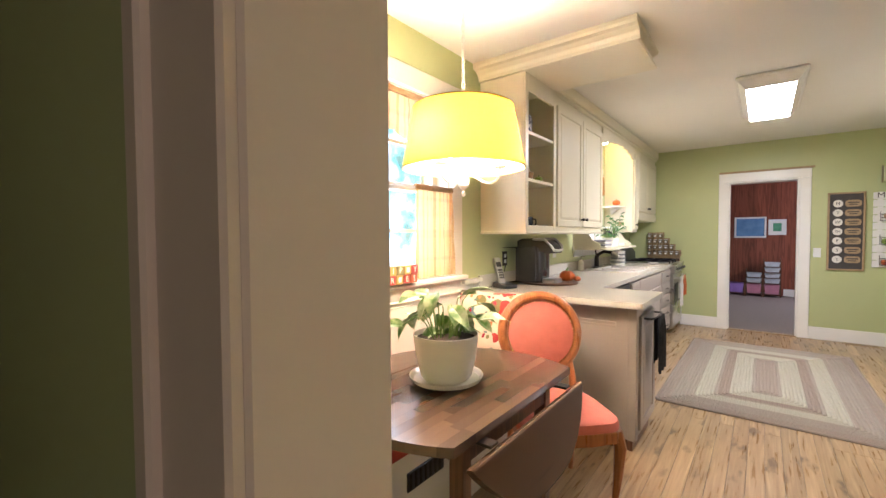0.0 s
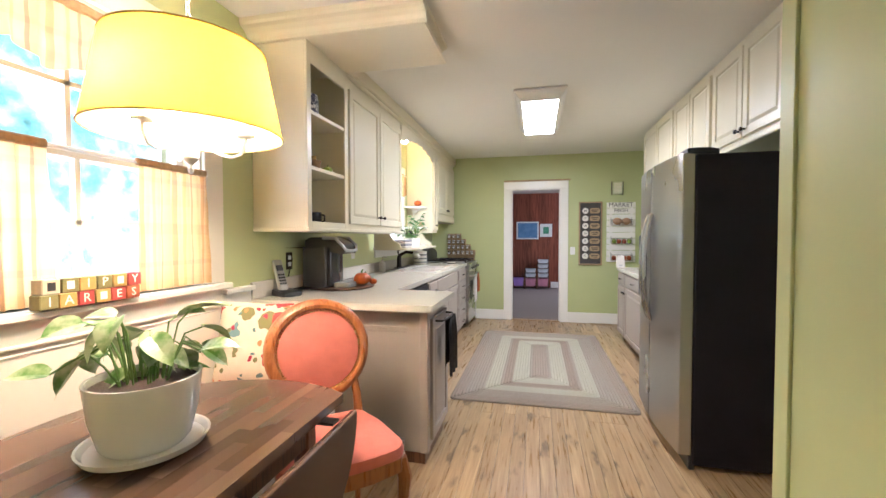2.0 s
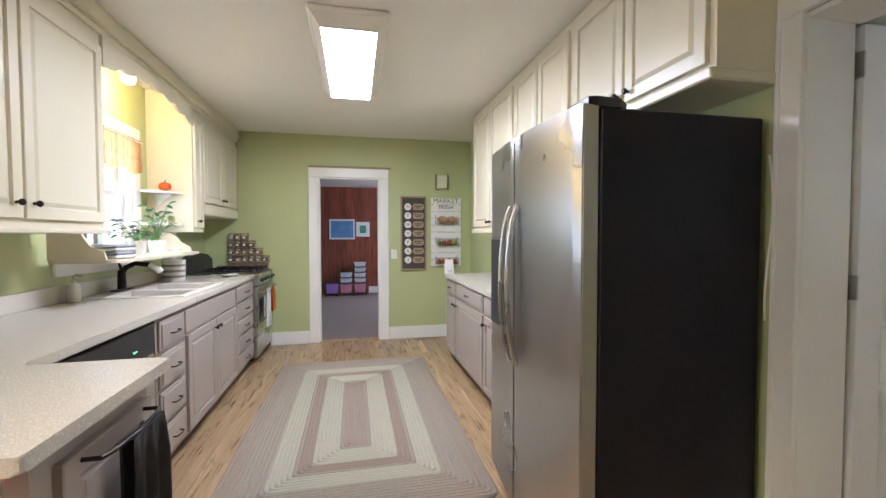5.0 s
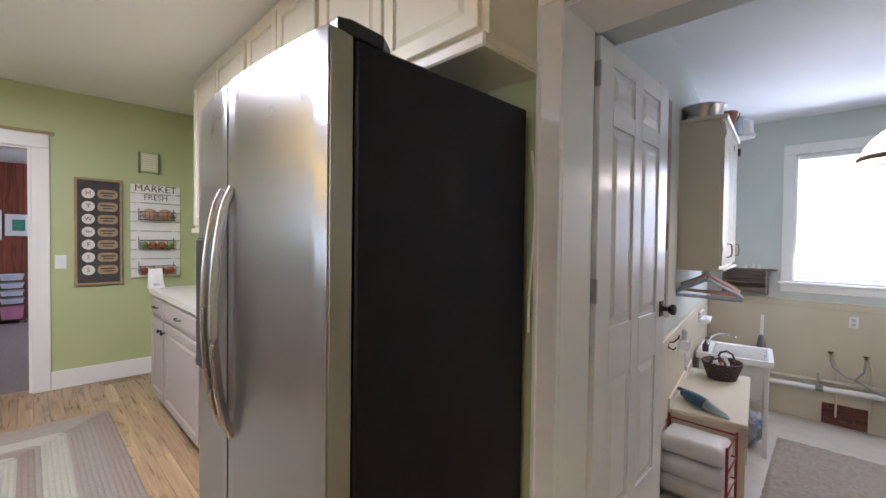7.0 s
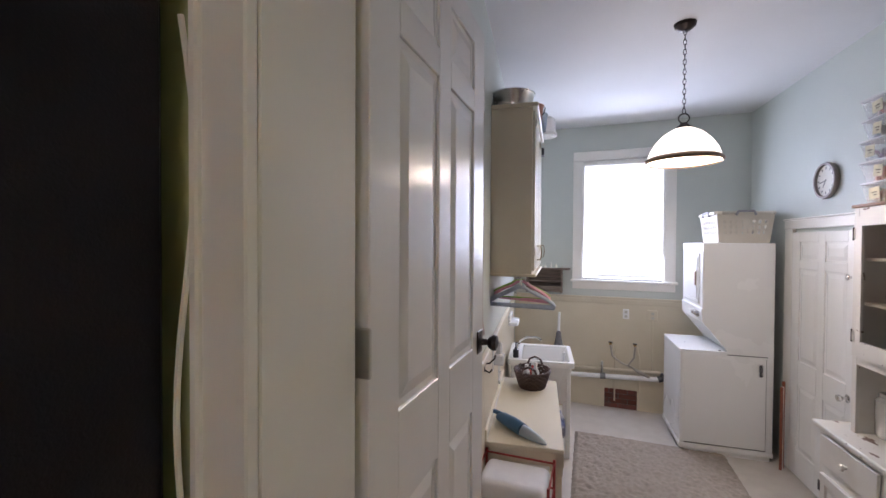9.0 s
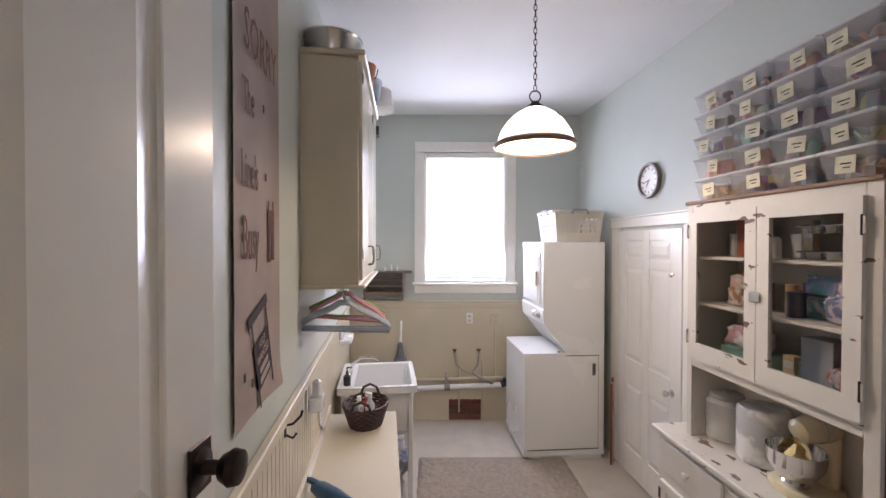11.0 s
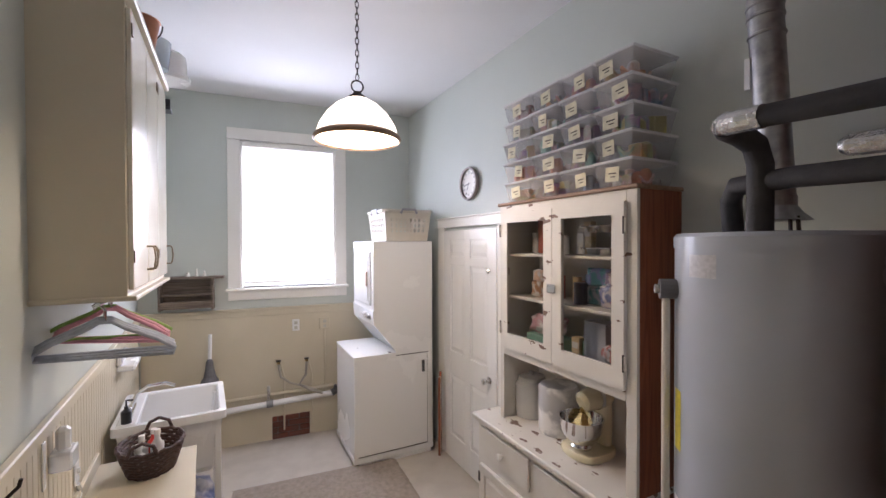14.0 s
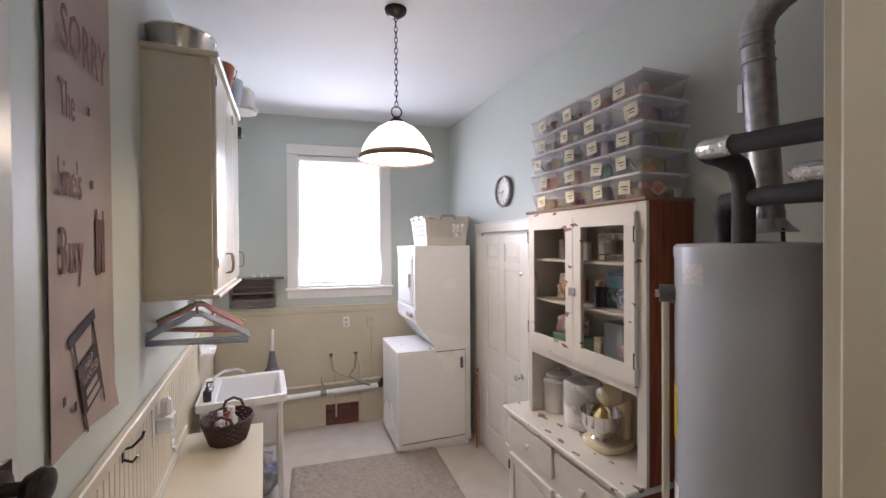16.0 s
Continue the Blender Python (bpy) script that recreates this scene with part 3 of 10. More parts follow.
# west run
u = base_unit("base_cabinet", 4.03, 4.385, "taupe cabinet with four drawers beside the dishwasher")
for z0, z1 in ((0.70, 0.86), (0.50, 0.68), (0.305, 0.48), (0.11, 0.285)):
    drawer(u, 4.05, 4.37, z0, z1, FXL, 1)
u = base_unit("base_cabinet", 4.387, 5.47, "taupe sink cabinet with two raised panel doors")
part("false_front", boxes((FXL, FXL + 0.012, 4.40, 5.455, 0.72, 0.86), bevel=0.003), M["taupe"], u)
cabinet_door(u, 4.41, 4.925, 0.11, 0.705, FXL, 1, 4.89, 0.65)
cabinet_door(u, 4.935, 5.45, 0.11, 0.705, FXL, 1, 4.97, 0.65)
u = base_unit("base_cabinet", 5.472, 6.075, "taupe cabinet with five shallow drawers beside the stove")
for k in range(5):
    drawer(u, 5.50, 6.06, 0.11 + k * 0.153, 0.11 + k * 0.153 + 0.14, FXL, 1)
# peninsula
pen = thing("peninsula_cabinet", (-1.0, 2.95, 0), "taupe panelled peninsula cabinet under the worktop", "cabinet")
part("body", boxes((WX + 0.004, -0.49, 2.61, 3.085, 0.07, CT - 0.036), bevel=0.003), M["taupe"], pen)
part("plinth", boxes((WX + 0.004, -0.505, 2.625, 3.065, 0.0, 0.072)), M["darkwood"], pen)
part("base_moulding", boxes((WX + 0.1, -0.62, 2.598, 2.609, 0.10, 0.135), (WX + 0.1, -0.62, 2.602, 2.609, 0.135, 0.15), bevel=0.003), M["taupe"], pen)
part("panel_moulding", boxes((WX + 0.1, -0.60, 2.598, 2.609, 0.765, 0.785), (WX + 0.1, -0.60, 2.602, 2.609, 0.752, 0.766), bevel=0.003), M["taupe"], pen)
part("corner_post", boxes((-0.53, -0.482, 2.602, 2.66, 0.07, CT - 0.037), bevel=0.004), M["taupe"], pen)
d = part("door", raised_door(0.395, 0.70, basis((-0.488, 2.67, 0.12), (0, 1, 0), (1, 0, 0))), M["taupe"], pen)
part("towel_rail", bar_pull((-0.468, 2.73, 0.80), (-0.468, 3.015, 0.80), (1, 0, 0), 0.006, 0.05), M["bronze"], d, "dark metal towel bar")

# worktop: an L with a rounded outer corner, and its upstand
def rounded(pts, r=0.02, n=4):
    out = []
    k = len(pts)
    for i, p in enumerate(pts):
        p, a, b = Vector(p), Vector(pts[i - 1]), Vector(pts[(i + 1) % k])
        u1, u2 = (a - p).normalized(), (b - p).normalized()
        for j in range(n + 1):
            t = j / n
            q = (p + u1 * r) * (1 - t) ** 2 + p * 2 * t * (1 - t) + (p + u2 * r) * t ** 2
            out.append((q.x, q.y))
    return out


wt = thing("worktop", (-1.2, 4.2, CT - 0.036), "cream speckled laminate worktop, L-shaped with peninsula", "worktop")
part("slab", prism(rounded([(WX + 0.003, 2.50), (-0.43, 2.50), (-0.43, 3.115), (-0.84, 3.115), (-0.84, 4.55), (WX + 0.003, 4.55)], 0.018), CT - 0.036, CT, 0.006), M["counter"], wt)
for r in ((WX + 0.003, -1.42, 4.551, 5.329), (-0.92, -0.84, 4.551, 5.329), (WX + 0.003, -0.84, 5.33, 6.075)):
    part("slab", boxes((*r, CT - 0.036, CT), bevel=0.002), M["counter"], wt)
part("upstand", boxes((WX + 0.003, WX + 0.022, 2.502, 6.075, CT, CT + 0.10), bevel=0.004), M["counter"], wt)
sk = thing("kitchen_sink", (-1.17, 4.94, CT - 0.2), "white double-bowl drop-in kitchen sink", "sink")
bm = boxes((-1.43, -0.91, 4.54, 4.57, CT - 0.001, CT + 0.008), (-1.43, -0.91, 5.31, 5.34, CT - 0.001, CT + 0.008), (-1.43, -1.38, 4.57, 5.31, CT - 0.001, CT + 0.008), (-0.95, -0.91, 4.57, 5.31, CT - 0.001, CT + 0.008), (-1.38, -0.95, 4.92, 4.95, CT - 0.03, CT + 0.004), bevel=0.003)
part("rim", bm, M["porcelain"], sk)
for a, b in ((4.57, 4.92), (4.95, 5.31)):
    part("bowl", boxes((-1.40, -1.38, a, b, CT - 0.18, CT), (-0.95, -0.93, a, b, CT - 0.18, CT), (-1.4, -0.93, a - 0.0, a + 0.012, CT - 0.18, CT), (-1.4, -0.93, b - 0.012, b, CT - 0.18, CT), (-1.4, -0.93, a, b, CT - 0.19, CT - 0.178)), M["porcelain"], sk)

# dishwasher
dw = thing("dishwasher", (-1.2, 3.68, 0.0), "stainless dishwasher with a black control strip", "dishwasher")
part("body", boxes((WX + 0.05, -0.885, 3.335, 4.02, 0.09, CT - 0.04)), M["blackplastic"], dw)
part("door", boxes((-0.885, -0.862, 3.345, 4.015, 0.12, 0.71), bevel=0.005), M["steel"], dw)
part("control_panel", boxes((-0.885, -0.858, 3.345, 4.015, 0.715, 0.868), bevel=0.006), M["blackplastic"], dw, "black control panel")
part("indicator", boxes(*[(-0.858, -0.8565, 3.80 + k * 0.012, 3.806 + k * 0.012, 0.765, 0.77) for k in range(3)]), glow("green indicator", (0.2, 1.0, 0.3), 3.0), dw, "small green indicator lights")
part("toe_kick", boxes((-1.4, -0.93, 3.345, 4.015, 0.0, 0.1)), M["blackplastic"], dw)

# stove
st = thing("gas_stove", (-1.16, 6.47, 0.0), "stainless and black freestanding gas stove", "stove")
part("body", boxes((WX + 0.01, -0.87, 6.085, 6.85, 0.05, 0.905), bevel=0.003), M["blackplastic"], st)
part("cooktop", boxes((WX + 0.01, -0.80, 6.083, 6.852, 0.905, 0.925), bevel=0.004), M["steel"], st)
part("control_panel", boxes((-0.87, -0.80, 6.085, 6.85, 0.80, 0.905), bevel=0.012), M["steel"], st)
for k in range(5):
    part("burner_knob", knob((-0.80, 6.17 + k * 0.15, 0.855), (1, 0, 0), 0.02), M["blackplastic"], st, "black burner knob")
od = part("oven_door", boxes((-0.868, -0.815, 6.09, 6.845, 0.29, 0.79), bevel=0.008), M["steel"], st)
part("oven_window", boxes((-0.816, -0.811, 6.2, 6.73, 0.40, 0.66), bevel=0.004), M["blackplastic"], od, "dark oven window")
part("handle", tube([(-0.815, 6.15, 0.735), (-0.765, 6.15, 0.74), (-0.765, 6.47, 0.742), (-0.765, 6.78, 0.74), (-0.815, 6.78, 0.735)], 0.012, 10), M["steel"], od, "steel oven handle")
part("lower_drawer", boxes((-0.868, -0.82, 6.09, 6.845, 0.07, 0.28), bevel=0.008), M["steel"], st)
bm = tube([(-1.30, 6.1, 0.955), (-1.30, 6.84, 0.955)], 0.007, 6)
for x in (-1.35, -1.18, -1.02, -0.9):
    tube([(x, 6.12, 0.955), (x, 6.82, 0.955)], 0.007, 6, bm=bm)
for y in (6.12, 6.35, 6.47, 6.6, 6.82):
    tube([(-1.40, y, 0.955), (-0.86, y, 0.955)], 0.007, 6, bm=bm)
    tube([(-0.87, y, 0.926), (-0.87, y, 0.955)], 0.007, 6, bm=bm)
part("grate", bm, M["black"], st, "black cast iron grates")
part("backguard", prism([(6.09, 0.925), (6.845, 0.925), (6.845, 1.05), (6.7, 1.11), (6.47, 1.13), (6.23, 1.11), (6.09, 1.05)], 0, 0.075, 0.008, m=Matrix(((0, 0, 1, WX + 0.012), (1, 0, 0, 0), (0, 1, 0, 0), (0, 0, 0, 1)))), M["blackplastic"], st, "rounded black backguard")

# upper cabinets, west: open shelves, two doors, then the valance over the window, then over the stove
UF, UB, UT = -1.195, 1.345, KC - 0.004


def open_shelf_unit():
    ob = thing("open_shelf_cabinet", (-1.37, 2.8, UB), "cream wall cabinet with three open shelves", "cabinet")
    a, b = 2.545, 3.07
    part("back", boxes((WX + 0.002, WX + 0.012, a + 0.02, b - 0.02, UB + 0.02, 2.40)), M["cream"], ob)
    for p0, p1 in ((a, a + 0.02), (b - 0.02, b)):
        part("side", boxes((WX + 0.002, UF, p0, p1, UB, 2.419)), M["cream"], ob)
    part("bottom", boxes((WX + 0.002, UF, a + 0.02, b - 0.02, UB, UB + 0.02)), M["cream"], ob)
    part("top", boxes((WX + 0.002, UF, a + 0.02, b - 0.02, 2.40, 2.419)), M["cream"], ob)
    part("face_frame", boxes((UF, UF + 0.018, a, a + 0.045, UB, 2.42), (UF, UF + 0.018, b - 0.05, b, UB, 2.42), (UF, UF + 0.018, a + 0.045, b - 0.05, UB, UB + 0.04), (UF, UF + 0.018, a + 0.045, b - 0.05, 2.30, 2.42), bevel=0.002), M["cream"], ob)
    for z in (1.69, 2.015):
        part("shelf", boxes((WX + 0.012, UF + 0.012, a + 0.02, b - 0.02, z, z + 0.022), bevel=0.002), M["cream"], ob)
    part("bottom_moulding", boxes((WX + 0.002, UF + 0.03, a - 0.008, b, UB - 0.02, UB + 0.002), bevel=0.004), M["cream"], ob)
    return ob


open_shelf_unit()
u = thing("wall_cabinet", (-1.37, 3.66, UB), "cream two-door wall cabinet with raised panels", "cabinet", "cream wall cabinets")
part("body", boxes((WX + 0.002, UF, 3.072, 4.255, UB, UT), bevel=0.002), M["cream"], u)
part("bottom_moulding", boxes((WX + 0.002, UF + 0.03, 3.072, 4.262, UB - 0.02, UB + 0.002), bevel=0.004), M["cream"], u)
cabinet_door(u, 3.10, 3.665, 1.385, 2.33, UF, 1, 3.625, 1.45, M["cream"])
cabinet_door(u, 3.68, 4.235, 1.385, 2.33, UF, 1, 3.72, 1.45, M["cream"])
u = thing("wall_cabinet", (-1.37, 5.64, UB), "narrow cream wall cabinet beside the sink window", "cabinet", "cream wall cabinets")
part("body", boxes((WX + 0.002, UF, 5.535, 5.76, UB, UT), bevel=0.002), M["cream"], u)
cabinet_door(u, 5.565, 5.745, 1.385, 2.33, UF, 1, 5.60, 1.44, M["cream"])
u = thing("wall_cabinet", (-1.37, 6.31, 1.50), "cream wall cabinet above the stove", "cabinet", "cream wall cabinets")
part("body", boxes((WX + 0.002, UF, 5.762, 6.862, 1.50, UT), bevel=0.002), M["cream"], u)
cabinet_door(u, 5.79, 6.305, 1.62, 2.33, UF, 1, 6.27, 1.67, M["cream"])
cabinet_door(u, 6.315, 6.84, 1.62, 2.33, UF, 1, 6.35, 1.67, M["cream"])
part("hood_front", boxes((UF, UF + 0.02, 5.78, 6.85, 1.505, 1.60), bevel=0.006), M["cream"], u)
# scalloped valance over the sink window
pts = [(4.257, UT), (5.533, UT)]
for k in range(61):
    t = 1 - k / 60
    y = 4.257 + t * (5.533 - 4.257)
    arch = 0.10 * (2 * t - 1) ** 2
    pts.append((y, 2.335 - arch * 0.9 - 0.022 * abs(math.sin(t * math.pi * 7))))
v = thing("valance_board", (UF, 4.9, 2.2), "cream scalloped valance board above the sink window", "valance")
part("board", prism(pts, 0, 0.02, m=Matrix(((0, 0, 1, UF - 0.004), (1, 0, 0, 0), (0, 1, 0, 0), (0, 0, 0, 1)))), M["cream"], v)
# shelf below the window and small corner shelves
ws = thing("window_shelf", (-1.34, 4.9, 1.17), "cream scroll-ended shelf below the sink window", "shelf")
part("board", prism(rounded([(WX + 0.055, 4.26), (-1.14, 4.26), (-1.14, 5.53), (WX + 0.055, 5.53)], 0.05), 1.16, 1.18, 0.004), M["cream"], ws)
for y in (4.275, 5.5):
    br = prism([(WX + 0.06, 1.18), (-1.2, 1.18), (-1.21, 1.22), (-1.28, 1.26), (-1.33, 1.34), (WX + 0.06, 1.34)], 0, 0.018, m=Matrix(((1, 0, 0, 0), (0, 0, 1, y), (0, 1, 0, 0), (0, 0, 0, 1))))
    part("bracket", br, M["cream"], ws)
for z in (1.40, 1.66):
    s = thing("corner_shelf", (-1.36, 5.46, z), "small white quarter-round shelf beside the sink window", "shelf", "quarter-round shelves")
    q = [(-1.50, 5.53)] + [(-1.50 + 0.24 * math.cos(a * math.pi / 16), 5.53 - 0.2 * math.sin(a * math.pi / 16)) for a in range(0, 9)]
    part("board", prism(q, z, z + 0.018, 0.003), M["white"], s)
    part("bracket", prism([(-1.47, z), (-1.34, z), (-1.45, z - 0.09)], 0, 0.015, m=Matrix(((1, 0, 0, 0), (0, 0, 1, 5.512), (0, 1, 0, 0), (0, 0, 0, 1)))), M["white"], s)
# soffit over the peninsula with its curved moulding at the end
sf = structure("soffit", boxes((WX + 0.002, -0.52, 2.535, 3.06, 2.42, KC - 0.001)), M["cream"], "cream boxed soffit above the peninsula")
prof = [(-0.52, 2.42), (-0.475, 2.42), (-0.475, 2.435), (-0.485, 2.455), (-0.515, 2.475), (-0.50, 2.50), (-0.47, 2.515), (-0.465, KC - 0.002), (-0.52, KC - 0.002)]
structure("soffit_moulding", prism(prof, 2.535, 3.06, m=Matrix(((1, 0, 0, 0), (0, 0, 1, 0), (0, 1, 0, 0), (0, 0, 0, 1)))), M["cream"], "cream curved end moulding of the soffit")
front = [(2.533, 2.42), (2.522, 2.421), (2.518, 2.44), (2.505, 2.462), (2.478, 2.482), (2.452, 2.49), (2.446, 2.505), (2.446, KC - 0.002), (2.533, KC - 0.002)]
structure("soffit_front_moulding", prism(front, WX + 0.003, -0.462, m=Matrix(((0, 0, 1, 0), (1, 0, 0, 0), (0, 1, 0, 0), (0, 0, 0, 1)))), M["cream"], "cream curved crown along the soffit's front")
structure("crown_moulding", boxes((UF, UF + 0.045, 3.05, 6.865, 2.43, KC - 0.002), (UF, UF + 0.025, 3.05, 6.865, 2.40, 2.43), bevel=0.008), M["cream"], "cream crown moulding above the wall cabinets")

# ---- east side: fridge, cabinets ----
fr = thing("refrigerator", (1.25, 3.33, 0), "stainless side-by-side refrigerator with black sides", "refrigerator")
part("body", boxes((0.945, 1.60, 2.875, 3.785, 0.03, 1.735), bevel=0.006), M["black"], fr, "black textured side")
part("grille", boxes((0.93, 0.96, 2.885, 3.775, 0.0, 0.075), bevel=0.004), M["blackplastic"], fr)


def fridge_door(y0, y1):
    pts = []
    n = 14
    for k in range(n + 1):
        t = k / n
        y = y0 + 0.004 + (y1 - y0 - 0.008) * t
        g = (y - 2.875) / 0.91
        pts.append((0.878 - 0.03 * math.sin(math.pi * g), y))
    return [(0.938, y0 + 0.004)] + pts + [(0.938, y1 - 0.004)]


for k, (a, b) in enumerate(((2.875, 3.385), (3.392, 3.785))):
    d = part("door", prism(fridge_door(a, b), 0.085, 1.745, 0.004), M["fridgesteel"], fr, smooth=True)
    yh = a + 0.47 if k == 0 else 3.43
    n = 18
    pts = [(0.85 - 0.03 * math.sin(math.pi * ((yh - 2.875) / 0.91)) + 0.028 - 0.05 * math.sin(math.pi * t / n) ** 0.6, yh, 0.74 + 0.70 * t / n) for t in range(n + 1)]
    part("handle", tube(pts, 0.016, 10, flat=0.7), M["steel"], d, "bowed steel handle", smooth=True)
    if k == 0:
        part("door_edge", boxes((0.882, 0.936, 2.8755, 2.879, 0.09, 1.74), bevel=0.001), material("steel door edge", (0.50, 0.48, 0.46), 0.34, 0.9, second=(0.46, 0.44, 0.42), scale=4), d, "steel door edge")
    if k == 1:
        part("dispenser", boxes((0.845, 0.866, 3.50, 3.70, 0.86, 1.30), bevel=0.008), M["blackplastic"], d, "black water dispenser")
    if k == 0:
        part("badge", lathe([(0, 0), (0.014, 0), (0.012, 0.004), (0, 0.004)], 16, (0.862, 3.1, 1.66), m=Vector((0, 0, 1)).rotation_difference(Vector((-1, 0, 0))).to_matrix().to_4x4()), M["chrome"], d)
part("hinge_cover", prism([(0.90, 2.88), (0.93, 2.87), (1.02, 2.88), (1.07, 2.92), (1.07, 3.0), (0.9, 3.0)], 1.736, 1.77, 0.006), M["blackplastic"], fr)
part("hinge_cover", prism([(0.90, 3.70), (1.05, 3.70), (1.05, 3.78), (0.9, 3.78)], 1.736, 1.77, 0.006), M["blackplastic"], fr)
part("cord", tube([(1.612 + 0.012 * math.sin(k * 0.5), 2.862 - 0.01 * math.sin(k / 12 * math.pi), 1.60 - k * 0.05) for k in range(13)], 0.004, 6), M["white"], fr, "pale power cord")

# base cabinets under the east counter
EF = 1.13
u = thing("base_cabinet", (1.38, 5.76, 0), "taupe base cabinet with drawer at the counter's end", "cabinet", "taupe base cabinets")
part("body", boxes((EF, RX - 0.003, 5.55, 5.97, 0.09, 0.865), bevel=0.002), M["taupe"], u)
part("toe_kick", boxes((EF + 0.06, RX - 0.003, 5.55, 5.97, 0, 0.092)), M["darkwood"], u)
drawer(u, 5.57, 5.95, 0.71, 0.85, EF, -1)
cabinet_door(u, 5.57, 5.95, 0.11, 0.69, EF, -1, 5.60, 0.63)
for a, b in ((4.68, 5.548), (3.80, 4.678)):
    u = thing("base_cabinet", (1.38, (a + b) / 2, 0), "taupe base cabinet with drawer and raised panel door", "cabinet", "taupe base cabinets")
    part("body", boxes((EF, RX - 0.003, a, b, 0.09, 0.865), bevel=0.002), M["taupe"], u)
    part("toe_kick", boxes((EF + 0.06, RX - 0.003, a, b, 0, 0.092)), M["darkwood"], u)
    drawer(u, a + 0.02, b - 0.02, 0.71, 0.85, EF, -1)
    cabinet_door(u, a + 0.02, b - 0.02, 0.11, 0.69, EF, -1, b - 0.05, 0.63)
wt2 = thing("worktop", (1.37, 4.9, 0.866), "cream speckled laminate worktop on the fridge side", "worktop")
part("slab", prism(rounded([(1.10, 3.79), (1.10, 6.0), (RX - 0.003, 6.0), (RX - 0.003, 3.79)], 0.02), 0.866, 0.902, 0.006), M["counter"], wt2)
# wall cabinets on the east side
EUF = 1.365
def east_wall_cab(a, b, zb, label, split):
    u = thing("wall_cabinet", (1.5, (a + b) / 2, zb), label, "cabinet", "cream wall cabinets")
    part("body", boxes((EUF, RX - 0.002, a, b, zb, UT), bevel=0.002), M["cream"], u)
    part("bottom_moulding", boxes((EUF - 0.028, RX - 0.002, a - 0.006, b, zb - 0.012, zb + 0.03), bevel=0.006), M["cream"], u)
    n = split
    w = (b - a - 0.04) / n
    for k in range(n):
        ya, yb = a + 0.02 + k * w + 0.008, a + 0.02 + (k + 1) * w - 0.008
        cabinet_door(u, ya, yb, zb + 0.05, 2.475, EUF, -1, (yb - 0.03 if k % 2 == 0 else ya + 0.03), zb + 0.09, M["cream"])


east_wall_cab(2.85, 3.80, 1.86, "cream wall cabinet above the refrigerator", 2)
east_wall_cab(3.80, 4.66, 1.86, "cream wall cabinet with two doors", 2)
east_wall_cab(4.66, 5.76, 1.345, "tall cream wall cabinet above the counter", 2)
structure("pass_through_trim", boxes((RX - 0.02, RX - 0.001, 5.72, 5.82, 0.905, 1.98), (RX - 0.02, RX - 0.001, 4.66, 5.72, 0.905, 0.95), bevel=0.003), M["white"], "white trim of the pass-through")

# ---- ceiling fixture ----
cl = thing("ceiling_light", (0.13, 4.57, KC - 0.09), "white rectangular fluorescent ceiling light", "ceiling light")
part("frame", boxes((-0.09, 0.35, 3.93, 5.21, KC - 0.03, KC - 0.002), bevel=0.008), M["white"], cl)
bm = bmesh.new()
lo = [bm.verts.new(p) for p in ((-0.02, 4.0, KC - 0.095), (0.28, 4.0, KC - 0.095), (0.28, 5.14, KC - 0.095), (-0.02, 5.14, KC - 0.095))]
hi = [bm.verts.new(p) for p in ((-0.075, 3.945, KC - 0.03), (0.335, 3.945, KC - 0.03), (0.335, 5.195, KC - 0.03), (-0.075, 5.195, KC - 0.03))]
bm.faces.new(lo)
part("diffuser", bm, M["diffuser"], cl, "lit white acrylic diffuser")
bm = bmesh.new()
lo = [bm.verts.new(p) for p in ((-0.022, 3.998, KC - 0.094), (0.282, 3.998, KC - 0.094), (0.282, 5.142, KC - 0.094), (-0.022, 5.142, KC - 0.094))]
hi = [bm.verts.new(p) for p in ((-0.075, 3.945, KC - 0.03), (0.335, 3.945, KC - 0.03), (0.335, 5.195, KC - 0.03), (-0.075, 5.195, KC - 0.03))]
for k in range(4):
    bm.faces.new((lo[k], lo[(k + 1) % 4], hi[(k + 1) % 4], hi[k]))
part("surround", bm, M["white"], cl)

# ---- braided rug ----
rug = thing("braided_rug", (0.145, 4.79, 0), "braided rectangular rug in rose, cream and sage bands", "rug")
RC = {"rose": material("rose braid", (0.325, 0.24, 0.198), 0.95, second=(0.252, 0.223, 0.168), scale=60, amount=0.9, bump=0.9, fine=130),
      "sage": material("sage braid", (0.311, 0.286, 0.223), 0.95, second=(0.277, 0.223, 0.181), scale=60, amount=0.9, bump=0.9, fine=130),
      "cream": material("cream braid", (0.428, 0.399, 0.315), 0.95, second=(0.37, 0.344, 0.26), scale=60, amount=0.9, bump=0.9, fine=130),
      "taupe": material("taupe braid", (0.286, 0.227, 0.176), 0.95, second=(0.235, 0.185, 0.143), scale=60, amount=0.9, bump=0.9, fine=130)}


def round_rect(hx, hy, r, n=5):
    out = []
    for cx, cy, a0 in ((hx - r, hy - r, 0), (-hx + r, hy - r, 90), (-hx + r, -hy + r, 180), (hx - r, -hy + r, 270)):
        for k in range(n + 1):
            a = radians(a0 + 90 * k / n)
            out.append((0.145 + cx + r * math.cos(a), 4.79 + cy + r * math.sin(a)))
    return out


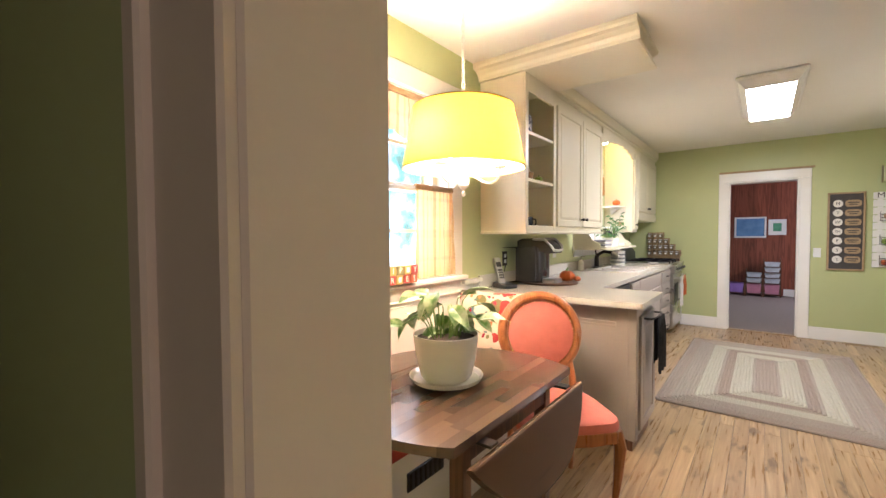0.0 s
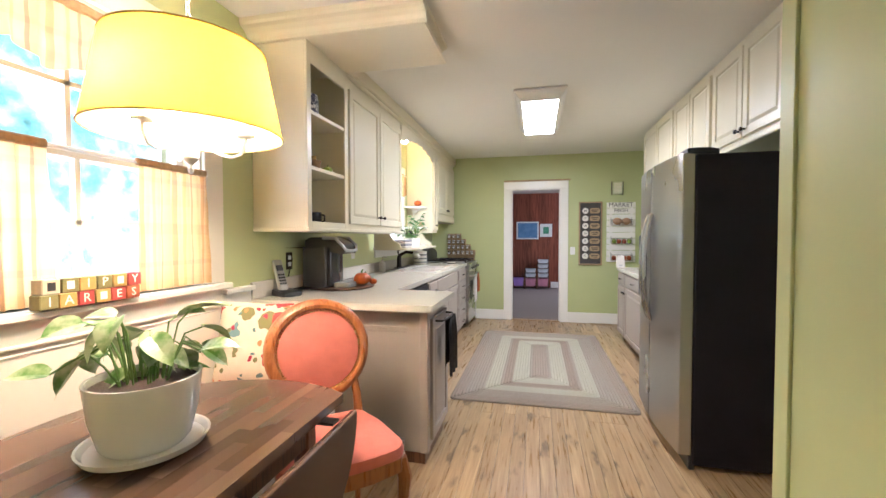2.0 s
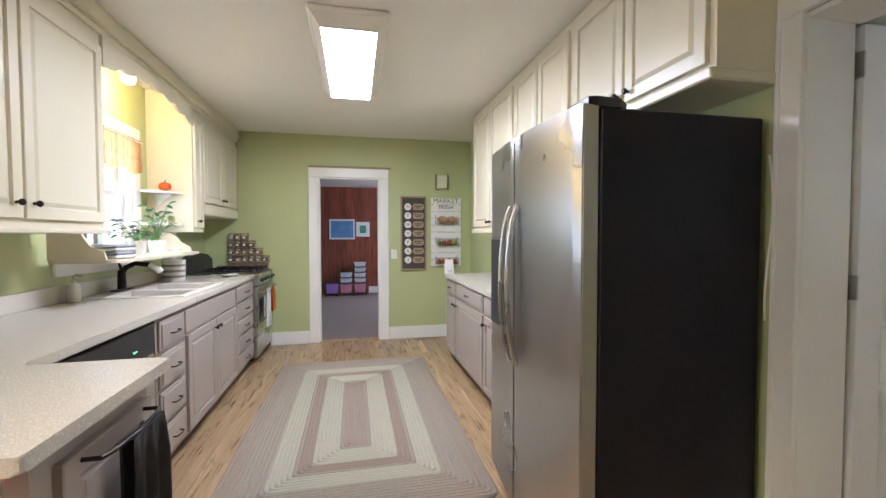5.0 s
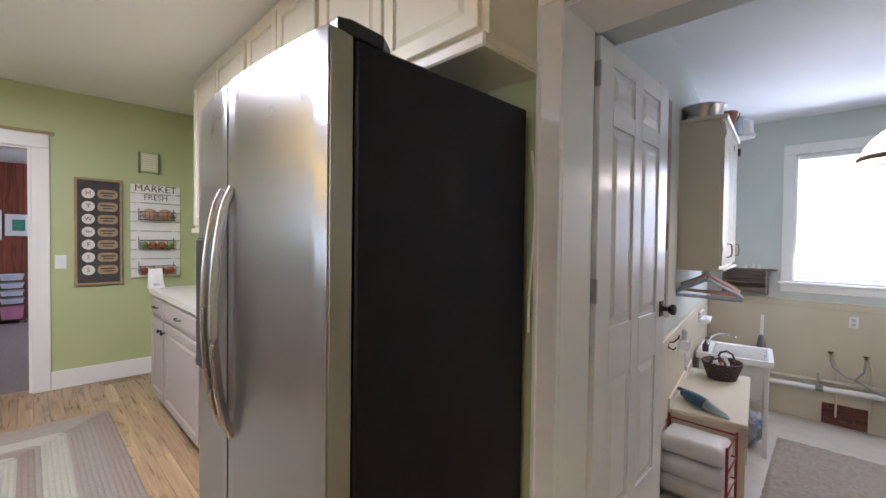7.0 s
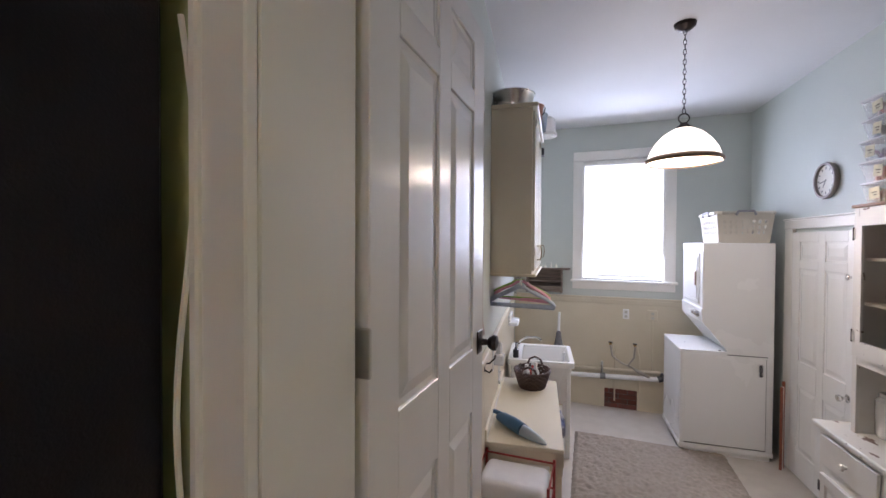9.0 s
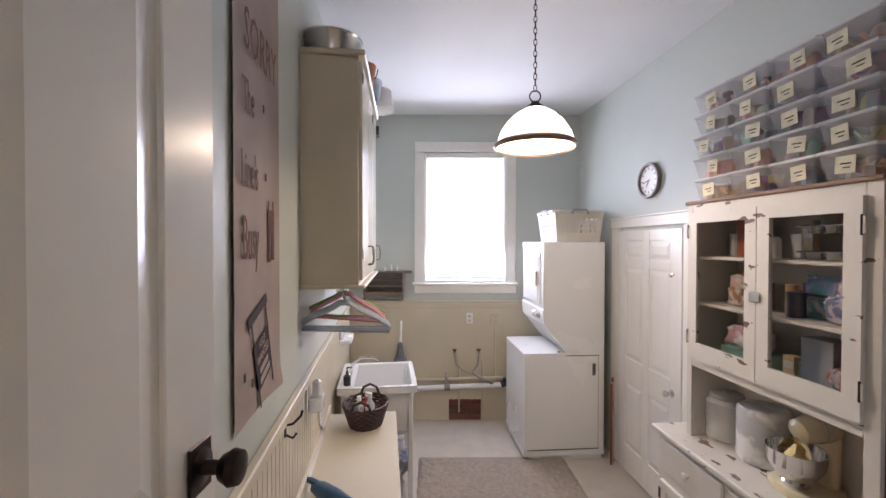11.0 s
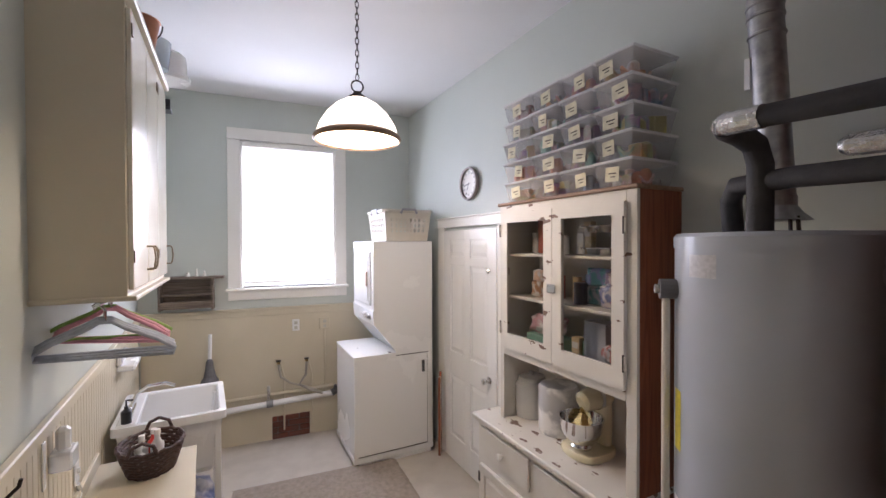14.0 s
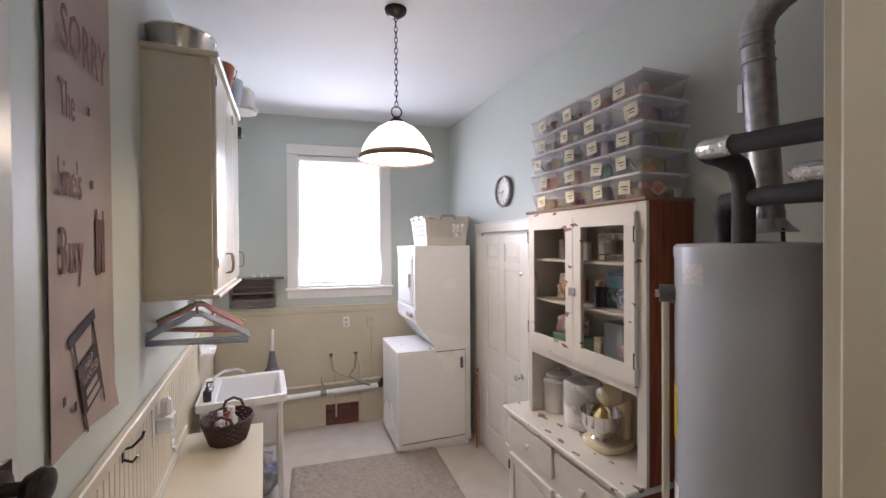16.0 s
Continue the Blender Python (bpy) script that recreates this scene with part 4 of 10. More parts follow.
# each braid is a rounded cord round the rug
HX, HY, WB = 0.71, 1.215, 0.0245
plan = ["rose"] * 4 + ["sage"] * 6 + ["cream"] * 5 + ["sage"] + ["taupe"] * 3 + ["cream"] * 6 + ["sage"] + ["rose"] * 4
for k, c in enumerate(plan):
    hx, hy = HX - WB * (k + 0.5), HY - WB * (k + 0.5)
    if hx < 0.006:
        break
    pts = round_rect(hx, hy, min(0.035, hx * 0.7))
    part("braid", tube([(x, y, 0.001) for x, y in pts], WB * 0.64, 8, closed=True), RC[c], rug)

# ---- breakfast nook ----
def text_mesh(body, size, m, depth=0.0005):
    """Lettering in the built-in font, as a mesh; local x along, y up."""
    cu = bpy.data.curves.new("lettering", "FONT")
    cu.body, cu.size, cu.align_x, cu.align_y, cu.extrude, cu.resolution_u = body, size, "CENTER", "CENTER", depth, 2
    ob = bpy.data.objects.new("lettering", cu)
    scene.collection.objects.link(ob)
    me = bpy.data.meshes.new_from_object(ob.evaluated_get(bpy.context.evaluated_depsgraph_get()))
    bm = bmesh.new()
    bm.from_mesh(me)
    bm.transform(m)
    bpy.data.objects.remove(ob)
    bpy.data.curves.remove(cu)
    bpy.data.meshes.remove(me)
    return bm


def upright(o, u):
    """A frame for flat things on a wall: x along u, y up, z out."""
    u = Vector(u).normalized()
    n = u.cross(Vector((0, 0, 1)))
    return Matrix(((u.x, 0, n.x, o[0]), (u.y, 0, n.y, o[1]), (u.z, 1, n.z, o[2]), (0, 0, 0, 1)))


def cushion_mesh(w, h, t, n=14, pinch=0.12, m=None):
    """A stuffed square pillow; local x wide, z high, y thick."""
    bm = bmesh.new()
    for side in (1, -1):
        vs = []
        for i in range(n + 1):
            row = []
            for j in range(n + 1):
                a, b = 2 * i / n - 1, 2 * j / n - 1
                k = (1 - a ** 4) * (1 - b ** 4)
                sx = 1 - pinch * (1 - abs(b)) ** 1.0 * 0.35 * abs(a)
                sz = 1 - pinch * (1 - abs(a)) ** 1.0 * 0.35 * abs(b)
                row.append(bm.verts.new((a * w / 2 * sx, side * t / 2 * max(k, 0) ** 0.6, b * h / 2 * sz)))
            vs.append(row)
        for i in range(n):
            for j in range(n):
                bm.faces.new((vs[i][j], vs[i + 1][j], vs[i + 1][j + 1], vs[i][j + 1]))
    bmesh.ops.remove_doubles(bm, verts=bm.verts, dist=0.0005)
    if m is not None:
        bm.transform(m)
    return bm


def floral():
    mt = material("cream cloth with red and teal flowers", (0.72, 0.64, 0.5), 0.9, second=(0.68, 0.6, 0.46), scale=20, bump=0.25, fine=420)
    nd, ln = mt.node_tree.nodes, mt.node_tree.links
    b = nd["Principled BSDF"]
    base = b.inputs["Base Color"].links[0].from_socket
    tc = nd.new("ShaderNodeTexCoord")
    wob = nd.new("ShaderNodeTexNoise")
    wob.inputs["Scale"].default_value = 14
    ad = nd.new("ShaderNodeVectorMath")
    ad.operation = "MULTIPLY_ADD"
    ad.inputs[1].default_value = (0.06, 0.06, 0.06)
    ln.new(tc.outputs["Object"], wob.inputs["Vector"])
    ln.new(wob.outputs["Color"], ad.inputs[0])
    ln.new(tc.outputs["Object"], ad.inputs[2])
    for sc, lim, cols in ((8.5, 0.42, ((0.42, 0.04, 0.03), (0.16, 0.26, 0.28), (0.48, 0.1, 0.06), (0.2, 0.18, 0.07))), (19.0, 0.27, ((0.2, 0.2, 0.08), (0.55, 0.22, 0.08), (0.36, 0.03, 0.06), (0.13, 0.2, 0.2)))):
        vo = nd.new("ShaderNodeTexVoronoi")
        vo.inputs["Scale"].default_value = sc
        ln.new(ad.outputs[0], vo.inputs["Vector"])
        rp = nd.new("ShaderNodeValToRGB")
        rp.color_ramp.interpolation = "CONSTANT"
        e = rp.color_ramp.elements
        e[0].position, e[0].color = 0, (*cols[0], 1)
        e[1].position, e[1].color = 0.3, (*cols[1], 1)
        for k, c in enumerate(cols[2:]):
            x = e.new(0.5 + 0.22 * k)
            x.color = (*c, 1)
        sp = nd.new("ShaderNodeSeparateColor")
        ln.new(vo.outputs["Color"], sp.inputs[0])
        ln.new(sp.outputs[0], rp.inputs["Fac"])
        cut = nd.new("ShaderNodeMath")
        cut.operation = "LESS_THAN"
        cut.inputs[1].default_value = lim
        ln.new(vo.outputs["Distance"], cut.inputs[0])
        mx = nd.new("ShaderNodeMix")
        mx.data_type = "RGBA"
        ln.new(cut.outputs[0], mx.inputs["Factor"])
        ln.new(base, mx.inputs["A"])
        ln.new(rp.outputs["Color"], mx.inputs["B"])
        base = mx.outputs["Result"]
    ln.new(base, b.inputs["Base Color"])
    return mt


M["floral"] = floral()


def plaid():
    """Thin woven curtain cloth with orange and rust stripes; lets light through."""
    mt = bpy.data.materials.new("sheer striped curtain cloth")
    mt.use_nodes = True
    nd, ln = mt.node_tree.nodes, mt.node_tree.links
    b = nd["Principled BSDF"]
    tc, sp = nd.new("ShaderNodeTexCoord"), nd.new("ShaderNodeSeparateXYZ")
    ln.new(tc.outputs["UV"], sp.inputs[0])
    cols = []
    for ax, sc in ((0, 5.0), (1, 2.1)):
        ml = nd.new("ShaderNodeMath")
        ml.operation = "MULTIPLY"
        ml.inputs[1].default_value = sc
        fr_ = nd.new("ShaderNodeMath")
        fr_.operation = "FRACT"
        ln.new(sp.outputs[ax], ml.inputs[0])
        ln.new(ml.outputs[0], fr_.inputs[0])
        rp = nd.new("ShaderNodeValToRGB")
        rp.color_ramp.interpolation = "CONSTANT"
        e = rp.color_ramp.elements
        e[0].position, e[0].color = 0, (0.74, 0.55, 0.29, 1)
        e[1].position, e[1].color = 0.25, (0.62, 0.37, 0.17, 1)
        for p, c in ((0.38, (0.76, 0.58, 0.33, 1)), (0.6, (0.74, 0.50, 0.22, 1)), (0.7, (0.72, 0.54, 0.31, 1)), (0.86, (0.58, 0.33, 0.17, 1)), (0.92, (0.74, 0.55, 0.29, 1))):
            x = e.new(p)
            x.color = c
        ln.new(fr_.outputs[0], rp.inputs["Fac"])
        cols.append(rp.outputs["Color"])
    mx = nd.new("ShaderNodeMix")
    mx.data_type, mx.blend_type = "RGBA", "MULTIPLY"
    mx.inputs["Factor"].default_value = 0.45
    ln.new(cols[0], mx.inputs["A"])
    ln.new(cols[1], mx.inputs["B"])
    nz = nd.new("ShaderNodeTexNoise")
    nz.inputs["Scale"].default_value = 260
    ln.new(tc.outputs["Object"], nz.inputs["Vector"])
    bp = nd.new("ShaderNodeBump")
    bp.inputs["Strength"].default_value = 0.2
    ln.new(nz.outputs["Fac"], bp.inputs["Height"])
    ln.new(bp.outputs["Normal"], b.inputs["Normal"])
    ln.new(mx.outputs["Result"], b.inputs["Base Color"])
    b.inputs["Roughness"].default_value = 0.9
    tl = nd.new("ShaderNodeBsdfTranslucent")
    ln.new(mx.outputs["Result"], tl.inputs["Color"])
    m1 = nd.new("ShaderNodeMixShader")
    m1.inputs[0].default_value = 0.42
    ln.new(b.outputs[0], m1.inputs[1])
    ln.new(tl.outputs[0], m1.inputs[2])
    tr = nd.new("ShaderNodeBsdfTransparent")
    m2 = nd.new("ShaderNodeMixShader")
    m2.inputs[0].default_value = 0.05
    ln.new(m1.outputs[0], m2.inputs[1])
    ln.new(tr.outputs[0], m2.inputs[2])
    ln.new(m2.outputs[0], nd["Material Output"].inputs[0])
    return mt


M["curtain"] = plaid()


def curtain(parent, x, y0, y1, z0, z1, folds, seed, flare=0.0, wavy=0.0):
    rnd = random.Random(seed)
    ph = [rnd.uniform(0, 6.28) for _ in range(6)]

    def fn(u, v):
        y = y0 + (y1 - y0) * u
        s = math.sin(u * folds * 6.283 + ph[0] + 0.6 * math.sin(u * 9 + ph[1]))
        amp = 0.012 * (0.45 + 0.75 * (1 - v)) * (0.7 + 0.4 * math.sin(u * 11 + ph[2]))
        z = z0 + (z1 - z0) * v + wavy * (1 - v) * (math.sin(u * folds * 2.1 + ph[3]) * 0.5 + 0.25 * math.sin(u * 17 + ph[4]))
        return (x + amp * s + 0.002 * math.sin(v * 14 + u * 30), y + flare * (1 - v) * (u - 0.5) + 0.006 * math.cos(u * folds * 6.283 + ph[0]), z)

    bm = grid_sheet(int(folds * 12), 24, fn)
    uv = bm.loops.layers.uv.new("uv")
    bm.verts.ensure_lookup_table()
    for f in bm.faces:
        for lp in f.loops:
            c = lp.vert.co
            lp[uv].uv = (c.y * 1.25, (c.z - z0) * 1.3 + 0.28)
    return part("cloth", bm, M["curtain"], parent, smooth=True)


CXX = WX + 0.035
M["hem"] = material("brown curtain heading", (0.36, 0.23, 0.12), 0.9, second=(0.50, 0.33, 0.17), scale=60, amount=0.9, bump=0.5, fine=200)
cv = thing("window_valance", (CXX, 1.63, 1.88), "sheer orange striped valance at the top of the nook window", "curtain")
curtain(cv, CXX, 1.125, 2.145, 1.885, 2.14, 13, 1, wavy=0.05)
part("heading", boxes((CXX - 0.012, CXX + 0.012, 1.12, 2.15, 2.10, 2.135), bevel=0.006), M["hem"], cv, "brown gathered heading")
part("rod", tube([(CXX, 1.10, 2.115), (CXX, 2.16, 2.115)], 0.006, 8), M["white"], cv)
cc = thing("cafe_curtains", (CXX, 1.63, 1.07), "pair of sheer orange striped cafe curtains on a rod", "curtain")
curtain(cc, CXX, 1.115, 1.46, 1.062, 1.615, 7, 2, flare=0.04)
curtain(cc, CXX, 1.79, 2.145, 1.062, 1.615, 7, 3, flare=0.04)
for a, b in ((1.11, 1.465), (1.785, 2.15)):
    part("heading", boxes((CXX - 0.013, CXX + 0.013, a, b, 1.59, 1.622), bevel=0.006), M["hem"], cc, "brown gathered heading")
part("rod", tube([(CXX, 1.10, 1.60), (CXX, 2.16, 1.60)], 0.005, 8), M["white"], cc)

# wainscot under the window
structure("wainscot", boxes((WX + 0.001, WX + 0.014, 0.26, 2.605, 0, 0.985)), M["creamwall"], "cream painted panelling under the nook window")
structure("wainscot_cap", boxes((WX + 0.001, WX + 0.05, 0.26, 0.97, 0.985, 1.012), (WX + 0.001, WX + 0.05, 2.27, 2.498, 0.985, 1.012), (WX + 0.001, WX + 0.03, 0.97, 2.27, 0.93, 0.945), (WX + 0.001, WX + 0.034, 0.26, 0.97, 0.95, 0.965), (WX + 0.014, WX + 0.02, 0.26, 2.605, 0.905, 0.917), bevel=0.004), M["creamwall"], "cream cap and bead mouldings of the panelling")

# bench with cushion
bn = thing("window_bench", (-1.27, 1.42, 0), "cream built-in bench below the nook window", "bench")
part("base", boxes((WX + 0.022, -1.04, 0.275, 2.585, 0.0, 0.41), bevel=0.004), M["creamwall"], bn)
part("seat_board", boxes((WX + 0.022, -1.02, 0.272, 2.59, 0.41, 0.432), bevel=0.004), M["creamwall"], bn)
vt = part("vent", boxes((-1.042, -1.032, 1.20, 1.44, 0.26, 0.34), bevel=0.002), M["blackplastic"], bn, "dark vent grille")
part("slat", boxes(*[(-1.034, -1.029, 1.21 + k * 0.032, 1.222 + k * 0.032, 0.265, 0.335) for k in range(7)]), M["bronze"], vt)
cs = thing("bench_cushion", (-1.27, 1.42, 0.433), "long red bench cushion with piped edge", "cushion")
bm = bmesh.new()
box(bm, WX + 0.025, -1.0, 0.28, 2.57, 0.433, 0.525, 0.03, seg=3)
part("pad", bm, M["redcloth"], cs, smooth=True)
part("piping", tube([(x, y, 0.52) for x, y in ((WX + 0.05, 0.30), (-1.02, 0.30), (-1.006, 0.32), (-1.006, 2.53), (-1.02, 2.55), (WX + 0.05, 2.55))], 0.006, 6), M["redcloth"], cs)
pl = thing("throw_pillow", (-1.28, 2.30, 0.527), "floral cream throw pillow with red and teal flowers", "pillow", "floral pillows")
part("cover", cushion_mesh(0.50, 0.44, 0.17, m=pose(-1.27, 2.25, 0.735, -14, 0, 8)), M["floral"], pl, smooth=True)
pl = thing("throw_pillow", (-1.34, 0.56, 0.527), "floral cream throw pillow leaning on the panelling", "pillow", "floral pillows")
part("cover", cushion_mesh(0.47, 0.48, 0.16, m=pose(-1.36, 0.56, 0.765, -13, 0, 84)), M["floral"], pl, smooth=True)

# round drop-leaf table, one leaf hanging
tb = thing("drop_leaf_table", (-0.82, 1.28, 0), "round walnut drop-leaf table with one leaf down", "table")
TCX, TCY, TR, TH = -0.815, 1.285, 0.50, 0.745


def arc_piece(x0, x1):
    """The part of the round top between two lines of constant x."""
    lo, hi = [], []
    n = 18
    for k in range(n + 1):
        x = x0 + (x1 - x0) * k / n
        h = math.sqrt(max(TR ** 2 - (x - TCX) ** 2, 1e-6))
        lo.append((x, TCY - h))
        hi.append((x, TCY + h))
    return lo + hi[::-1]


LH = -1.10
part("leaf", prism(arc_piece(TCX - TR + 0.004, LH - 0.001), TH - 0.028, TH, 0.006), M["walnut"], tb, "raised rounded leaf")
# the centre is glued up from strips of short blocks
def arc_block(x0, x1, y0, y1):
    """The part of the round top between two lines of x and two of y."""
    lo, hi = [], []
    for k in range(7):
        x = x0 + (x1 - x0) * k / 6
        h = math.sqrt(max(TR ** 2 - (x - TCX) ** 2, 1e-6))
        lo.append((x, max(TCY - h, y0)))
        hi.append((x, min(TCY + h, y1)))
    return lo + hi[::-1]


rnd = random.Random(17)
NST = 13
sw_ = (-0.548 - (LH + 0.001)) / NST
for j in range(NST):
    a = LH + 0.001 + j * sw_
    y = TCY - TR - rnd.uniform(0.0, 0.25)
    while y < TCY + TR:
        y2 = y + rnd.uniform(0.22, 0.46)
        top = math.sqrt(max(TR ** 2 - max(abs(a - TCX), abs(a + sw_ - TCX)) ** 2, 0))
        if TCY + top - y2 < 0.08:
            y2 = TCY + TR + 0.1
        if y2 > TCY - top + 0.06 and y < TCY + top - 0.02:
            y_ = -9 if y < TCY - top + 0.06 else y
            part("block", prism(arc_block(a, a + sw_ - 0.0005, y_, y2 - 0.0005), TH - 0.03, TH, 0.0), M["walnutpale"] if rnd.random() < 0.35 else M["walnut"], tb)
        y = y2
rot = Matrix.Translation((-0.505, 0, TH - 0.05)) @ Matrix.Rotation(radians(74), 4, "Y") @ Matrix.Translation((0.538, 0, -(TH - 0.012)))
bm = prism(arc_piece(-0.538, TCX + TR - 0.004), TH - 0.028, TH, 0.007)
bm.transform(rot)
part("leaf", bm, M["walnut"], tb, "lowered leaf")
for y in (1.0, 1.57):
    part("hinge", boxes((-0.56, -0.505, y - 0.02, y + 0.02, TH - 0.040, TH - 0.031)), M["bronze"], tb)
part("apron", boxes((-1.06, -0.60, 0.98, 1.0, TH - 0.12, TH - 0.031), (-1.06, -0.60, 1.57, 1.59, TH - 0.12, TH - 0.031), (-1.06, -1.04, 1.0, 1.57, TH - 0.12, TH - 0.031), (-0.62, -0.60, 1.0, 1.57, TH - 0.12, TH - 0.031)), M["darkwood"], tb)
for x in (-1.04, -0.62):
    for y in (0.99, 1.58):
        part("leg", boxes((x - 0.026, x + 0.026, y - 0.026, y + 0.026, 0, TH - 0.031), bevel=0.005), M["darkwood"], tb)

# potted plant
pp = thing("potted_plant", (-0.875, 1.255, TH + 0.001), "trailing pothos in a white ceramic pot with saucer", "plant")
o = (-0.875, 1.255, TH + 0.001)
part("saucer", lathe([(0, 0), (0.10, 0), (0.135, 0.012), (0.145, 0.03), (0.139, 0.03), (0.128, 0.016), (0, 0.012)], 40, o), M["porcelain"], pp, smooth=True)
part("pot", lathe([(0, 0.013), (0.085, 0.013), (0.10, 0.03), (0.118, 0.10), (0.128, 0.19), (0.122, 0.19), (0.112, 0.11), (0.1, 0.10), (0, 0.16)], 40, o), M["porcelain"], pp, smooth=True)
part("soil", lathe([(0, 0.175), (0.119, 0.172)], 24, o), material("potting soil", (0.05, 0.03, 0.02), 0.95, scale=40, bump=0.8), pp)
M["leaf"] = material("variegated pothos leaf", (0.115, 0.25, 0.05), 0.3, second=(0.50, 0.56, 0.34), scale=22, amount=0.35, bump=0.05)
M["stem"] = material("green stem", (0.16, 0.28, 0.07), 0.5, scale=20)


def leaf_mesh(length, width, bend):
    """A heart-shaped leaf along +x, creased along its midrib."""
    bm = bmesh.new()
    rows = []
    n = 8
    for k in range(n + 1):
        t = k / n
        w = width * (math.sin(math.pi * min(t * 1.0 + 0.12, 1.0)) ** 0.8) * (1 - 0.25 * t)
        if k == n:
            w = 0.0005
        z = -bend * length * t * t
        rows.append([bm.verts.new((length * t, s * w / 2, z + abs(s) * w * 0.18)) for s in (-1, -0.5, 0, 0.5, 1)])
    for a, b in zip(rows, rows[1:]):
        for j in range(4):
            bm.faces.new((a[j], a[j + 1], b[j + 1], b[j]))
    return bm


rnd = random.Random(11)
for k in range(27):
    a = rnd.uniform(0, 6.283)
    r1, hh = rnd.uniform(0.02, 0.14), rnd.uniform(0.0, 0.16)
    if k < 7:
        a, r1, hh = rnd.uniform(-1.2, 4.3), rnd.uniform(0.13, 0.18), rnd.uniform(-0.02, 0.08)
    base = Vector((o[0] + 0.5 * min(r1, 0.1) * math.cos(a), o[1] + 0.5 * min(r1, 0.1) * math.sin(a), o[2] + 0.17))
    tip = Vector((o[0] + r1 * math.cos(a), o[1] + r1 * math.sin(a), o[2] + 0.19 + hh))
    mid = (base + tip) / 2 + Vector((0, 0, 0.05 + 0.03 * rnd.random()))
    st_ = part("stem", tube([base, (base + mid) / 2 + Vector((0, 0, 0.01)), mid, tip], 0.0025, 5), M["stem"], pp)
    bm = leaf_mesh(rnd.uniform(0.08, 0.12), rnd.uniform(0.06, 0.085), rnd.uniform(0.1, 0.5))
    bm.transform(Matrix.Translation(tip) @ Euler((rnd.uniform(-0.5, 0.5), rnd.uniform(-0.5, 0.9), a + rnd.uniform(-0.7, 0.7))).to_matrix().to_4x4())
    part("leaf", bm, M["leaf"], pp, smooth=True)

# oval-back chair
ch = thing("dining_chair", (-0.70, 1.92, 0), "coral upholstered oval-back chair with orange-brown carved frame", "chair", turn=42)


def ellipse(cx, cz, rx, rz, y, tilt, n=40):
    return [(cx + rx * math.cos(2 * math.pi * k / n), y + tilt * (cz + rz * math.sin(2 * math.pi * k / n) - 0.6), cz + rz * math.sin(2 * math.pi * k / n)) for k in range(n)]


E1 = ellipse(0, 0.775, 0.212, 0.202, 0.215, 0.22)
part("back_frame", tube(E1, 0.029, 10, closed=True, flat=0.8), M["chairwood"], ch, local=True, smooth=True)
bm = bmesh.new()
n = 40
for side in (1, -1):
    rings = []
    for s in (1.0, 0.8, 0.5, 0.02):
        pts = ellipse(0, 0.775, 0.191 * s, 0.180 * s, 0.215 + side * (0.012 + 0.03 * (1 - s * s)) * -1, 0.22, n)
        rings.append([bm.verts.new(p) for p in pts])
    for a, b in zip(rings, rings[1:]):
        for k in range(n):
            bm.faces.new((a[k], a[(k + 1) % n], b[(k + 1) % n], b[k]))
part("backrest", bm, M["coral"], ch, "coral upholstered oval back", local=True, smooth=True)
bm = bmesh.new()
for k, p in enumerate(ellipse(0, 0.775, 0.184, 0.174, 0.198, 0.22, 84)):
    bmesh.ops.create_icosphere(bm, subdivisions=1, radius=0.0052, matrix=Matrix.Translation(p))
part("nailhead_trim", bm, M["brass"], ch, "row of brass nailheads", local=True)
for s in (-1, 1):
    part("back_post", tube([(s * 0.15, 0.225, 0.64), (s * 0.165, 0.21, 0.55), (s * 0.17, 0.20, 0.44), (s * 0.175, 0.215, 0.25), (s * 0.18, 0.26, 0.0)], [0.02, 0.019, 0.022, 0.018, 0.014], 10), M["chairwood"], ch, local=True, smooth=True)
    part("leg", tube([(s * 0.21, -0.20, 0.43), (s * 0.222, -0.215, 0.36), (s * 0.215, -0.21, 0.22), (s * 0.205, -0.20, 0.10), (s * 0.212, -0.225, 0.02), (s * 0.212, -0.23, 0.0)], [0.026, 0.028, 0.02, 0.014, 0.014, 0.016], 10), M["chairwood"], ch, local=True, smooth=True)
outline = [(0.24, -0.18), (0.2, -0.235), (0.08, -0.25), (-0.08, -0.25), (-0.2, -0.235), (-0.24, -0.18), (-0.225, 0.05), (-0.185, 0.21), (0.185, 0.21), (0.225, 0.05)]
part("seat_rail", prism(outline, 0.385, 0.44, 0.008), M["chairwood"], ch, local=True)
bm = bmesh.new()
rings = []
for s, z in ((0.99, 0.44), (1.0, 0.455), (0.97, 0.478), (0.86, 0.492), (0.5, 0.505), (0.05, 0.508)):
    rings.append([bm.verts.new((x * s, (y + 0.01) * s - 0.01, z)) for x, y in rounded(outline, 0.03, 2)])
for a, b in zip(rings, rings[1:]):
    for k in range(len(a)):
        bm.faces.new((a[k], a[(k + 1) % len(a)], b[(k + 1) % len(a)], b[k]))
part("seat", bm, M["coral"], ch, "padded coral seat", local=True, smooth=True)

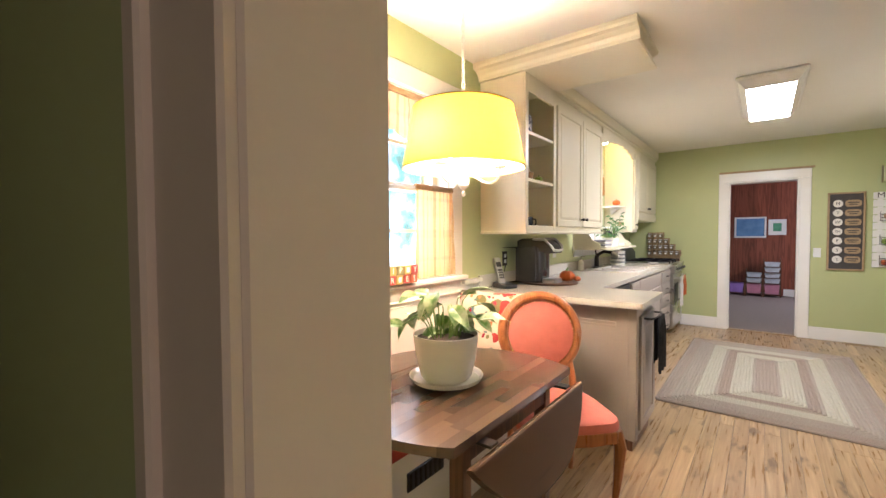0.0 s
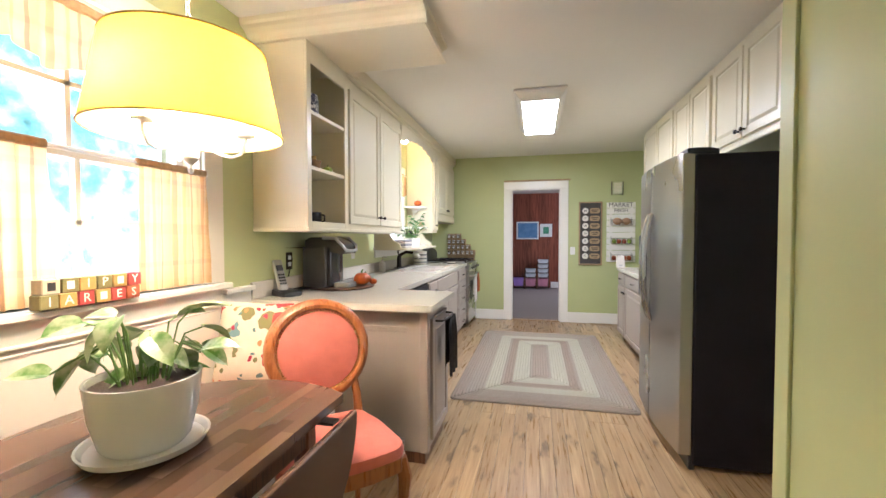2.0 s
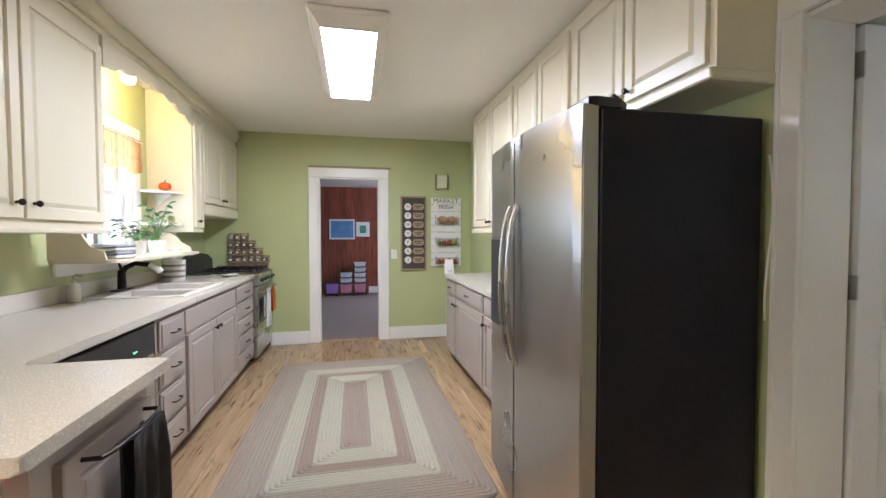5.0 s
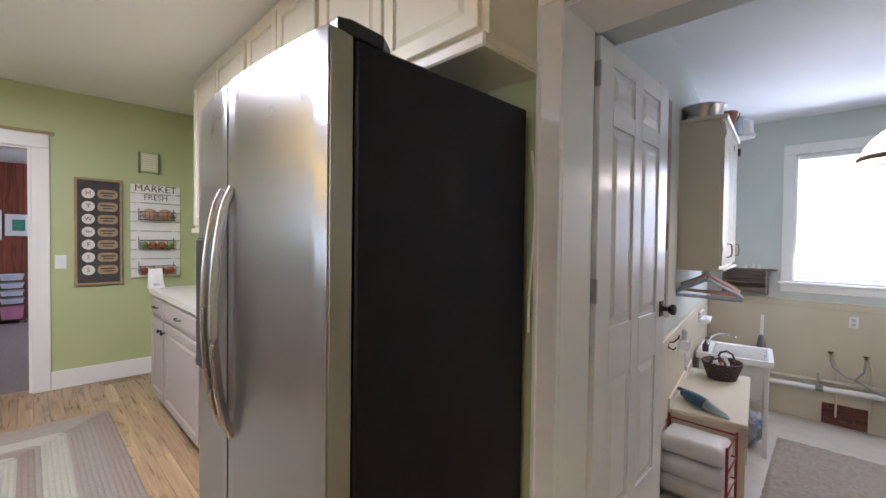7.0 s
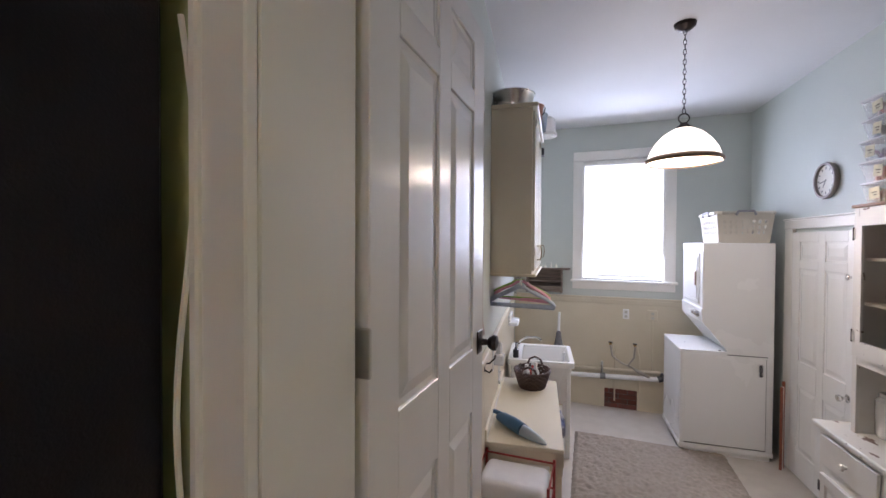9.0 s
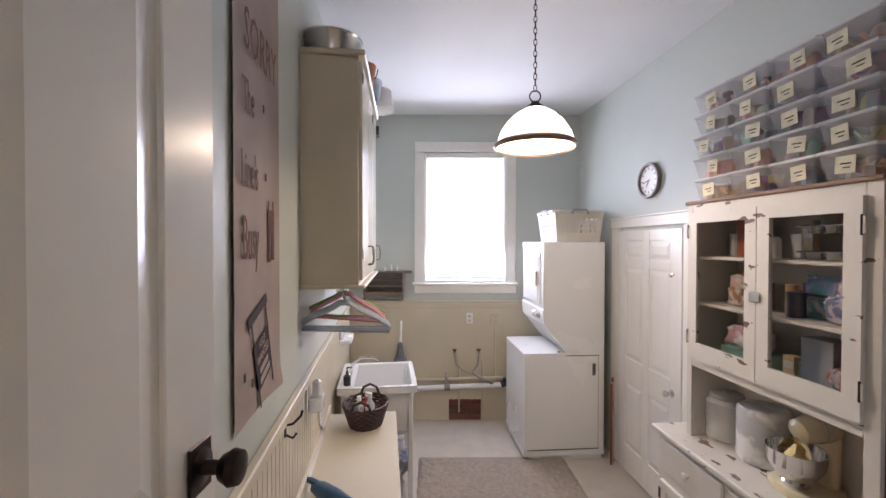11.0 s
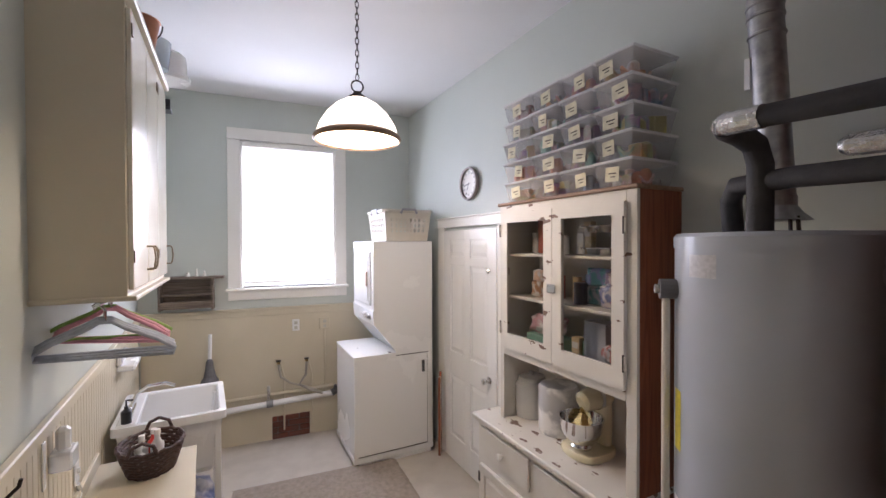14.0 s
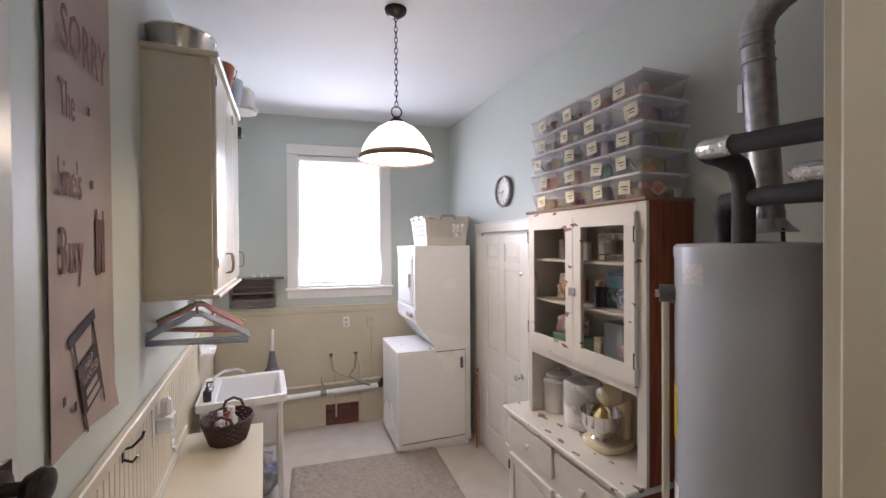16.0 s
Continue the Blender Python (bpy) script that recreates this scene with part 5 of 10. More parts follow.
# chandelier with a wide drum shade
LAX, LAY, LAS = -0.96, 1.50, 0.836
cn = thing("chandelier", (LAX, LAY, 1.56), "cream-armed chandelier with a wide yellow drum shade", "chandelier")
M["shade"] = bpy.data.materials.new("yellow cloth shade")
M["shade"].use_nodes = True
nd, ln = M["shade"].node_tree.nodes, M["shade"].node_tree.links
pb = nd["Principled BSDF"]
pb.inputs["Base Color"].default_value, pb.inputs["Roughness"].default_value = (0.60, 0.33, 0.04, 1), 0.9
tlb = nd.new("ShaderNodeBsdfTranslucent")
tlb.inputs[0].default_value = (0.58, 0.285, 0.022, 1)
mxs = nd.new("ShaderNodeMixShader")
mxs.inputs[0].default_value = 0.75
ln.new(pb.outputs[0], mxs.inputs[1])
ln.new(tlb.outputs[0], mxs.inputs[2])
ln.new(mxs.outputs[0], nd["Material Output"].inputs[0])
part("shade", lathe([(0.325, 1.715), (0.265, 2.03)], 64, (LAX, LAY, 0)), M["shade"], cn, "yellow cloth drum shade", smooth=True)
M["lining"] = bpy.data.materials.new("white shade lining")
M["lining"].use_nodes = True
nd, ln = M["lining"].node_tree.nodes, M["lining"].node_tree.links
pb = nd["Principled BSDF"]
pb.inputs["Base Color"].default_value, pb.inputs["Roughness"].default_value = (0.88, 0.84, 0.76, 1), 0.9
tlb = nd.new("ShaderNodeBsdfTransparent")
tlb.inputs[0].default_value = (0.98, 0.94, 0.85, 1)
mxs = nd.new("ShaderNodeMixShader")
mxs.inputs[0].default_value = 0.62
ln.new(pb.outputs[0], mxs.inputs[1])
ln.new(tlb.outputs[0], mxs.inputs[2])
ln.new(mxs.outputs[0], nd["Material Output"].inputs[0])
part("lining", lathe([(0.3195, 1.719), (0.2605, 2.026)], 64, (LAX, LAY, 0)), M["lining"], cn, "white inner lining", smooth=True)
for r, z in ((0.325, 1.715), (0.265, 2.03)):
    part("shade_ring", tube([(LAX + r * math.cos(k * math.pi / 32), LAY + r * math.sin(k * math.pi / 32), z) for k in range(64)], 0.004, 6, closed=True), material("tan trim", (0.5, 0.33, 0.08), 0.7), cn)
part("stem", lathe([(0, 1.565), (0.008, 1.57), (0.012, 1.585), (0.006, 1.60), (0.03, 1.625), (0.034, 1.655), (0.016, 1.68), (0.012, 1.74), (0.022, 1.78), (0.01, 1.82), (0.01, 2.07), (0.016, 2.075), (0.006, 2.11), (0, 2.11)], 20, (LAX, LAY, 0)), M["porcelain"], cn, smooth=True)
for k in range(3):
    a = 0.5 + k * 2.0944
    c, s = math.cos(a), math.sin(a)
    arm = part("arm", tube([(LAX + c * r, LAY + s * r, z) for r, z in ((0.02, 1.69), (0.06, 1.672), (0.10, 1.645), (0.14, 1.635), (0.172, 1.648), (0.19, 1.68), (0.19, 1.715))], 0.007, 8), M["porcelain"], cn, "curved cream arm", smooth=True)
    part("candle_cup", lathe([(0, 1.71), (0.03, 1.715), (0.034, 1.723), (0.012, 1.725), (0.011, 1.79), (0, 1.79)], 16, (LAX + c * 0.19, LAY + s * 0.19, 0)), M["porcelain"], arm, smooth=True)
    part("bulb", lathe([(0, 1.79), (0.012, 1.795), (0.022, 1.82), (0.018, 1.85), (0.005, 1.88), (0, 1.882)], 12, (LAX + c * 0.19, LAY + s * 0.19, 0)), M["bulb"], arm, "lit candle bulb", smooth=True)
    lamp("chandelier_bulb", "POINT", Matrix.Translation((LAX + c * 0.159, LAY + s * 0.159, 1.715)), CHAND, (1.0, 0.78, 0.48), 0.03)
for k in range(4):
    a = k * math.pi / 2
    part("spider", tube([(LAX, LAY, 2.026), (LAX + 0.263 * math.cos(a), LAY + 0.263 * math.sin(a), 2.028)], 0.002, 5), M["brass"], cn)
for k in range(23):
    z = 2.115 + k * 0.0295
    f = 0.006 if k % 2 else 0.0
    pts = []
    for j in range(10):
        a = j * 2 * math.pi / 10
        d = 0.009 * math.cos(a)
        pts.append((LAX + (d if k % 2 else 0), LAY + (0 if k % 2 else d), z + 0.018 * math.sin(a) + 0.012))
    part("chain_link", tube(pts, 0.0022, 5, closed=True), M["porcelain"], cn)

# the whole chandelier at its true size and height
cn.scale, cn.location.z = (LAS, LAS, LAS), 1.485

# letter blocks on the sill
rnd = random.Random(5)
cols = [(0.20, 0.17, 0.06), (0.42, 0.10, 0.04), (0.42, 0.26, 0.07), (0.57, 0.47, 0.34), (0.36, 0.05, 0.04)]
let = {(0, 0): "I", (0, 1): "A", (0, 2): "R", (0, 4): "E", (0, 5): "S", (1, 2): "I", (1, 3): "P", (1, 5): "Y"}
for row in (0, 1):
    for k in range(6):
        y = 1.43 + k * 0.058 + (0.006 if row else 0)
        z = NW[2] + 0.001 + row * 0.051
        c = cols[(k * 2 + row * 3 + k // 3) % 5]
        tb_ = thing("letter_block", (WX + 0.055, y, z), "painted wooden letter block on the window sill", "block", "letter blocks")
        part("cube", boxes((WX + 0.035, WX + 0.085, y - 0.0275, y + 0.0275, z, z + 0.050), bevel=0.003), material("block paint", c, 0.6, scale=30), tb_)
        ch_ = let.get((row, k))
        part("letter", text_mesh(ch_, 0.045, upright((WX + 0.0855, y, z + 0.025), (0, 1, 0))) if ch_ else boxes((WX + 0.0851, WX + 0.0858, y - 0.012, y + 0.012, z + 0.012, z + 0.04)), M["porcelain"] if c[0] < 0.56 else M["blackplastic"], tb_)

# ---- laundry ----
SA = math.atan(0.0806)
NA = math.atan(0.13)
SD, SN = (math.cos(SA), math.sin(SA), 0), (-math.sin(SA), math.cos(SA), 0)
ND, NN = (math.cos(NA), math.sin(NA), 0), (math.sin(NA), -math.cos(NA), 0)


def on_south(x, z=0.0, out=0.0):
    return basis((x + SN[0] * out, south_y(x) + SN[1] * out, z), SD, SN)


def on_north(x, z=0.0, out=0.0):
    return basis((x + NN[0] * out, north_y(x) + NN[1] * out, z), ND, NN)


# wainscot: beadboard on the north wall, plain on the east wall
RAIL = 0.665
bead = structure("beadboard", boxes((0, (LX1 - 2.0) / math.cos(NA) - 0.02, 0.001, 0.006, LF, RAIL), m=on_north(2.0)), M["lcream"], "cream painted beadboard wainscot")
bm = bmesh.new()
box(bm, 0.002, 0.0495, 0.006, 0.012, LF, RAIL - 0.03, 0.0025)
bmesh.ops.recalc_face_normals(bm, faces=bm.faces)
me = bpy.data.meshes.new("bead")
bm.to_mesh(me)
bm.free()
me.materials.append(M["lcream"])
for k in range(int((LX1 - 2.75) / 0.0515)):
    b_ = new("bead", me)
    b_.matrix_basis = on_north(2.72 + k * 0.0515 * math.cos(NA))
    b_.parent = bead
structure("beadboard_cap", boxes((0.7, 4.48, 0.004, 0.034, RAIL - 0.012, RAIL + 0.016), (0.7, 4.48, 0.004, 0.022, RAIL - 0.05, RAIL - 0.012), bevel=0.005, m=on_north(2.0)), M["lcream"], "cream cap rail of the beadboard")
structure("wainscot_east", boxes((LX1 - 0.012, LX1 - 0.001, south_y(LX1) + 0.002, north_y(LX1) - 0.02, LF + 0.22, RAIL), (LX1 - 0.012, LX1 - 0.001, south_y(LX1) + 0.002, 1.95, LF, LF + 0.22), (LX1 - 0.012, LX1 - 0.001, 2.30, north_y(LX1) - 0.02, LF, LF + 0.22)), M["lcream"], "cream painted wainscot below the window")
structure("wainscot_east_cap", boxes((LX1 - 0.028, LX1 - 0.001, south_y(LX1) + 0.002, north_y(LX1) - 0.04, RAIL, RAIL + 0.028), (LX1 - 0.02, LX1 - 0.012, south_y(LX1) + 0.002, north_y(LX1) - 0.04, RAIL - 0.05, RAIL), bevel=0.004), M["lcream"], "cream cap rail below the window")
# open hole in the wainscot showing brick
M["brick"] = material("red brick", (0.19, 0.055, 0.036), 0.85, second=(0.13, 0.062, 0.048), scale=9, bump=0.5, fine=90, per_object=0.3)
M["mortar"] = material("grey mortar", (0.20, 0.17, 0.15), 0.95, second=(0.11, 0.085, 0.075), scale=20, bump=0.6)
hole = structure("brick_opening", boxes((LX1 - 0.006, LX1 - 0.001, 1.95, 2.30, LF, LF + 0.23)), M["mortar"], "exposed brick in an opening of the wainscot")
for r in range(4):
    for c in range(3):
        y = 1.95 + (c - (0.5 if r % 2 else 0)) * 0.2
        a, b = max(y + 0.006, 1.952), min(y + 0.194, 2.298)
        if b - a > 0.03:
            part("brick", boxes((LX1 - 0.02, LX1 - 0.006, a, b, LF + 0.004 + r * 0.058, LF + 0.052 + r * 0.058), bevel=0.003), M["brick"], hole)

# blind in the window; its slats emit in place of daylight passing through
bl = thing("window_blind", (LX1 + 0.04, 2.125, LW[2]), "closed white slatted blind, its daylight put in as emission", "blind")
part("head_rail", boxes((LX1 - 0.03, LX1 + 0.02, LW[0] + 0.02, LW[1] - 0.02, LW[3] - 0.06, LW[3] - 0.014), bevel=0.004), M["white"], bl)
bm = bmesh.new()
box(bm, -0.0008, 0.0008, LW[0] + 0.025, LW[1] - 0.025, -0.0185, 0.0185)
bmesh.ops.recalc_face_normals(bm, faces=bm.faces)
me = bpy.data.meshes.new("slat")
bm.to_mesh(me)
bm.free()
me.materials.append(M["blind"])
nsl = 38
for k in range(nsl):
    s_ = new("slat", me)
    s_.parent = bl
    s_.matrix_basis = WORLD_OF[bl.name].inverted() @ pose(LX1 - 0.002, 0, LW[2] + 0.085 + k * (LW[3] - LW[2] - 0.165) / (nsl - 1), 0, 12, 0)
part("bottom_rail", boxes((LX1 - 0.016, LX1 + 0.012, LW[0] + 0.025, LW[1] - 0.025, LW[2] + 0.042, LW[2] + 0.062), bevel=0.003), M["white"], bl)

# shaggy rug
lr = thing("shag_rug", (4.6, 2.0, LF), "shaggy beige rug on the laundry floor", "rug")
rnd = random.Random(9)


def shag(u, v):
    x, y = 3.35 + 2.32 * u, 1.23 + 1.30 * v + 0.06 * u
    e = min(u, 1 - u, v, 1 - v)
    z = LF + 0.002 + (0.022 + 0.012 * noise.noise(Vector((x * 26, y * 26, 0))) + 0.01 * noise.noise(Vector((x * 7, y * 7, 3)))) * min(1, e * 40)
    return (x + 0.008 * noise.noise(Vector((x * 30, y * 30, 5))), y + 0.008 * noise.noise(Vector((x * 30, y * 30, 9))), z)


part("woven_top", grid_sheet(190, 110, shag), M["lrug"], lr, smooth=True)


# panelled doors
def six_panel(w, h, m, t=0.035):
    """A six-panel door; local x along, y out (front face at t), z up."""
    bm = bmesh.new()
    sx, mid = 0.118, 0.085
    pw = (w - 2 * sx - mid) / 2
    rows = ((0.22, 0.54), (0.965, 0.765), (1.80, 0.15))
    k = h / 2.03
    box(bm, 0.01, w - 0.01, 0.008, t - 0.008, 0.01, h - 0.01, 0, m)
    for x0, x1 in ((0, sx), (sx + pw, sx + pw + mid), (w - sx, w)):
        box(bm, x0, x1, 0, t, 0, h, 0.002, m)
    zs = [0.0]
    for z, hh in rows:
        zs += [z * k, (z + hh) * k]
    zs.append(h)
    for a, b in zip(zs[::2], zs[1::2]):
        for x0 in (sx, sx + pw + mid):
            box(bm, x0, x0 + pw, 0, t, a, b, 0.002, m)
    for z, hh in rows:
        for x0 in (sx, sx + pw + mid):
            for y0, y1 in ((t - 0.009, t - 0.001), (0.001, 0.009)):
                vs = []
                yo, yi = (y0, y1) if y0 > t / 2 else (y1, y0)
                for q, y in ((0.012, yo), (0.045, yi)):
                    vs.append([bm.verts.new(m @ Vector(p)) for p in ((x0 + q, y, z * k + q), (x0 + pw - q, y, z * k + q), (x0 + pw - q, y, (z + hh) * k - q), (x0 + q, y, (z + hh) * k - q))])
                for j in range(4):
                    bm.faces.new((vs[0][j], vs[0][(j + 1) % 4], vs[1][(j + 1) % 4], vs[1][j]))
                bm.faces.new(vs[1])
    return bm


def round_knob(at, n, r=0.027):
    m = Vector((0, 0, 1)).rotation_difference(Vector(n)).to_matrix().to_4x4()
    return lathe([(0, 0.0), (0.028, 0.0), (0.028, 0.006), (0.012, 0.01), (0.010, 0.03), (r * 0.7, 0.036), (r, 0.05), (r * 0.9, 0.062), (0, 0.068)], 20, at, m=m)


d1 = thing("laundry_door", (1.88, 2.745, 0.012), "white six-panel door standing open into the laundry", "door")
dm = basis((1.882, 2.792, 0.012), (1, 0.0, 0), (0.0, -1, 0))
part("leaf", six_panel(0.765, 2.03, dm, 0.035), M["doorwhite"], d1)
part("handle", round_knob((2.60, 2.7565, 0.985), (0, -1, 0)), M["bronze"], d1, "dark bronze door knob", smooth=True)
part("latch_plate", boxes((2.572, 2.628, 2.752, 2.7568, 0.947, 1.023), bevel=0.002), M["bronze"], d1)
for z in (0.25, 1.08, 1.86):
    part("hinge", boxes((1.873, 1.8815, 2.75, 2.79, z, z + 0.09), bevel=0.002), M["steel"], d1)
part("strike_edge", boxes((2.6465, 2.6485, 2.764, 2.784, 0.89, 1.08)), M["bronze"], d1)
part("handle", round_knob((2.60, 2.7925, 0.985), (0, 1, 0)), M["bronze"], d1, "dark bronze door knob", smooth=True)

# door in the south wall
d2 = thing("back_door", (5.3, 0.8, LF), "white panelled door in the laundry's long wall", "door")
XL, XR = 5.58, 4.75
wl = (XL - XR) / math.cos(SA)
part("leaf", six_panel(wl, 2.02, on_south(XR, LF + 0.01, 0.002), 0.03), M["doorwhite"], d2)
part("frame", boxes((-0.12, -0.005, 0.001, 0.028, 0, 2.06), (wl + 0.005, wl + 0.13, 0.001, 0.028, 0, 2.06), (-0.12, wl + 0.13, 0.001, 0.034, 2.06, 2.135), (-0.13, wl + 0.14, 0.001, 0.042, 2.135, 2.15), bevel=0.004, m=on_south(XR, LF)), M["white"], d2)
p = on_south(4.84, 0.27, 0.03) @ Vector((0, 0, 0))
part("handle", round_knob(p, SN, 0.024), M["chrome"], d2, "chrome door knob", smooth=True)
p = on_south(4.83, 1.10, 0.03) @ Vector((0, 0, 0))
part("deadbolt", knob(p, SN, 0.02), M["chrome"], d2)

# wall clock
ck = thing("wall_clock", (5.155, south_y(5.155), 1.69), "round silver-rimmed wall clock with dark numerals", "clock")
cm = on_south(5.155, 1.80, 0.002) @ Matrix.Rotation(radians(-90), 4, "X")
part("rim", lathe([(0.132, 0), (0.138, 0.02), (0.132, 0.034), (0.118, 0.034), (0.115, 0.02), (0.115, 0.0)], 40, m=cm), material("brown pewter", (0.30, 0.26, 0.24), 0.45, 0.5, scale=20), ck, smooth=True)
part("face", lathe([(0, 0.016), (0.116, 0.016)], 40, m=cm), M["porcelain"], ck)
cdir = Vector((-SD[0], -SD[1], 0))
cm2 = upright(on_south(5.155, 1.80, 0.02) @ Vector((0, 0, 0)), cdir)
bm = bmesh.new()
for k in range(12):
    a = k * math.pi / 6
    box(bm, -0.0045, 0.0045, 0.082, 0.102, 0, 0.001, 0, cm2 @ Matrix.Rotation(-a, 4, "Z"))
part("numerals", bm, M["blackplastic"], ck)
part("hand", boxes((-0.003, 0.003, -0.015, 0.08, 0.002, 0.003), m=cm2 @ Matrix.Rotation(radians(100), 4, "Z")), M["blackplastic"], ck)
part("hand", boxes((-0.004, 0.004, -0.01, 0.055, 0.003, 0.004), m=cm2 @ Matrix.Rotation(radians(150), 4, "Z")), M["blackplastic"], ck)

# stacked washer and dryer
wd = thing("washer_dryer", (5.95, 1.3, LF), "white stacked washer and dryer tower", "washing machine", turn=math.degrees(SA))
WO = Vector((5.65, 0.925, 0))


def wloc(x, y, z):
    return (WO.x + x * math.cos(WA) - y * math.sin(WA), WO.y + x * math.sin(WA) + y * math.cos(WA), z)


WA = SA - 0.01
WD, WN = (math.cos(WA), math.sin(WA), 0), (-math.sin(WA), math.cos(WA), 0)
wm = basis(WO, WD, WN)
side = [(0, LF + 0.04), (0.735, LF + 0.04), (0.735, 0.33), (0.33, 0.335), (0.56, 0.60), (0.56, 1.33), (0, 1.33)]
ym = wm @ Matrix(((0, 0, 1, 0), (1, 0, 0, 0), (0, 1, 0, 0), (0, 0, 0, 1)))
part("cabinet", prism(side, 0, 0.675, 0.012, m=ym), M["enamel"], wd)
part("plinth", boxes((0.01, 0.665, 0.02, 0.69, LF, LF + 0.04), m=wm), M["enamel"], wd)
part("side_panel", boxes((-0.004, 0.0, 0.05, 0.70, LF + 0.10, 0.315), bevel=0.002, m=wm), M["enamel"], wd)
part("bottom_trim", boxes((-0.005, 0.68, 0.0, 0.74, LF + 0.04, LF + 0.085), bevel=0.003, m=wm), M["enamel"], wd)
part("lid", boxes((0.0, 0.675, 0.36, 0.74, 0.331, 0.345), bevel=0.005, m=wm), M["enamel"], wd)
part("lid_hinge", boxes((0.02, 0.04, 0.40, 0.42, 0.345, 0.35), (0.3, 0.31, 0.62, 0.63, 0.345, 0.348), m=wm), M["blackplastic"], wd)
dd = part("dryer_door", boxes((0.08, 0.60, 0.556, 0.574, 0.76, 1.24), bevel=0.008, m=wm), M["enamel"], wd)
part("door_panel", boxes((0.12, 0.565, 0.5735, 0.580, 0.80, 1.20), bevel=0.005, m=wm), M["enamel"], dd)
part("front_frame", boxes((0.0, 0.675, 0.555, 0.5635, 1.262, 1.325), (0.0, 0.06, 0.555, 0.5635, 0.74, 1.262), bevel=0.004, m=wm), M["enamel"], wd)
part("handle", boxes((0.125, 0.152, 0.579, 0.594, 0.93, 1.06), bevel=0.004, m=wm), material("wood-tone plastic", (0.5, 0.38, 0.3), 0.5), dd)
part("control_panel", prism([(0.50, 0.60), (0.56, 0.60), (0.57, 0.72), (0.56, 0.735)], 0.0, 0.675, 0.004, m=ym), M["enamel"], wd)
for k in range(3):
    part("dial", lathe([(0, 0), (0.032, 0), (0.03, 0.01), (0.022, 0.012), (0.02, 0.03), (0, 0.03)], 20, wm @ Vector((0.10 + 0.075 * k, 0.566, 0.665)), m=Vector((0, 0, 1)).rotation_difference(Vector(WN)).to_matrix().to_4x4()), M["chrome"] if k < 2 else M["enamel"], wd, "chrome control dial", smooth=True)
part("side_latch", boxes((-0.006, 0.0, 0.085, 0.115, 0.14, 0.25), bevel=0.008, m=wm), M["blackplastic"], wd, "dark oval hose cap")
part("seam", boxes((-0.0045, -0.001, 0.05, 0.36, 0.316, 0.322), m=wm), M["blackplastic"], wd)
M["seam"] = material("grey panel gap", (0.12, 0.11, 0.10), 0.8)
part("seam", boxes((-0.0055, -0.001, 0.06, 0.70, LF + 0.092, LF + 0.097), m=wm), M["seam"], wd)
part("seam", boxes((-0.0055, -0.001, 0.058, 0.0605, LF + 0.097, 0.30), m=wm), M["seam"], wd)

# laundry basket on top, with a pierced wall
lb = thing("laundry_basket", wloc(0.30, 0.22, 1.332), "off-white plastic laundry basket with pierced sides", "basket")
M["basket"] = material("off-white plastic", (0.66, 0.61, 0.52), 0.45, second=(0.62, 0.57, 0.48), scale=6)
bz, hx, hy, hh = 1.333, 0.215, 0.195, 0.27
bm = bmesh.new()

for s in range(4):
    nx, nz = 19, 17
    for i in range(nx):
        for j in range(nz):
            holed = 2 <= i <= nx - 3 and i % 2 == 0 and j in (5, 6, 8, 9, 11, 12)
            if holed:
                continue
            q = []
            for a, b in ((i, j), (i + 1, j), (i + 1, j + 1), (i, j + 1)):
                u, v = 2 * a / nx - 1, b / nz
                k = 1 + 0.14 * v
                x, y = ((u * hx * k, hy * k), (hx * k, -u * hy * k), (-u * hx * k, -hy * k), (-hx * k, u * hy * k))[s]
                q.append(bm.verts.new(wm @ Vector((0.29 + x, 0.22 + y, bz + v * hh))))
            bm.faces.new(q)
bmesh.ops.remove_doubles(bm, verts=bm.verts, dist=0.0008)
r_ = bmesh.ops.solidify(bm, geom=bm.faces[:], thickness=0.004)
part("side", bm, M["basket"], lb)
part("bottom", boxes((0.29 - hx, 0.29 + hx, 0.22 - hy, 0.22 + hy, bz, bz + 0.006), m=wm), M["basket"], lb)
k = 1.14
part("rim", tube([wm @ Vector((0.29 + sx * hx * k, 0.22 + sy * hy * k, bz + hh)) for sx, sy in ((-1.04, -0.85), (-0.9, -1.04), (0.9, -1.04), (1.04, -0.85), (1.04, 0.85), (0.9, 1.04), (-0.9, 1.04), (-1.04, 0.85))], 0.017, 10, closed=True, flat=0.8), M["basket"], lb, smooth=True)
M["grip"] = material("grey plastic", (0.36, 0.36, 0.39), 0.4)
for sy in (1, -1):
    part("handle", tube([wm @ Vector((0.29 + a * hx, 0.22 + sy * (hy * k + 0.018), bz + hh + z)) for a, z in ((-0.45, -0.02), (-0.35, 0.014), (0.35, 0.014), (0.45, -0.02))], 0.012, 8), M["grip"], lb, "grey grip", smooth=True)
    part("handle", tube([wm @ Vector((0.29 + sy * (hx * k + 0.018), 0.22 + a * hy, bz + hh + z)) for a, z in ((-0.40, -0.02), (-0.3, 0.014), (0.3, 0.014), (0.40, -0.02))], 0.012, 8), M["grip"], lb, "grey grip", smooth=True)

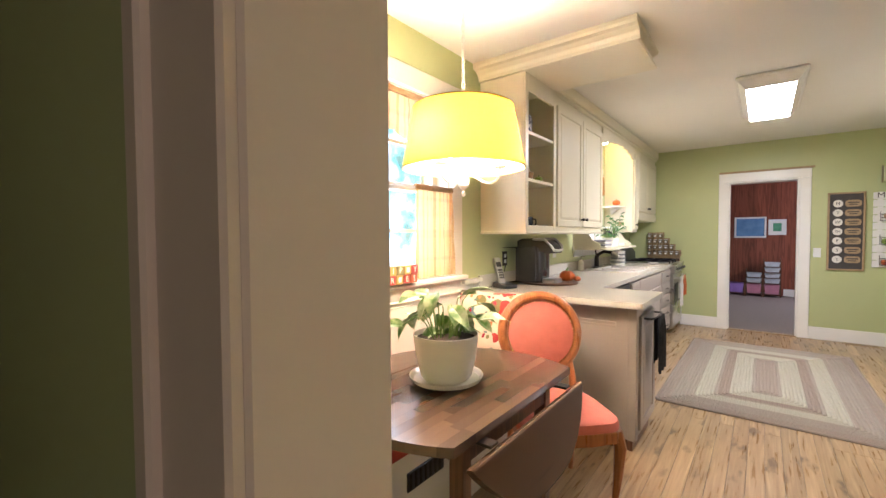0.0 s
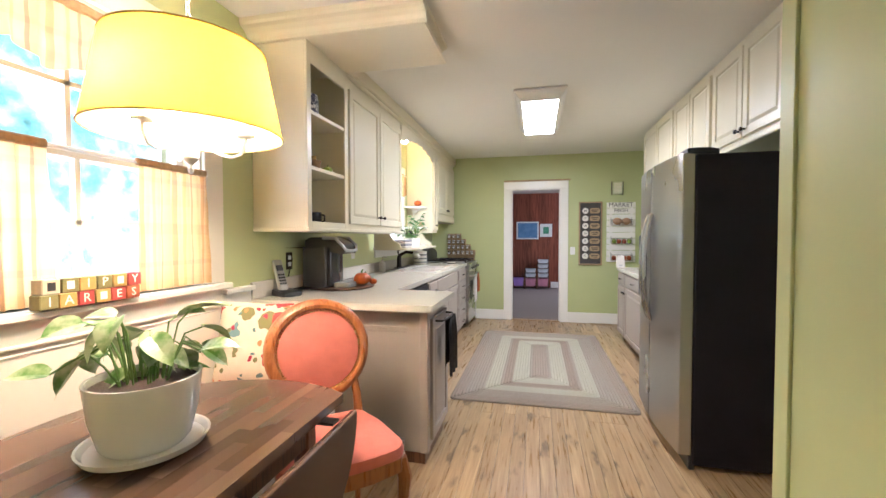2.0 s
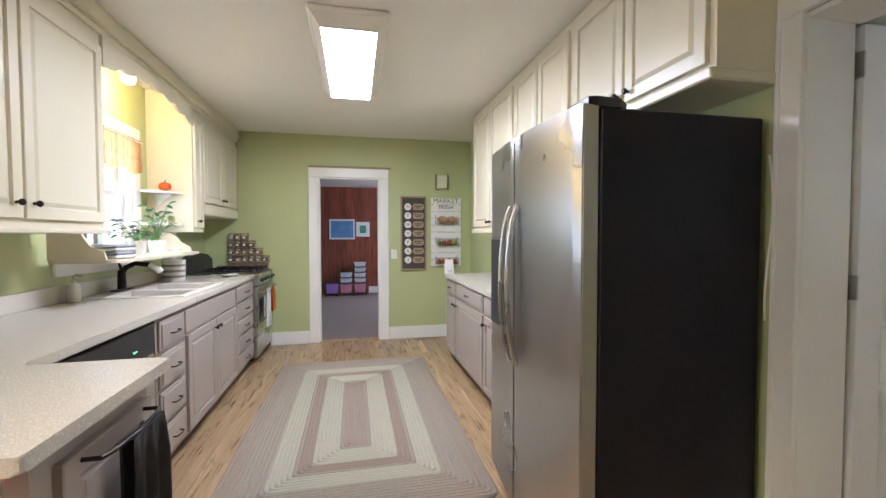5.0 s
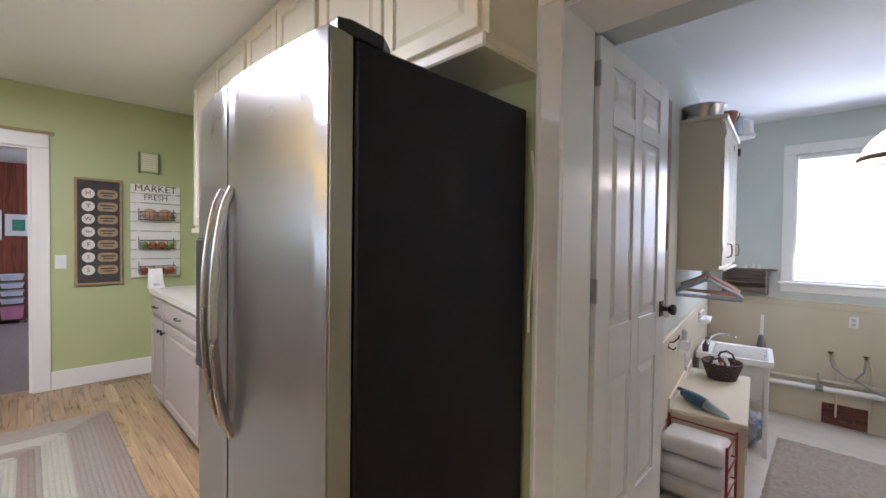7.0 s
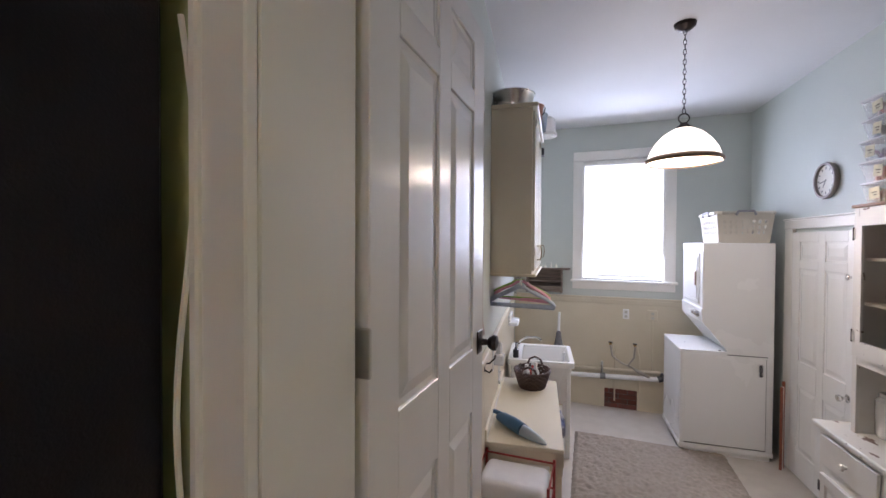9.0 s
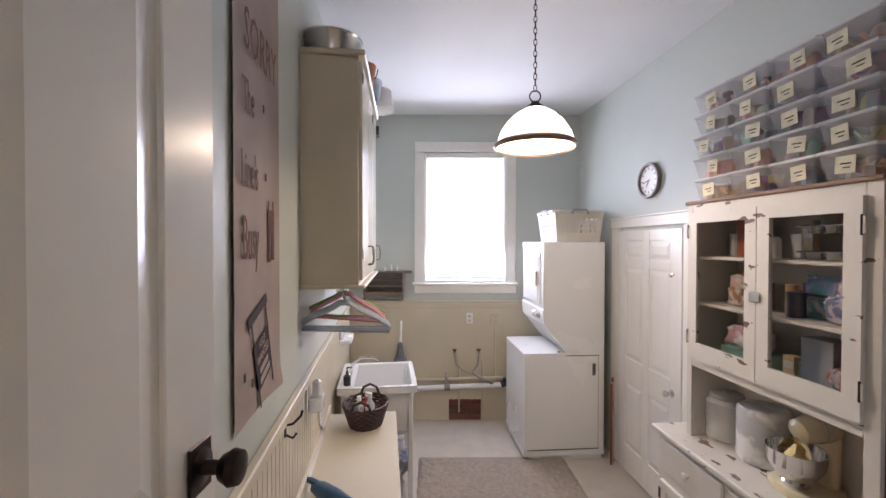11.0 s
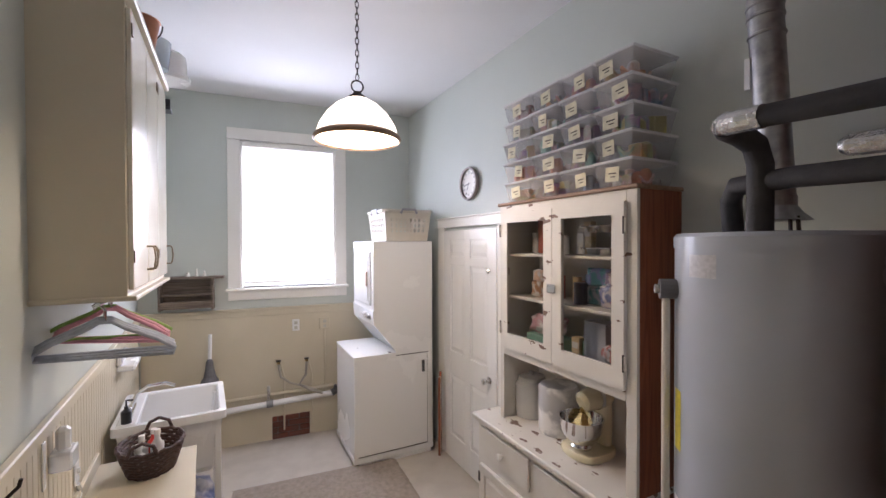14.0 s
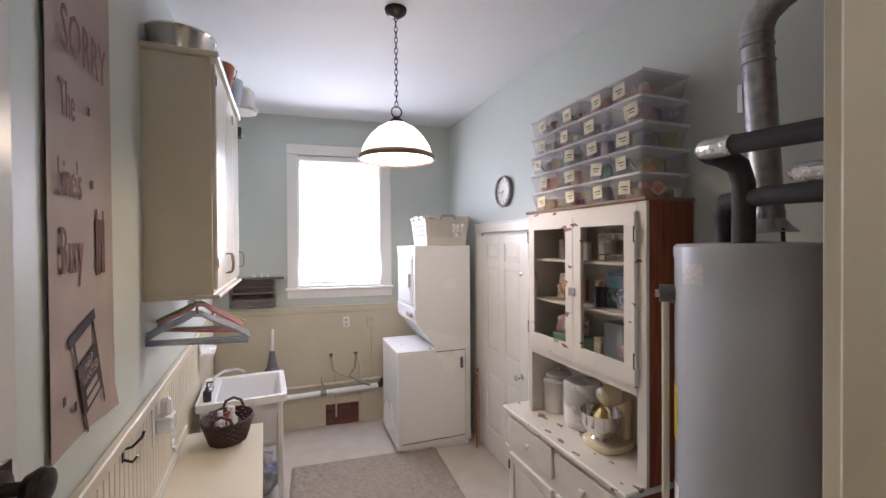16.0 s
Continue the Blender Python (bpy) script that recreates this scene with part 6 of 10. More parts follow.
# copper and pale pipes between washer and wall
for k, (dx, r, mt) in enumerate(((-0.06, 0.011, "hutchwood"), (-0.095, 0.011, "white"), (-0.125, 0.011, "hutchwood"))):
    p_ = thing("wall_pipe", (5.62 + dx, south_y(5.6) + 0.08, LF), "slim vertical pipe beside the washer", "pipe", "pipes beside the washer")
    part("pipe", tube([(5.62 + dx * 0.6, south_y(5.6) + 0.045 - dx * 0.4, LF), (5.62 + dx * 0.6, south_y(5.6) + 0.045 - dx * 0.4, 0.14 if k == 0 else 0.10)], r, 10), M[mt], p_, smooth=True)

# utility sink
us = thing("utility_sink", (5.35, 2.88, LF), "white plastic utility sink on legs", "sink", turn=math.degrees(NA))
um = basis((5.03, 2.565, 0), ND, (-ND[1], ND[0], 0))
RZ = 0.262
bm = bmesh.new()
W_, D_ = 0.64, 0.585


def rr(z, i, o=0.03):
    return [um @ Vector((x, y, z)) for x, y in rounded([(i, i), (W_ - i, i), (W_ - i, D_ - i), (i, D_ - i)], o)]


rings = [[bm.verts.new(p) for p in q] for q in (rr(RZ - 0.40, 0.085), rr(RZ - 0.36, 0.06), rr(RZ - 0.05, 0.02), rr(RZ - 0.05, 0.0), rr(RZ, 0.0), rr(RZ, 0.035), rr(RZ - 0.01, 0.042), rr(RZ - 0.33, 0.085), rr(RZ - 0.345, 0.11))]
for a, b in zip(rings, rings[1:]):
    for j in range(len(a)):
        bm.faces.new((a[j], a[(j + 1) % len(a)], b[(j + 1) % len(a)], b[j]))
bm.faces.new(rings[0])
bm.faces.new(rings[-1])
part("tub", bm, M["enamel"], us)
part("ledge", boxes((0.03, W_ - 0.03, D_ - 0.12, D_ - 0.02, RZ - 0.03, RZ + 0.004), bevel=0.006, m=um), M["enamel"], us)
for x in (0.03, W_ - 0.07):
    for y in (0.03, D_ - 0.07):
        part("leg", boxes((x, x + 0.04, y, y + 0.04, LF, RZ - 0.05), bevel=0.006, m=um), M["enamel"], us)
fc = part("faucet", boxes((0.12, 0.32, D_ - 0.09, D_ - 0.045, RZ + 0.004, RZ + 0.04), bevel=0.008, m=um), M["chrome"], us, "chrome faucet with a curved spout")
part("spout", tube([um @ Vector(p) for p in ((0.22, D_ - 0.07, RZ + 0.03), (0.22, D_ - 0.10, RZ + 0.12), (0.22, D_ - 0.16, RZ + 0.16), (0.22, D_ - 0.25, RZ + 0.165), (0.22, D_ - 0.30, RZ + 0.14))], 0.011, 10), M["chrome"], fc, smooth=True)
for x in (0.14, 0.30):
    part("tap_handle", knob(um @ Vector((x, D_ - 0.07, RZ + 0.04)), (0, 0, 1), 0.022), M["chrome"], fc, smooth=True)
sb = thing("soap_bottle", um @ Vector((0.08, D_ - 0.07, RZ + 0.005)), "dark pump soap bottle on the sink ledge", "bottle")
o_ = um @ Vector((0.06, D_ - 0.07, RZ + 0.005))
part("bottle", lathe([(0, 0), (0.026, 0.002), (0.027, 0.07), (0.01, 0.085), (0.01, 0.1), (0, 0.1)], 16, o_), M["blackplastic"], sb, smooth=True)
part("pump", tube([o_ + Vector((0, 0, 0.1)), o_ + Vector((0, 0, 0.135)), o_ + Vector((0, -0.035, 0.132))], 0.005, 6), M["bronze"], sb)
gm = thing("standing_brush", (6.33, 2.80, 0.09), "grey scrub tool with white handle standing behind the sink", "brush")
part("head", lathe([(0, 0), (0.075, 0.005), (0.07, 0.03), (0.05, 0.06), (0.035, 0.14), (0.028, 0.20), (0.015, 0.22), (0, 0.22)], 14, (6.36, 2.82, 0.05)), material("grey rubber", (0.16, 0.16, 0.17), 0.7, scale=40, bump=0.4), gm)
part("handle", tube([(6.36, 2.82, 0.24), (6.365, 2.815, 0.49)], 0.016, 10), M["enamel"], gm, smooth=True)
stand = part("stand", boxes((6.30, 6.42, 2.76, 2.88, LF, 0.05)), M["lcream"], gm)

# worktop bench with basket
tm = basis((3.665, 2.55, 0), ND, (-ND[1], ND[0], 0))
bt = thing("laundry_counter", (4.2, 2.85, LF), "cream painted plank counter against the beadboard", "counter", turn=math.degrees(NA))
TL_, TD_ = 1.21, 0.47
part("top", boxes((0, TL_, 0, TD_, 0.118, 0.143), bevel=0.004, m=tm), M["lcream"], bt)
for k in range(4):
    part("plank_joint", boxes((0.004, TL_ - 0.004, 0.09 + k * 0.1, 0.092 + k * 0.1, 0.1428, 0.1438), m=tm), M["lcab"], bt)
part("front_panel", boxes((0.02, 0.04, 0.0, TD_, 0.03, 0.118), m=tm), M["lcream"], bt)
part("side_panel", boxes((0.02, TL_ - 0.02, 0.005, 0.022, -0.02, 0.118), m=tm), M["lcream"], bt)
for x in (0.02, TL_ - 0.06):
    for y in (0.01, TD_ - 0.05):
        part("leg", boxes((x, x + 0.04, y, y + 0.04, LF, 0.118), bevel=0.003, m=tm), M["lcream"], bt)
part("back_rail", boxes((0, TL_, TD_ - 0.03, TD_ - 0.005, 0.143, 0.21), bevel=0.004, m=tm), M["lcream"], bt)

wb = thing("wicker_basket", (4.62, 2.87, 0.144), "dark brown oval wicker basket of cleaning bottles", "basket", turn=math.degrees(NA))
M["wicker"] = material("dark brown wicker", (0.075, 0.032, 0.02), 0.55, second=(0.03, 0.014, 0.01), scale=60, amount=0.8, bump=0.6, fine=70)
bcx, bcy = 4.66, 2.88
for k in range(9):
    z = 0.15 + k * 0.0165
    rx, ry = 0.115 + 0.05 * (k / 8), 0.10 + 0.042 * (k / 8)
    pts = [(bcx + rx * math.cos(a * math.pi / 20), bcy + ry * math.sin(a * math.pi / 20), z + 0.004 * math.sin(a * 2.4 + k * math.pi)) for a in range(40)]
    part("wicker_band", tube(pts, 0.0095, 6, closed=True), M["wicker"], wb)
part("base", lathe([(0, 0.0), (1, 0.0), (1, 0.01), (0, 0.01)], 28, m=Matrix.Translation((bcx, bcy, 0.145)) @ Matrix.Diagonal((0.115, 0.10, 1, 1))), M["wicker"], wb)
for s in (-1, 1):
    part("handle", tube([(bcx + s * (0.165 + 0.0), bcy + dy, z) for dy, z in ((-0.06, 0.285), (-0.045, 0.325), (0, 0.345), (0.045, 0.325), (0.06, 0.285))], 0.009, 6), M["wicker"], wb)
for dx, dy, c, h in ((-0.02, -0.03, (0.75, 0.75, 0.75), 0.17), (0.05, 0.0, (0.6, 0.05, 0.04), 0.15), (-0.06, 0.04, (0.7, 0.7, 0.68), 0.12), (0.03, 0.05, (0.7, 0.68, 0.66), 0.13)):
    bo = thing("cleaning_bottle", (bcx + dx, bcy + dy, 0.156), "plastic cleaning bottle in the wicker basket", "bottle", "cleaning bottles")
    part("bottle", lathe([(0, 0), (0.03, 0.003), (0.031, h * 0.7), (0.014, h * 0.85), (0.013, h), (0, h)], 16, (bcx + dx, bcy + dy, 0.156)), material("bottle plastic", c, 0.35, scale=20), bo, smooth=True)
    part("cap", lathe([(0, 0), (0.016, 0), (0.015, 0.025), (0, 0.026)], 12, (bcx + dx, bcy + dy, 0.156 + h)), M["enamel"], bo)

hv = thing("handheld_vacuum", (3.78, 2.84, 0.144), "blue handheld vacuum lying on the counter", "vacuum")
M["bluep"] = material("blue plastic", (0.03, 0.10, 0.2), 0.3, scale=8)
part("body", tube([(3.90, 2.985, 0.178), (3.875, 2.945, 0.185), (3.80, 2.86, 0.186), (3.75, 2.80, 0.182)], [0.022, 0.036, 0.042, 0.04], 14), M["bluep"], hv, smooth=True)
part("nozzle", tube([(3.75, 2.80, 0.182), (3.72, 2.74, 0.172), (3.69, 2.675, 0.158), (3.682, 2.65, 0.151)], [0.039, 0.032, 0.016, 0.006], 14, flat=0.9), see_through("smoked plastic", (0.45, 0.52, 0.58), 0.08, 0.35), hv, smooth=True)
part("filter", tube([(3.755, 2.805, 0.182), (3.725, 2.75, 0.174)], [0.03, 0.018], 12), M["blackplastic"], hv, "dark filter inside the nozzle", smooth=True)
part("handle", tube([(3.95, 3.045, 0.188), (3.93, 3.01, 0.196), (3.89, 2.965, 0.20), (3.85, 2.92, 0.195)], [0.012, 0.015, 0.016, 0.014], 8), M["bluep"], hv, smooth=True)

# stacked white bundles in a red rack under the near end of the counter
M["bundle"] = material("white folded cotton", (0.78, 0.77, 0.78), 0.85, second=(0.72, 0.71, 0.73), scale=9, bump=0.3, fine=200)
rk = thing("red_rack", (3.5, 2.78, LF), "red wire rack holding white bundles", "rack")
M["redpaint"] = material("red enamel", (0.35, 0.03, 0.025), 0.4, scale=15)
for z in (-0.33, -0.20, -0.06, 0.08):
    part("wire", tube([(3.33, 2.60, z), (3.62, 2.60, z), (3.62, 2.99, z), (3.40, 2.99, z)], 0.006, 6), M["redpaint"], rk)
for x, y in ((3.33, 2.60), (3.62, 2.60), (3.62, 2.99), (3.40, 2.99)):
    part("post", tube([(x, y, LF), (x, y, 0.10)], 0.008, 6), M["redpaint"], rk)
for k, z in enumerate((LF + 0.0, -0.455, -0.32, -0.19, -0.055)):
    sbn = thing("folded_bundle", (3.47, 2.79, z), "white folded bundle stacked in the rack", "linen", "white bundles")
    bm = bmesh.new()
    box(bm, 3.34 - (0.015 if k % 2 else 0), 3.61, 2.612, 2.978, z, z + 0.122, 0.045, seg=4)
    part("fold", bm, M["bundle"], sbn, smooth=True)
cl_ = thing("blue_cloth", (2.66, 2.86, 0.0), "dark blue cloth hanging beside the door", "cloth")
part("cloth", tube([(2.95, 2.90, 0.08), (2.96, 2.89, -0.02), (2.97, 2.88, -0.12), (2.96, 2.885, -0.2)], [0.02, 0.035, 0.04, 0.015], 8), material("navy cloth", (0.02, 0.035, 0.10), 0.9, scale=20, bump=0.4), cl_)

# bag of rags below the sink
rb = thing("rag_bag", (5.3, 2.82, LF), "grey and blue cloth bag slumped below the sink", "bag")
bm = bmesh.new()
bmesh.ops.create_icosphere(bm, subdivisions=4, radius=1.0)
for v in bm.verts:
    p = v.co.copy()
    d = 1 + 0.22 * noise.noise(p * 1.9) + 0.10 * noise.noise(p * 5.0)
    v.co = Vector((5.32 + p.x * 0.17 * d, 2.80 + p.y * 0.15 * d, LF + 0.16 + p.z * 0.16 * (d if p.z > 0 else 0.95)))
part("cloth", bm, material("blue-grey rag cloth", (0.10, 0.12, 0.22), 0.9, second=(0.45, 0.43, 0.42), scale=9, amount=0.4, bump=0.6, fine=120), rb, smooth=True)

# wall cabinet with things on top
lc = thing("laundry_wall_cabinet", (4.45, 2.95, 1.11), "pale khaki wall cabinet with bright doors and aged brass handles", "cabinet", turn=math.degrees(NA))
lm = basis((3.95, 2.785, 0), (math.cos(0.09), math.sin(0.09), 0), (-math.sin(0.09), math.cos(0.09), 0))
CL_ = 1.0
part("body", boxes((0, CL_, 0.0, 0.285, 1.115, 2.20), bevel=0.003, m=lm), M["lcab"], lc)
part("bottom_trim", boxes((-0.012, CL_ + 0.01, -0.03, 0.285, 1.10, 1.118), bevel=0.004, m=lm), M["lcab"], lc)
part("top_trim", boxes((-0.015, CL_ + 0.012, -0.035, 0.285, 2.20, 2.228), bevel=0.005, m=lm), M["lcab"], lc)
M["agedbrass"] = material("aged brass", (0.24, 0.19, 0.12), 0.4, 0.8, scale=20, bump=0.02)
M["lcabdoor"] = material("glossy pale cabinet door paint", (0.72, 0.68, 0.56), 0.16, second=(0.7, 0.66, 0.54), scale=4, bump=0.03)
for k in range(3):
    a = 0.01 + k * 0.33
    dr = part("door", boxes((a, a + 0.322, -0.018, -0.001, 1.14, 2.18), bevel=0.003, m=lm), M["lcabdoor"], lc)
    hxk = a + (0.29 if k != 1 else 0.03)
    part("handle", bar_pull(lm @ Vector((hxk, -0.018, 1.20)), lm @ Vector((hxk, -0.018, 1.30)), lm.to_3x3() @ Vector((0, -1, 0)), 0.004, 0.028), M["agedbrass"], dr, "aged brass bar handle")
    for z in (1.24, 2.08):
        part("hinge", boxes((a + (0.0 if k != 1 else 0.3), a + (0.02 if k != 1 else 0.32), -0.0225, -0.018, z, z + 0.045), m=lm), M["agedbrass"], dr)


def on_cab(x, y, z=2.229):
    return lm @ Vector((x, y, z))


tbk = thing("metal_tub", on_cab(0.16, 0.15), "galvanised metal tub on top of the cabinet", "tub")
part("tub", lathe([(0, 0), (0.125, 0.002), (0.148, 0.10), (0.152, 0.105), (0.145, 0.105), (0.12, 0.01), (0, 0.01)], 32, on_cab(0.17, 0.15)), M["steel"], tbk, smooth=True)
c0 = on_cab(0.17, 0.15)
part("bail", tube([c0 + Vector((0.15 * math.cos(a), 0.15 * math.sin(a), 0.112)) for a in [k * math.pi / 16 for k in range(32)]], 0.006, 6, closed=True), M["chrome"], tbk)
cb = thing("copper_bucket", on_cab(0.47, 0.08), "small copper bucket with a wire bail", "bucket")
part("bucket", lathe([(0, 0), (0.06, 0.002), (0.082, 0.13), (0.086, 0.132), (0.078, 0.13), (0.056, 0.01), (0, 0.01)], 24, on_cab(0.50, 0.03)), material("copper", (0.45, 0.2, 0.12), 0.35, 0.9, scale=12), cb, smooth=True)
part("bail", tube([on_cab(0.50, 0.03) + Vector((0.02, -0.09 * math.cos(a), 0.125 - 0.09 * math.sin(a))) for a in [k * math.pi / 12 for k in range(13)]], 0.003, 6), M["bronze"], cb)
tub2 = thing("plastic_tub", on_cab(0.74, 0.01), "clear blue plastic tub on top of the cabinet", "tub")
part("tub", lathe([(0, 0), (0.07, 0), (0.085, 0.14), (0.08, 0.14), (0.066, 0.005), (0, 0.005)], 20, on_cab(0.74, 0.01)), see_through("pale blue plastic", (0.6, 0.7, 0.8), 0.2, 0.4), tub2, smooth=True)
wbw = thing("white_canister", on_cab(0.91, -0.045), "white plastic canister overhanging the cabinet's edge", "canister")
part("canister", lathe([(0, 0), (0.10, 0), (0.105, 0.02), (0.09, 0.05), (0.085, 0.14), (0.06, 0.16), (0, 0.165)], 24, on_cab(0.91, -0.045)), M["enamel"], wbw, smooth=True)
tr_ = thing("black_tray", on_cab(0.95, 0.0, 2.12), "small black tray hanging at the cabinet's end", "tray")
part("tray", boxes((1.012, 1.12, -0.04, 0.12, 2.10, 2.118), (1.012, 1.02, -0.04, 0.12, 2.118, 2.16), bevel=0.003, m=lm), M["blackplastic"], tr_)

# hangers under the cabinet
def hanger(name, o, col, label, tilt):
    hg = thing(name, o, label, "hanger", "clothes hangers")
    m = Matrix.Translation(o) @ Euler((0, 0, tilt)).to_matrix().to_4x4()
    pts = [(0, 0.21, 0.0), (0, 0.215, 0.02), (0, 0.16, 0.055), (0, 0.06, 0.10), (0, 0.02, 0.125), (0, -0.02, 0.125), (0, -0.06, 0.10), (0, -0.16, 0.055), (0, -0.215, 0.02), (0, -0.21, 0.0)]
    part("body", tube([m @ Vector(p) for p in pts], 0.0075, 8, closed=True), material("velvet hanger", col, 0.8, scale=30, bump=0.3), hg, smooth=True)
    part("hook", tube([m @ Vector(p) for p in ((0, 0, 0.125), (0, 0, 0.165), (0, 0.02, 0.185), (0, 0.035, 0.17))], 0.003, 6), M["chrome"], hg, "chrome hook")


for k, (c, dx, tl) in enumerate((((0.50, 0.54, 0.60), 0.0, -0.1), ((0.52, 0.56, 0.62), 0.025, -0.04), ((0.50, 0.54, 0.60), 0.05, 0.02), ((0.78, 0.38, 0.45), 0.16, -0.35), ((0.78, 0.40, 0.47), 0.20, -0.3), ((0.3, 0.5, 0.12), 0.2, -0.1), ((0.6, 0.25, 0.3), 0.24, -0.3))):
    hanger("clothes_hanger", Vector((3.93 + dx, 2.845 + 0.01 * k, 0.905 + 0.004 * (k % 3) + (0.025 if k > 2 else 0))), c, "slim velvet clothes hanger below the cabinet", tl)
hr = thing("hanger_rod", (4.2, 2.86, 1.08), "thin chrome rod below the cabinet", "rod")
part("rod", tube([(3.91, 2.86, 1.095), (4.6, 2.94, 1.095)], 0.007, 8), M["chrome"], hr)

# poster
po = thing("canvas_poster", (3.3, 2.95, 0.80), "pale canvas laundry poster with brown lettering", "poster")
pm = on_north(3.055, 0, 0.004)
PW, PZ0, PZ1 = 0.455, 0.81, 2.25
M["canvas"] = material("aged canvas", (0.42, 0.34, 0.295), 0.85, second=(0.36, 0.29, 0.25), scale=5, bump=0.2, fine=300)
part("sheet", grid_sheet(12, 20, lambda u, v: pm @ Vector((u * PW, 0.006 + 0.006 * math.sin(v * 5) * math.sin(u * 3.1) + 0.02 * max(0, 0.06 - v) * 10 * u, PZ0 + v * (PZ1 - PZ0) + 0.01 * math.sin(u * 4) * (1 - v)))), M["canvas"], po, smooth=True)
M["ink"] = material("brown ink", (0.20, 0.095, 0.065), 0.8, scale=30)
M["ink2"] = material("dark ink", (0.035, 0.02, 0.02), 0.8, scale=30)
pud = Vector(ND)


def ink_at(u, z):
    p = pm @ Vector((u, 0.014, z))
    return Matrix(((ND[0], 0, NN[0], p.x), (ND[1], 0, NN[1], p.y), (0, 1, 0, p.z), (0, 0, 0, 1)))


for txt, u, z, h, w in (("SORRY", 0.225, 1.905, 0.17, 0.62), ("The", 0.098, 1.72, 0.135, 0.45), ("Line's", 0.108, 1.515, 0.14, 0.48), ("Busy", 0.115, 1.325, 0.175, 0.43)):
    part("lettering", text_mesh(txt, h, ink_at(u, z) @ Matrix.Diagonal((w, 1, 1, 1))), M["ink"], po)
for u, z in ((0.235, 1.735), (0.255, 1.525), (0.115, 0.915), (0.05, 0.95)):
    part("drawing", boxes((u - 0.008, u + 0.008, 0.0145, 0.0155, z - 0.012, z + 0.012), m=pm), M["ink2"], po, "small dark ink mark")
part("drawing", boxes((0.277, 0.35, 0.0145, 0.0155, 1.35, 1.425), (0.277, 0.307, 0.0145, 0.0155, 1.255, 1.35), (0.318, 0.35, 0.0145, 0.0155, 1.26, 1.35), (0.283, 0.293, 0.0145, 0.0155, 1.425, 1.455), (0.334, 0.344, 0.0145, 0.0155, 1.425, 1.455), m=pm), M["brick"], po, "brown drawing of overalls on a line")
sg = pm @ Matrix.Translation((0.216, 0, 0.983)) @ Matrix.Rotation(radians(-18), 4, "Y")
part("drawing", boxes((-0.095, 0.09, 0.0145, 0.0155, 0.125, 0.155), (-0.075, -0.065, 0.0145, 0.0155, -0.155, 0.125), (0.065, 0.075, 0.0145, 0.0155, -0.155, 0.125), (-0.065, 0.065, 0.0145, 0.0152, -0.10, 0.055), m=sg), M["ink2"], po, "dark drawing of a standing sign board")
part("writing", boxes((-0.045, 0.04, 0.0155, 0.016, -0.055, -0.035), (-0.05, 0.05, 0.0155, 0.016, -0.088, -0.066), m=sg), M["canvas"], po, "pale unreadable chalk writing")
for k, txt in enumerate(("HELP", "WANTED")):
    q_ = sg @ Vector((0, 0.0158, 0.032 - 0.038 * k))
    part("lettering", text_mesh(txt, 0.04, Matrix.Translation(q_) @ (ink_at(0, 0).to_3x3().to_4x4()) @ Matrix.Rotation(radians(18), 4, "Z") @ Matrix.Diagonal((0.7, 1, 1, 1))), M["canvas"], po, "pale chalk lettering")

# wall hook, dispensers, plates on the beadboard
hk = thing("coat_hook", on_north(3.57, 0.60) @ Vector((0, 0, 0)), "dark bronze double coat hook", "hook")
hm = on_north(3.57, 0.60, 0.012)
part("plate", boxes((-0.012, 0.012, 0, 0.004, -0.03, 0.03), bevel=0.003, m=hm), M["bronze"], hk)
part("hook", tube([hm @ Vector(p) for p in ((0, 0, -0.02), (0, 0.03, -0.035), (0, 0.045, -0.015))], 0.005, 8), M["bronze"], hk)
part("hook", tube([hm @ Vector(p) for p in ((0, 0, 0.015), (0, 0.03, 0.02), (0, 0.06, 0.05), (0, 0.065, 0.07))], 0.005, 8), M["bronze"], hk)
M["clear"] = see_through("clear plastic", (0.92, 0.95, 0.96), 0.1, 0.6)
sd = thing("wall_dispenser", on_north(4.08, 0.52) @ Vector((0, 0, 0)), "clear plastic wall holder with a white bottle", "dispenser")
part("holder", boxes((-0.05, 0.05, 0, 0.07, -0.05, 0.02), bevel=0.006, m=on_north(4.08, 0.52, 0.013)), M["clear"], sd)
part("bottle", boxes((-0.025, 0.02, 0.012, 0.055, -0.02, 0.10), bevel=0.012, m=on_north(4.09, 0.52, 0.013)), M["enamel"], sd)
part("switch_plate", boxes((-0.09, -0.06, 0, 0.006, -0.08, 0.09), bevel=0.002, m=on_north(4.06, 0.52, 0.013)), M["enamel"], sd)
for x, z in ((4.40, 0.31),):
    sw = thing("light_switch", on_north(x, z) @ Vector((0, 0, 0)), "white switch plate on the beadboard", "switch")
    part("plate", boxes((-0.035, 0.035, 0, 0.006, -0.06, 0.06), bevel=0.003, m=on_north(x, z, 0.013)), M["enamel"], sw)
    part("toggle", boxes((-0.006, 0.006, 0.006, 0.016, -0.012, 0.012), m=on_north(x, z, 0.013)), M["enamel"], sw)
cdn = thing("conduit", on_north(4.45, 0.2) @ Vector((0, 0, 0)), "white cord channel along the beadboard", "conduit")
part("channel", tube([on_north(4.40, 0.25, 0.02) @ Vector((0, 0, 0)), on_north(4.44, 0.19, 0.02) @ Vector((0, 0, 0)), on_north(4.36, 0.17, 0.02) @ Vector((0, 0, 0)), on_north(3.9, 0.165, 0.02) @ Vector((0, 0, 0))], 0.009, 8), M["enamel"], cdn)
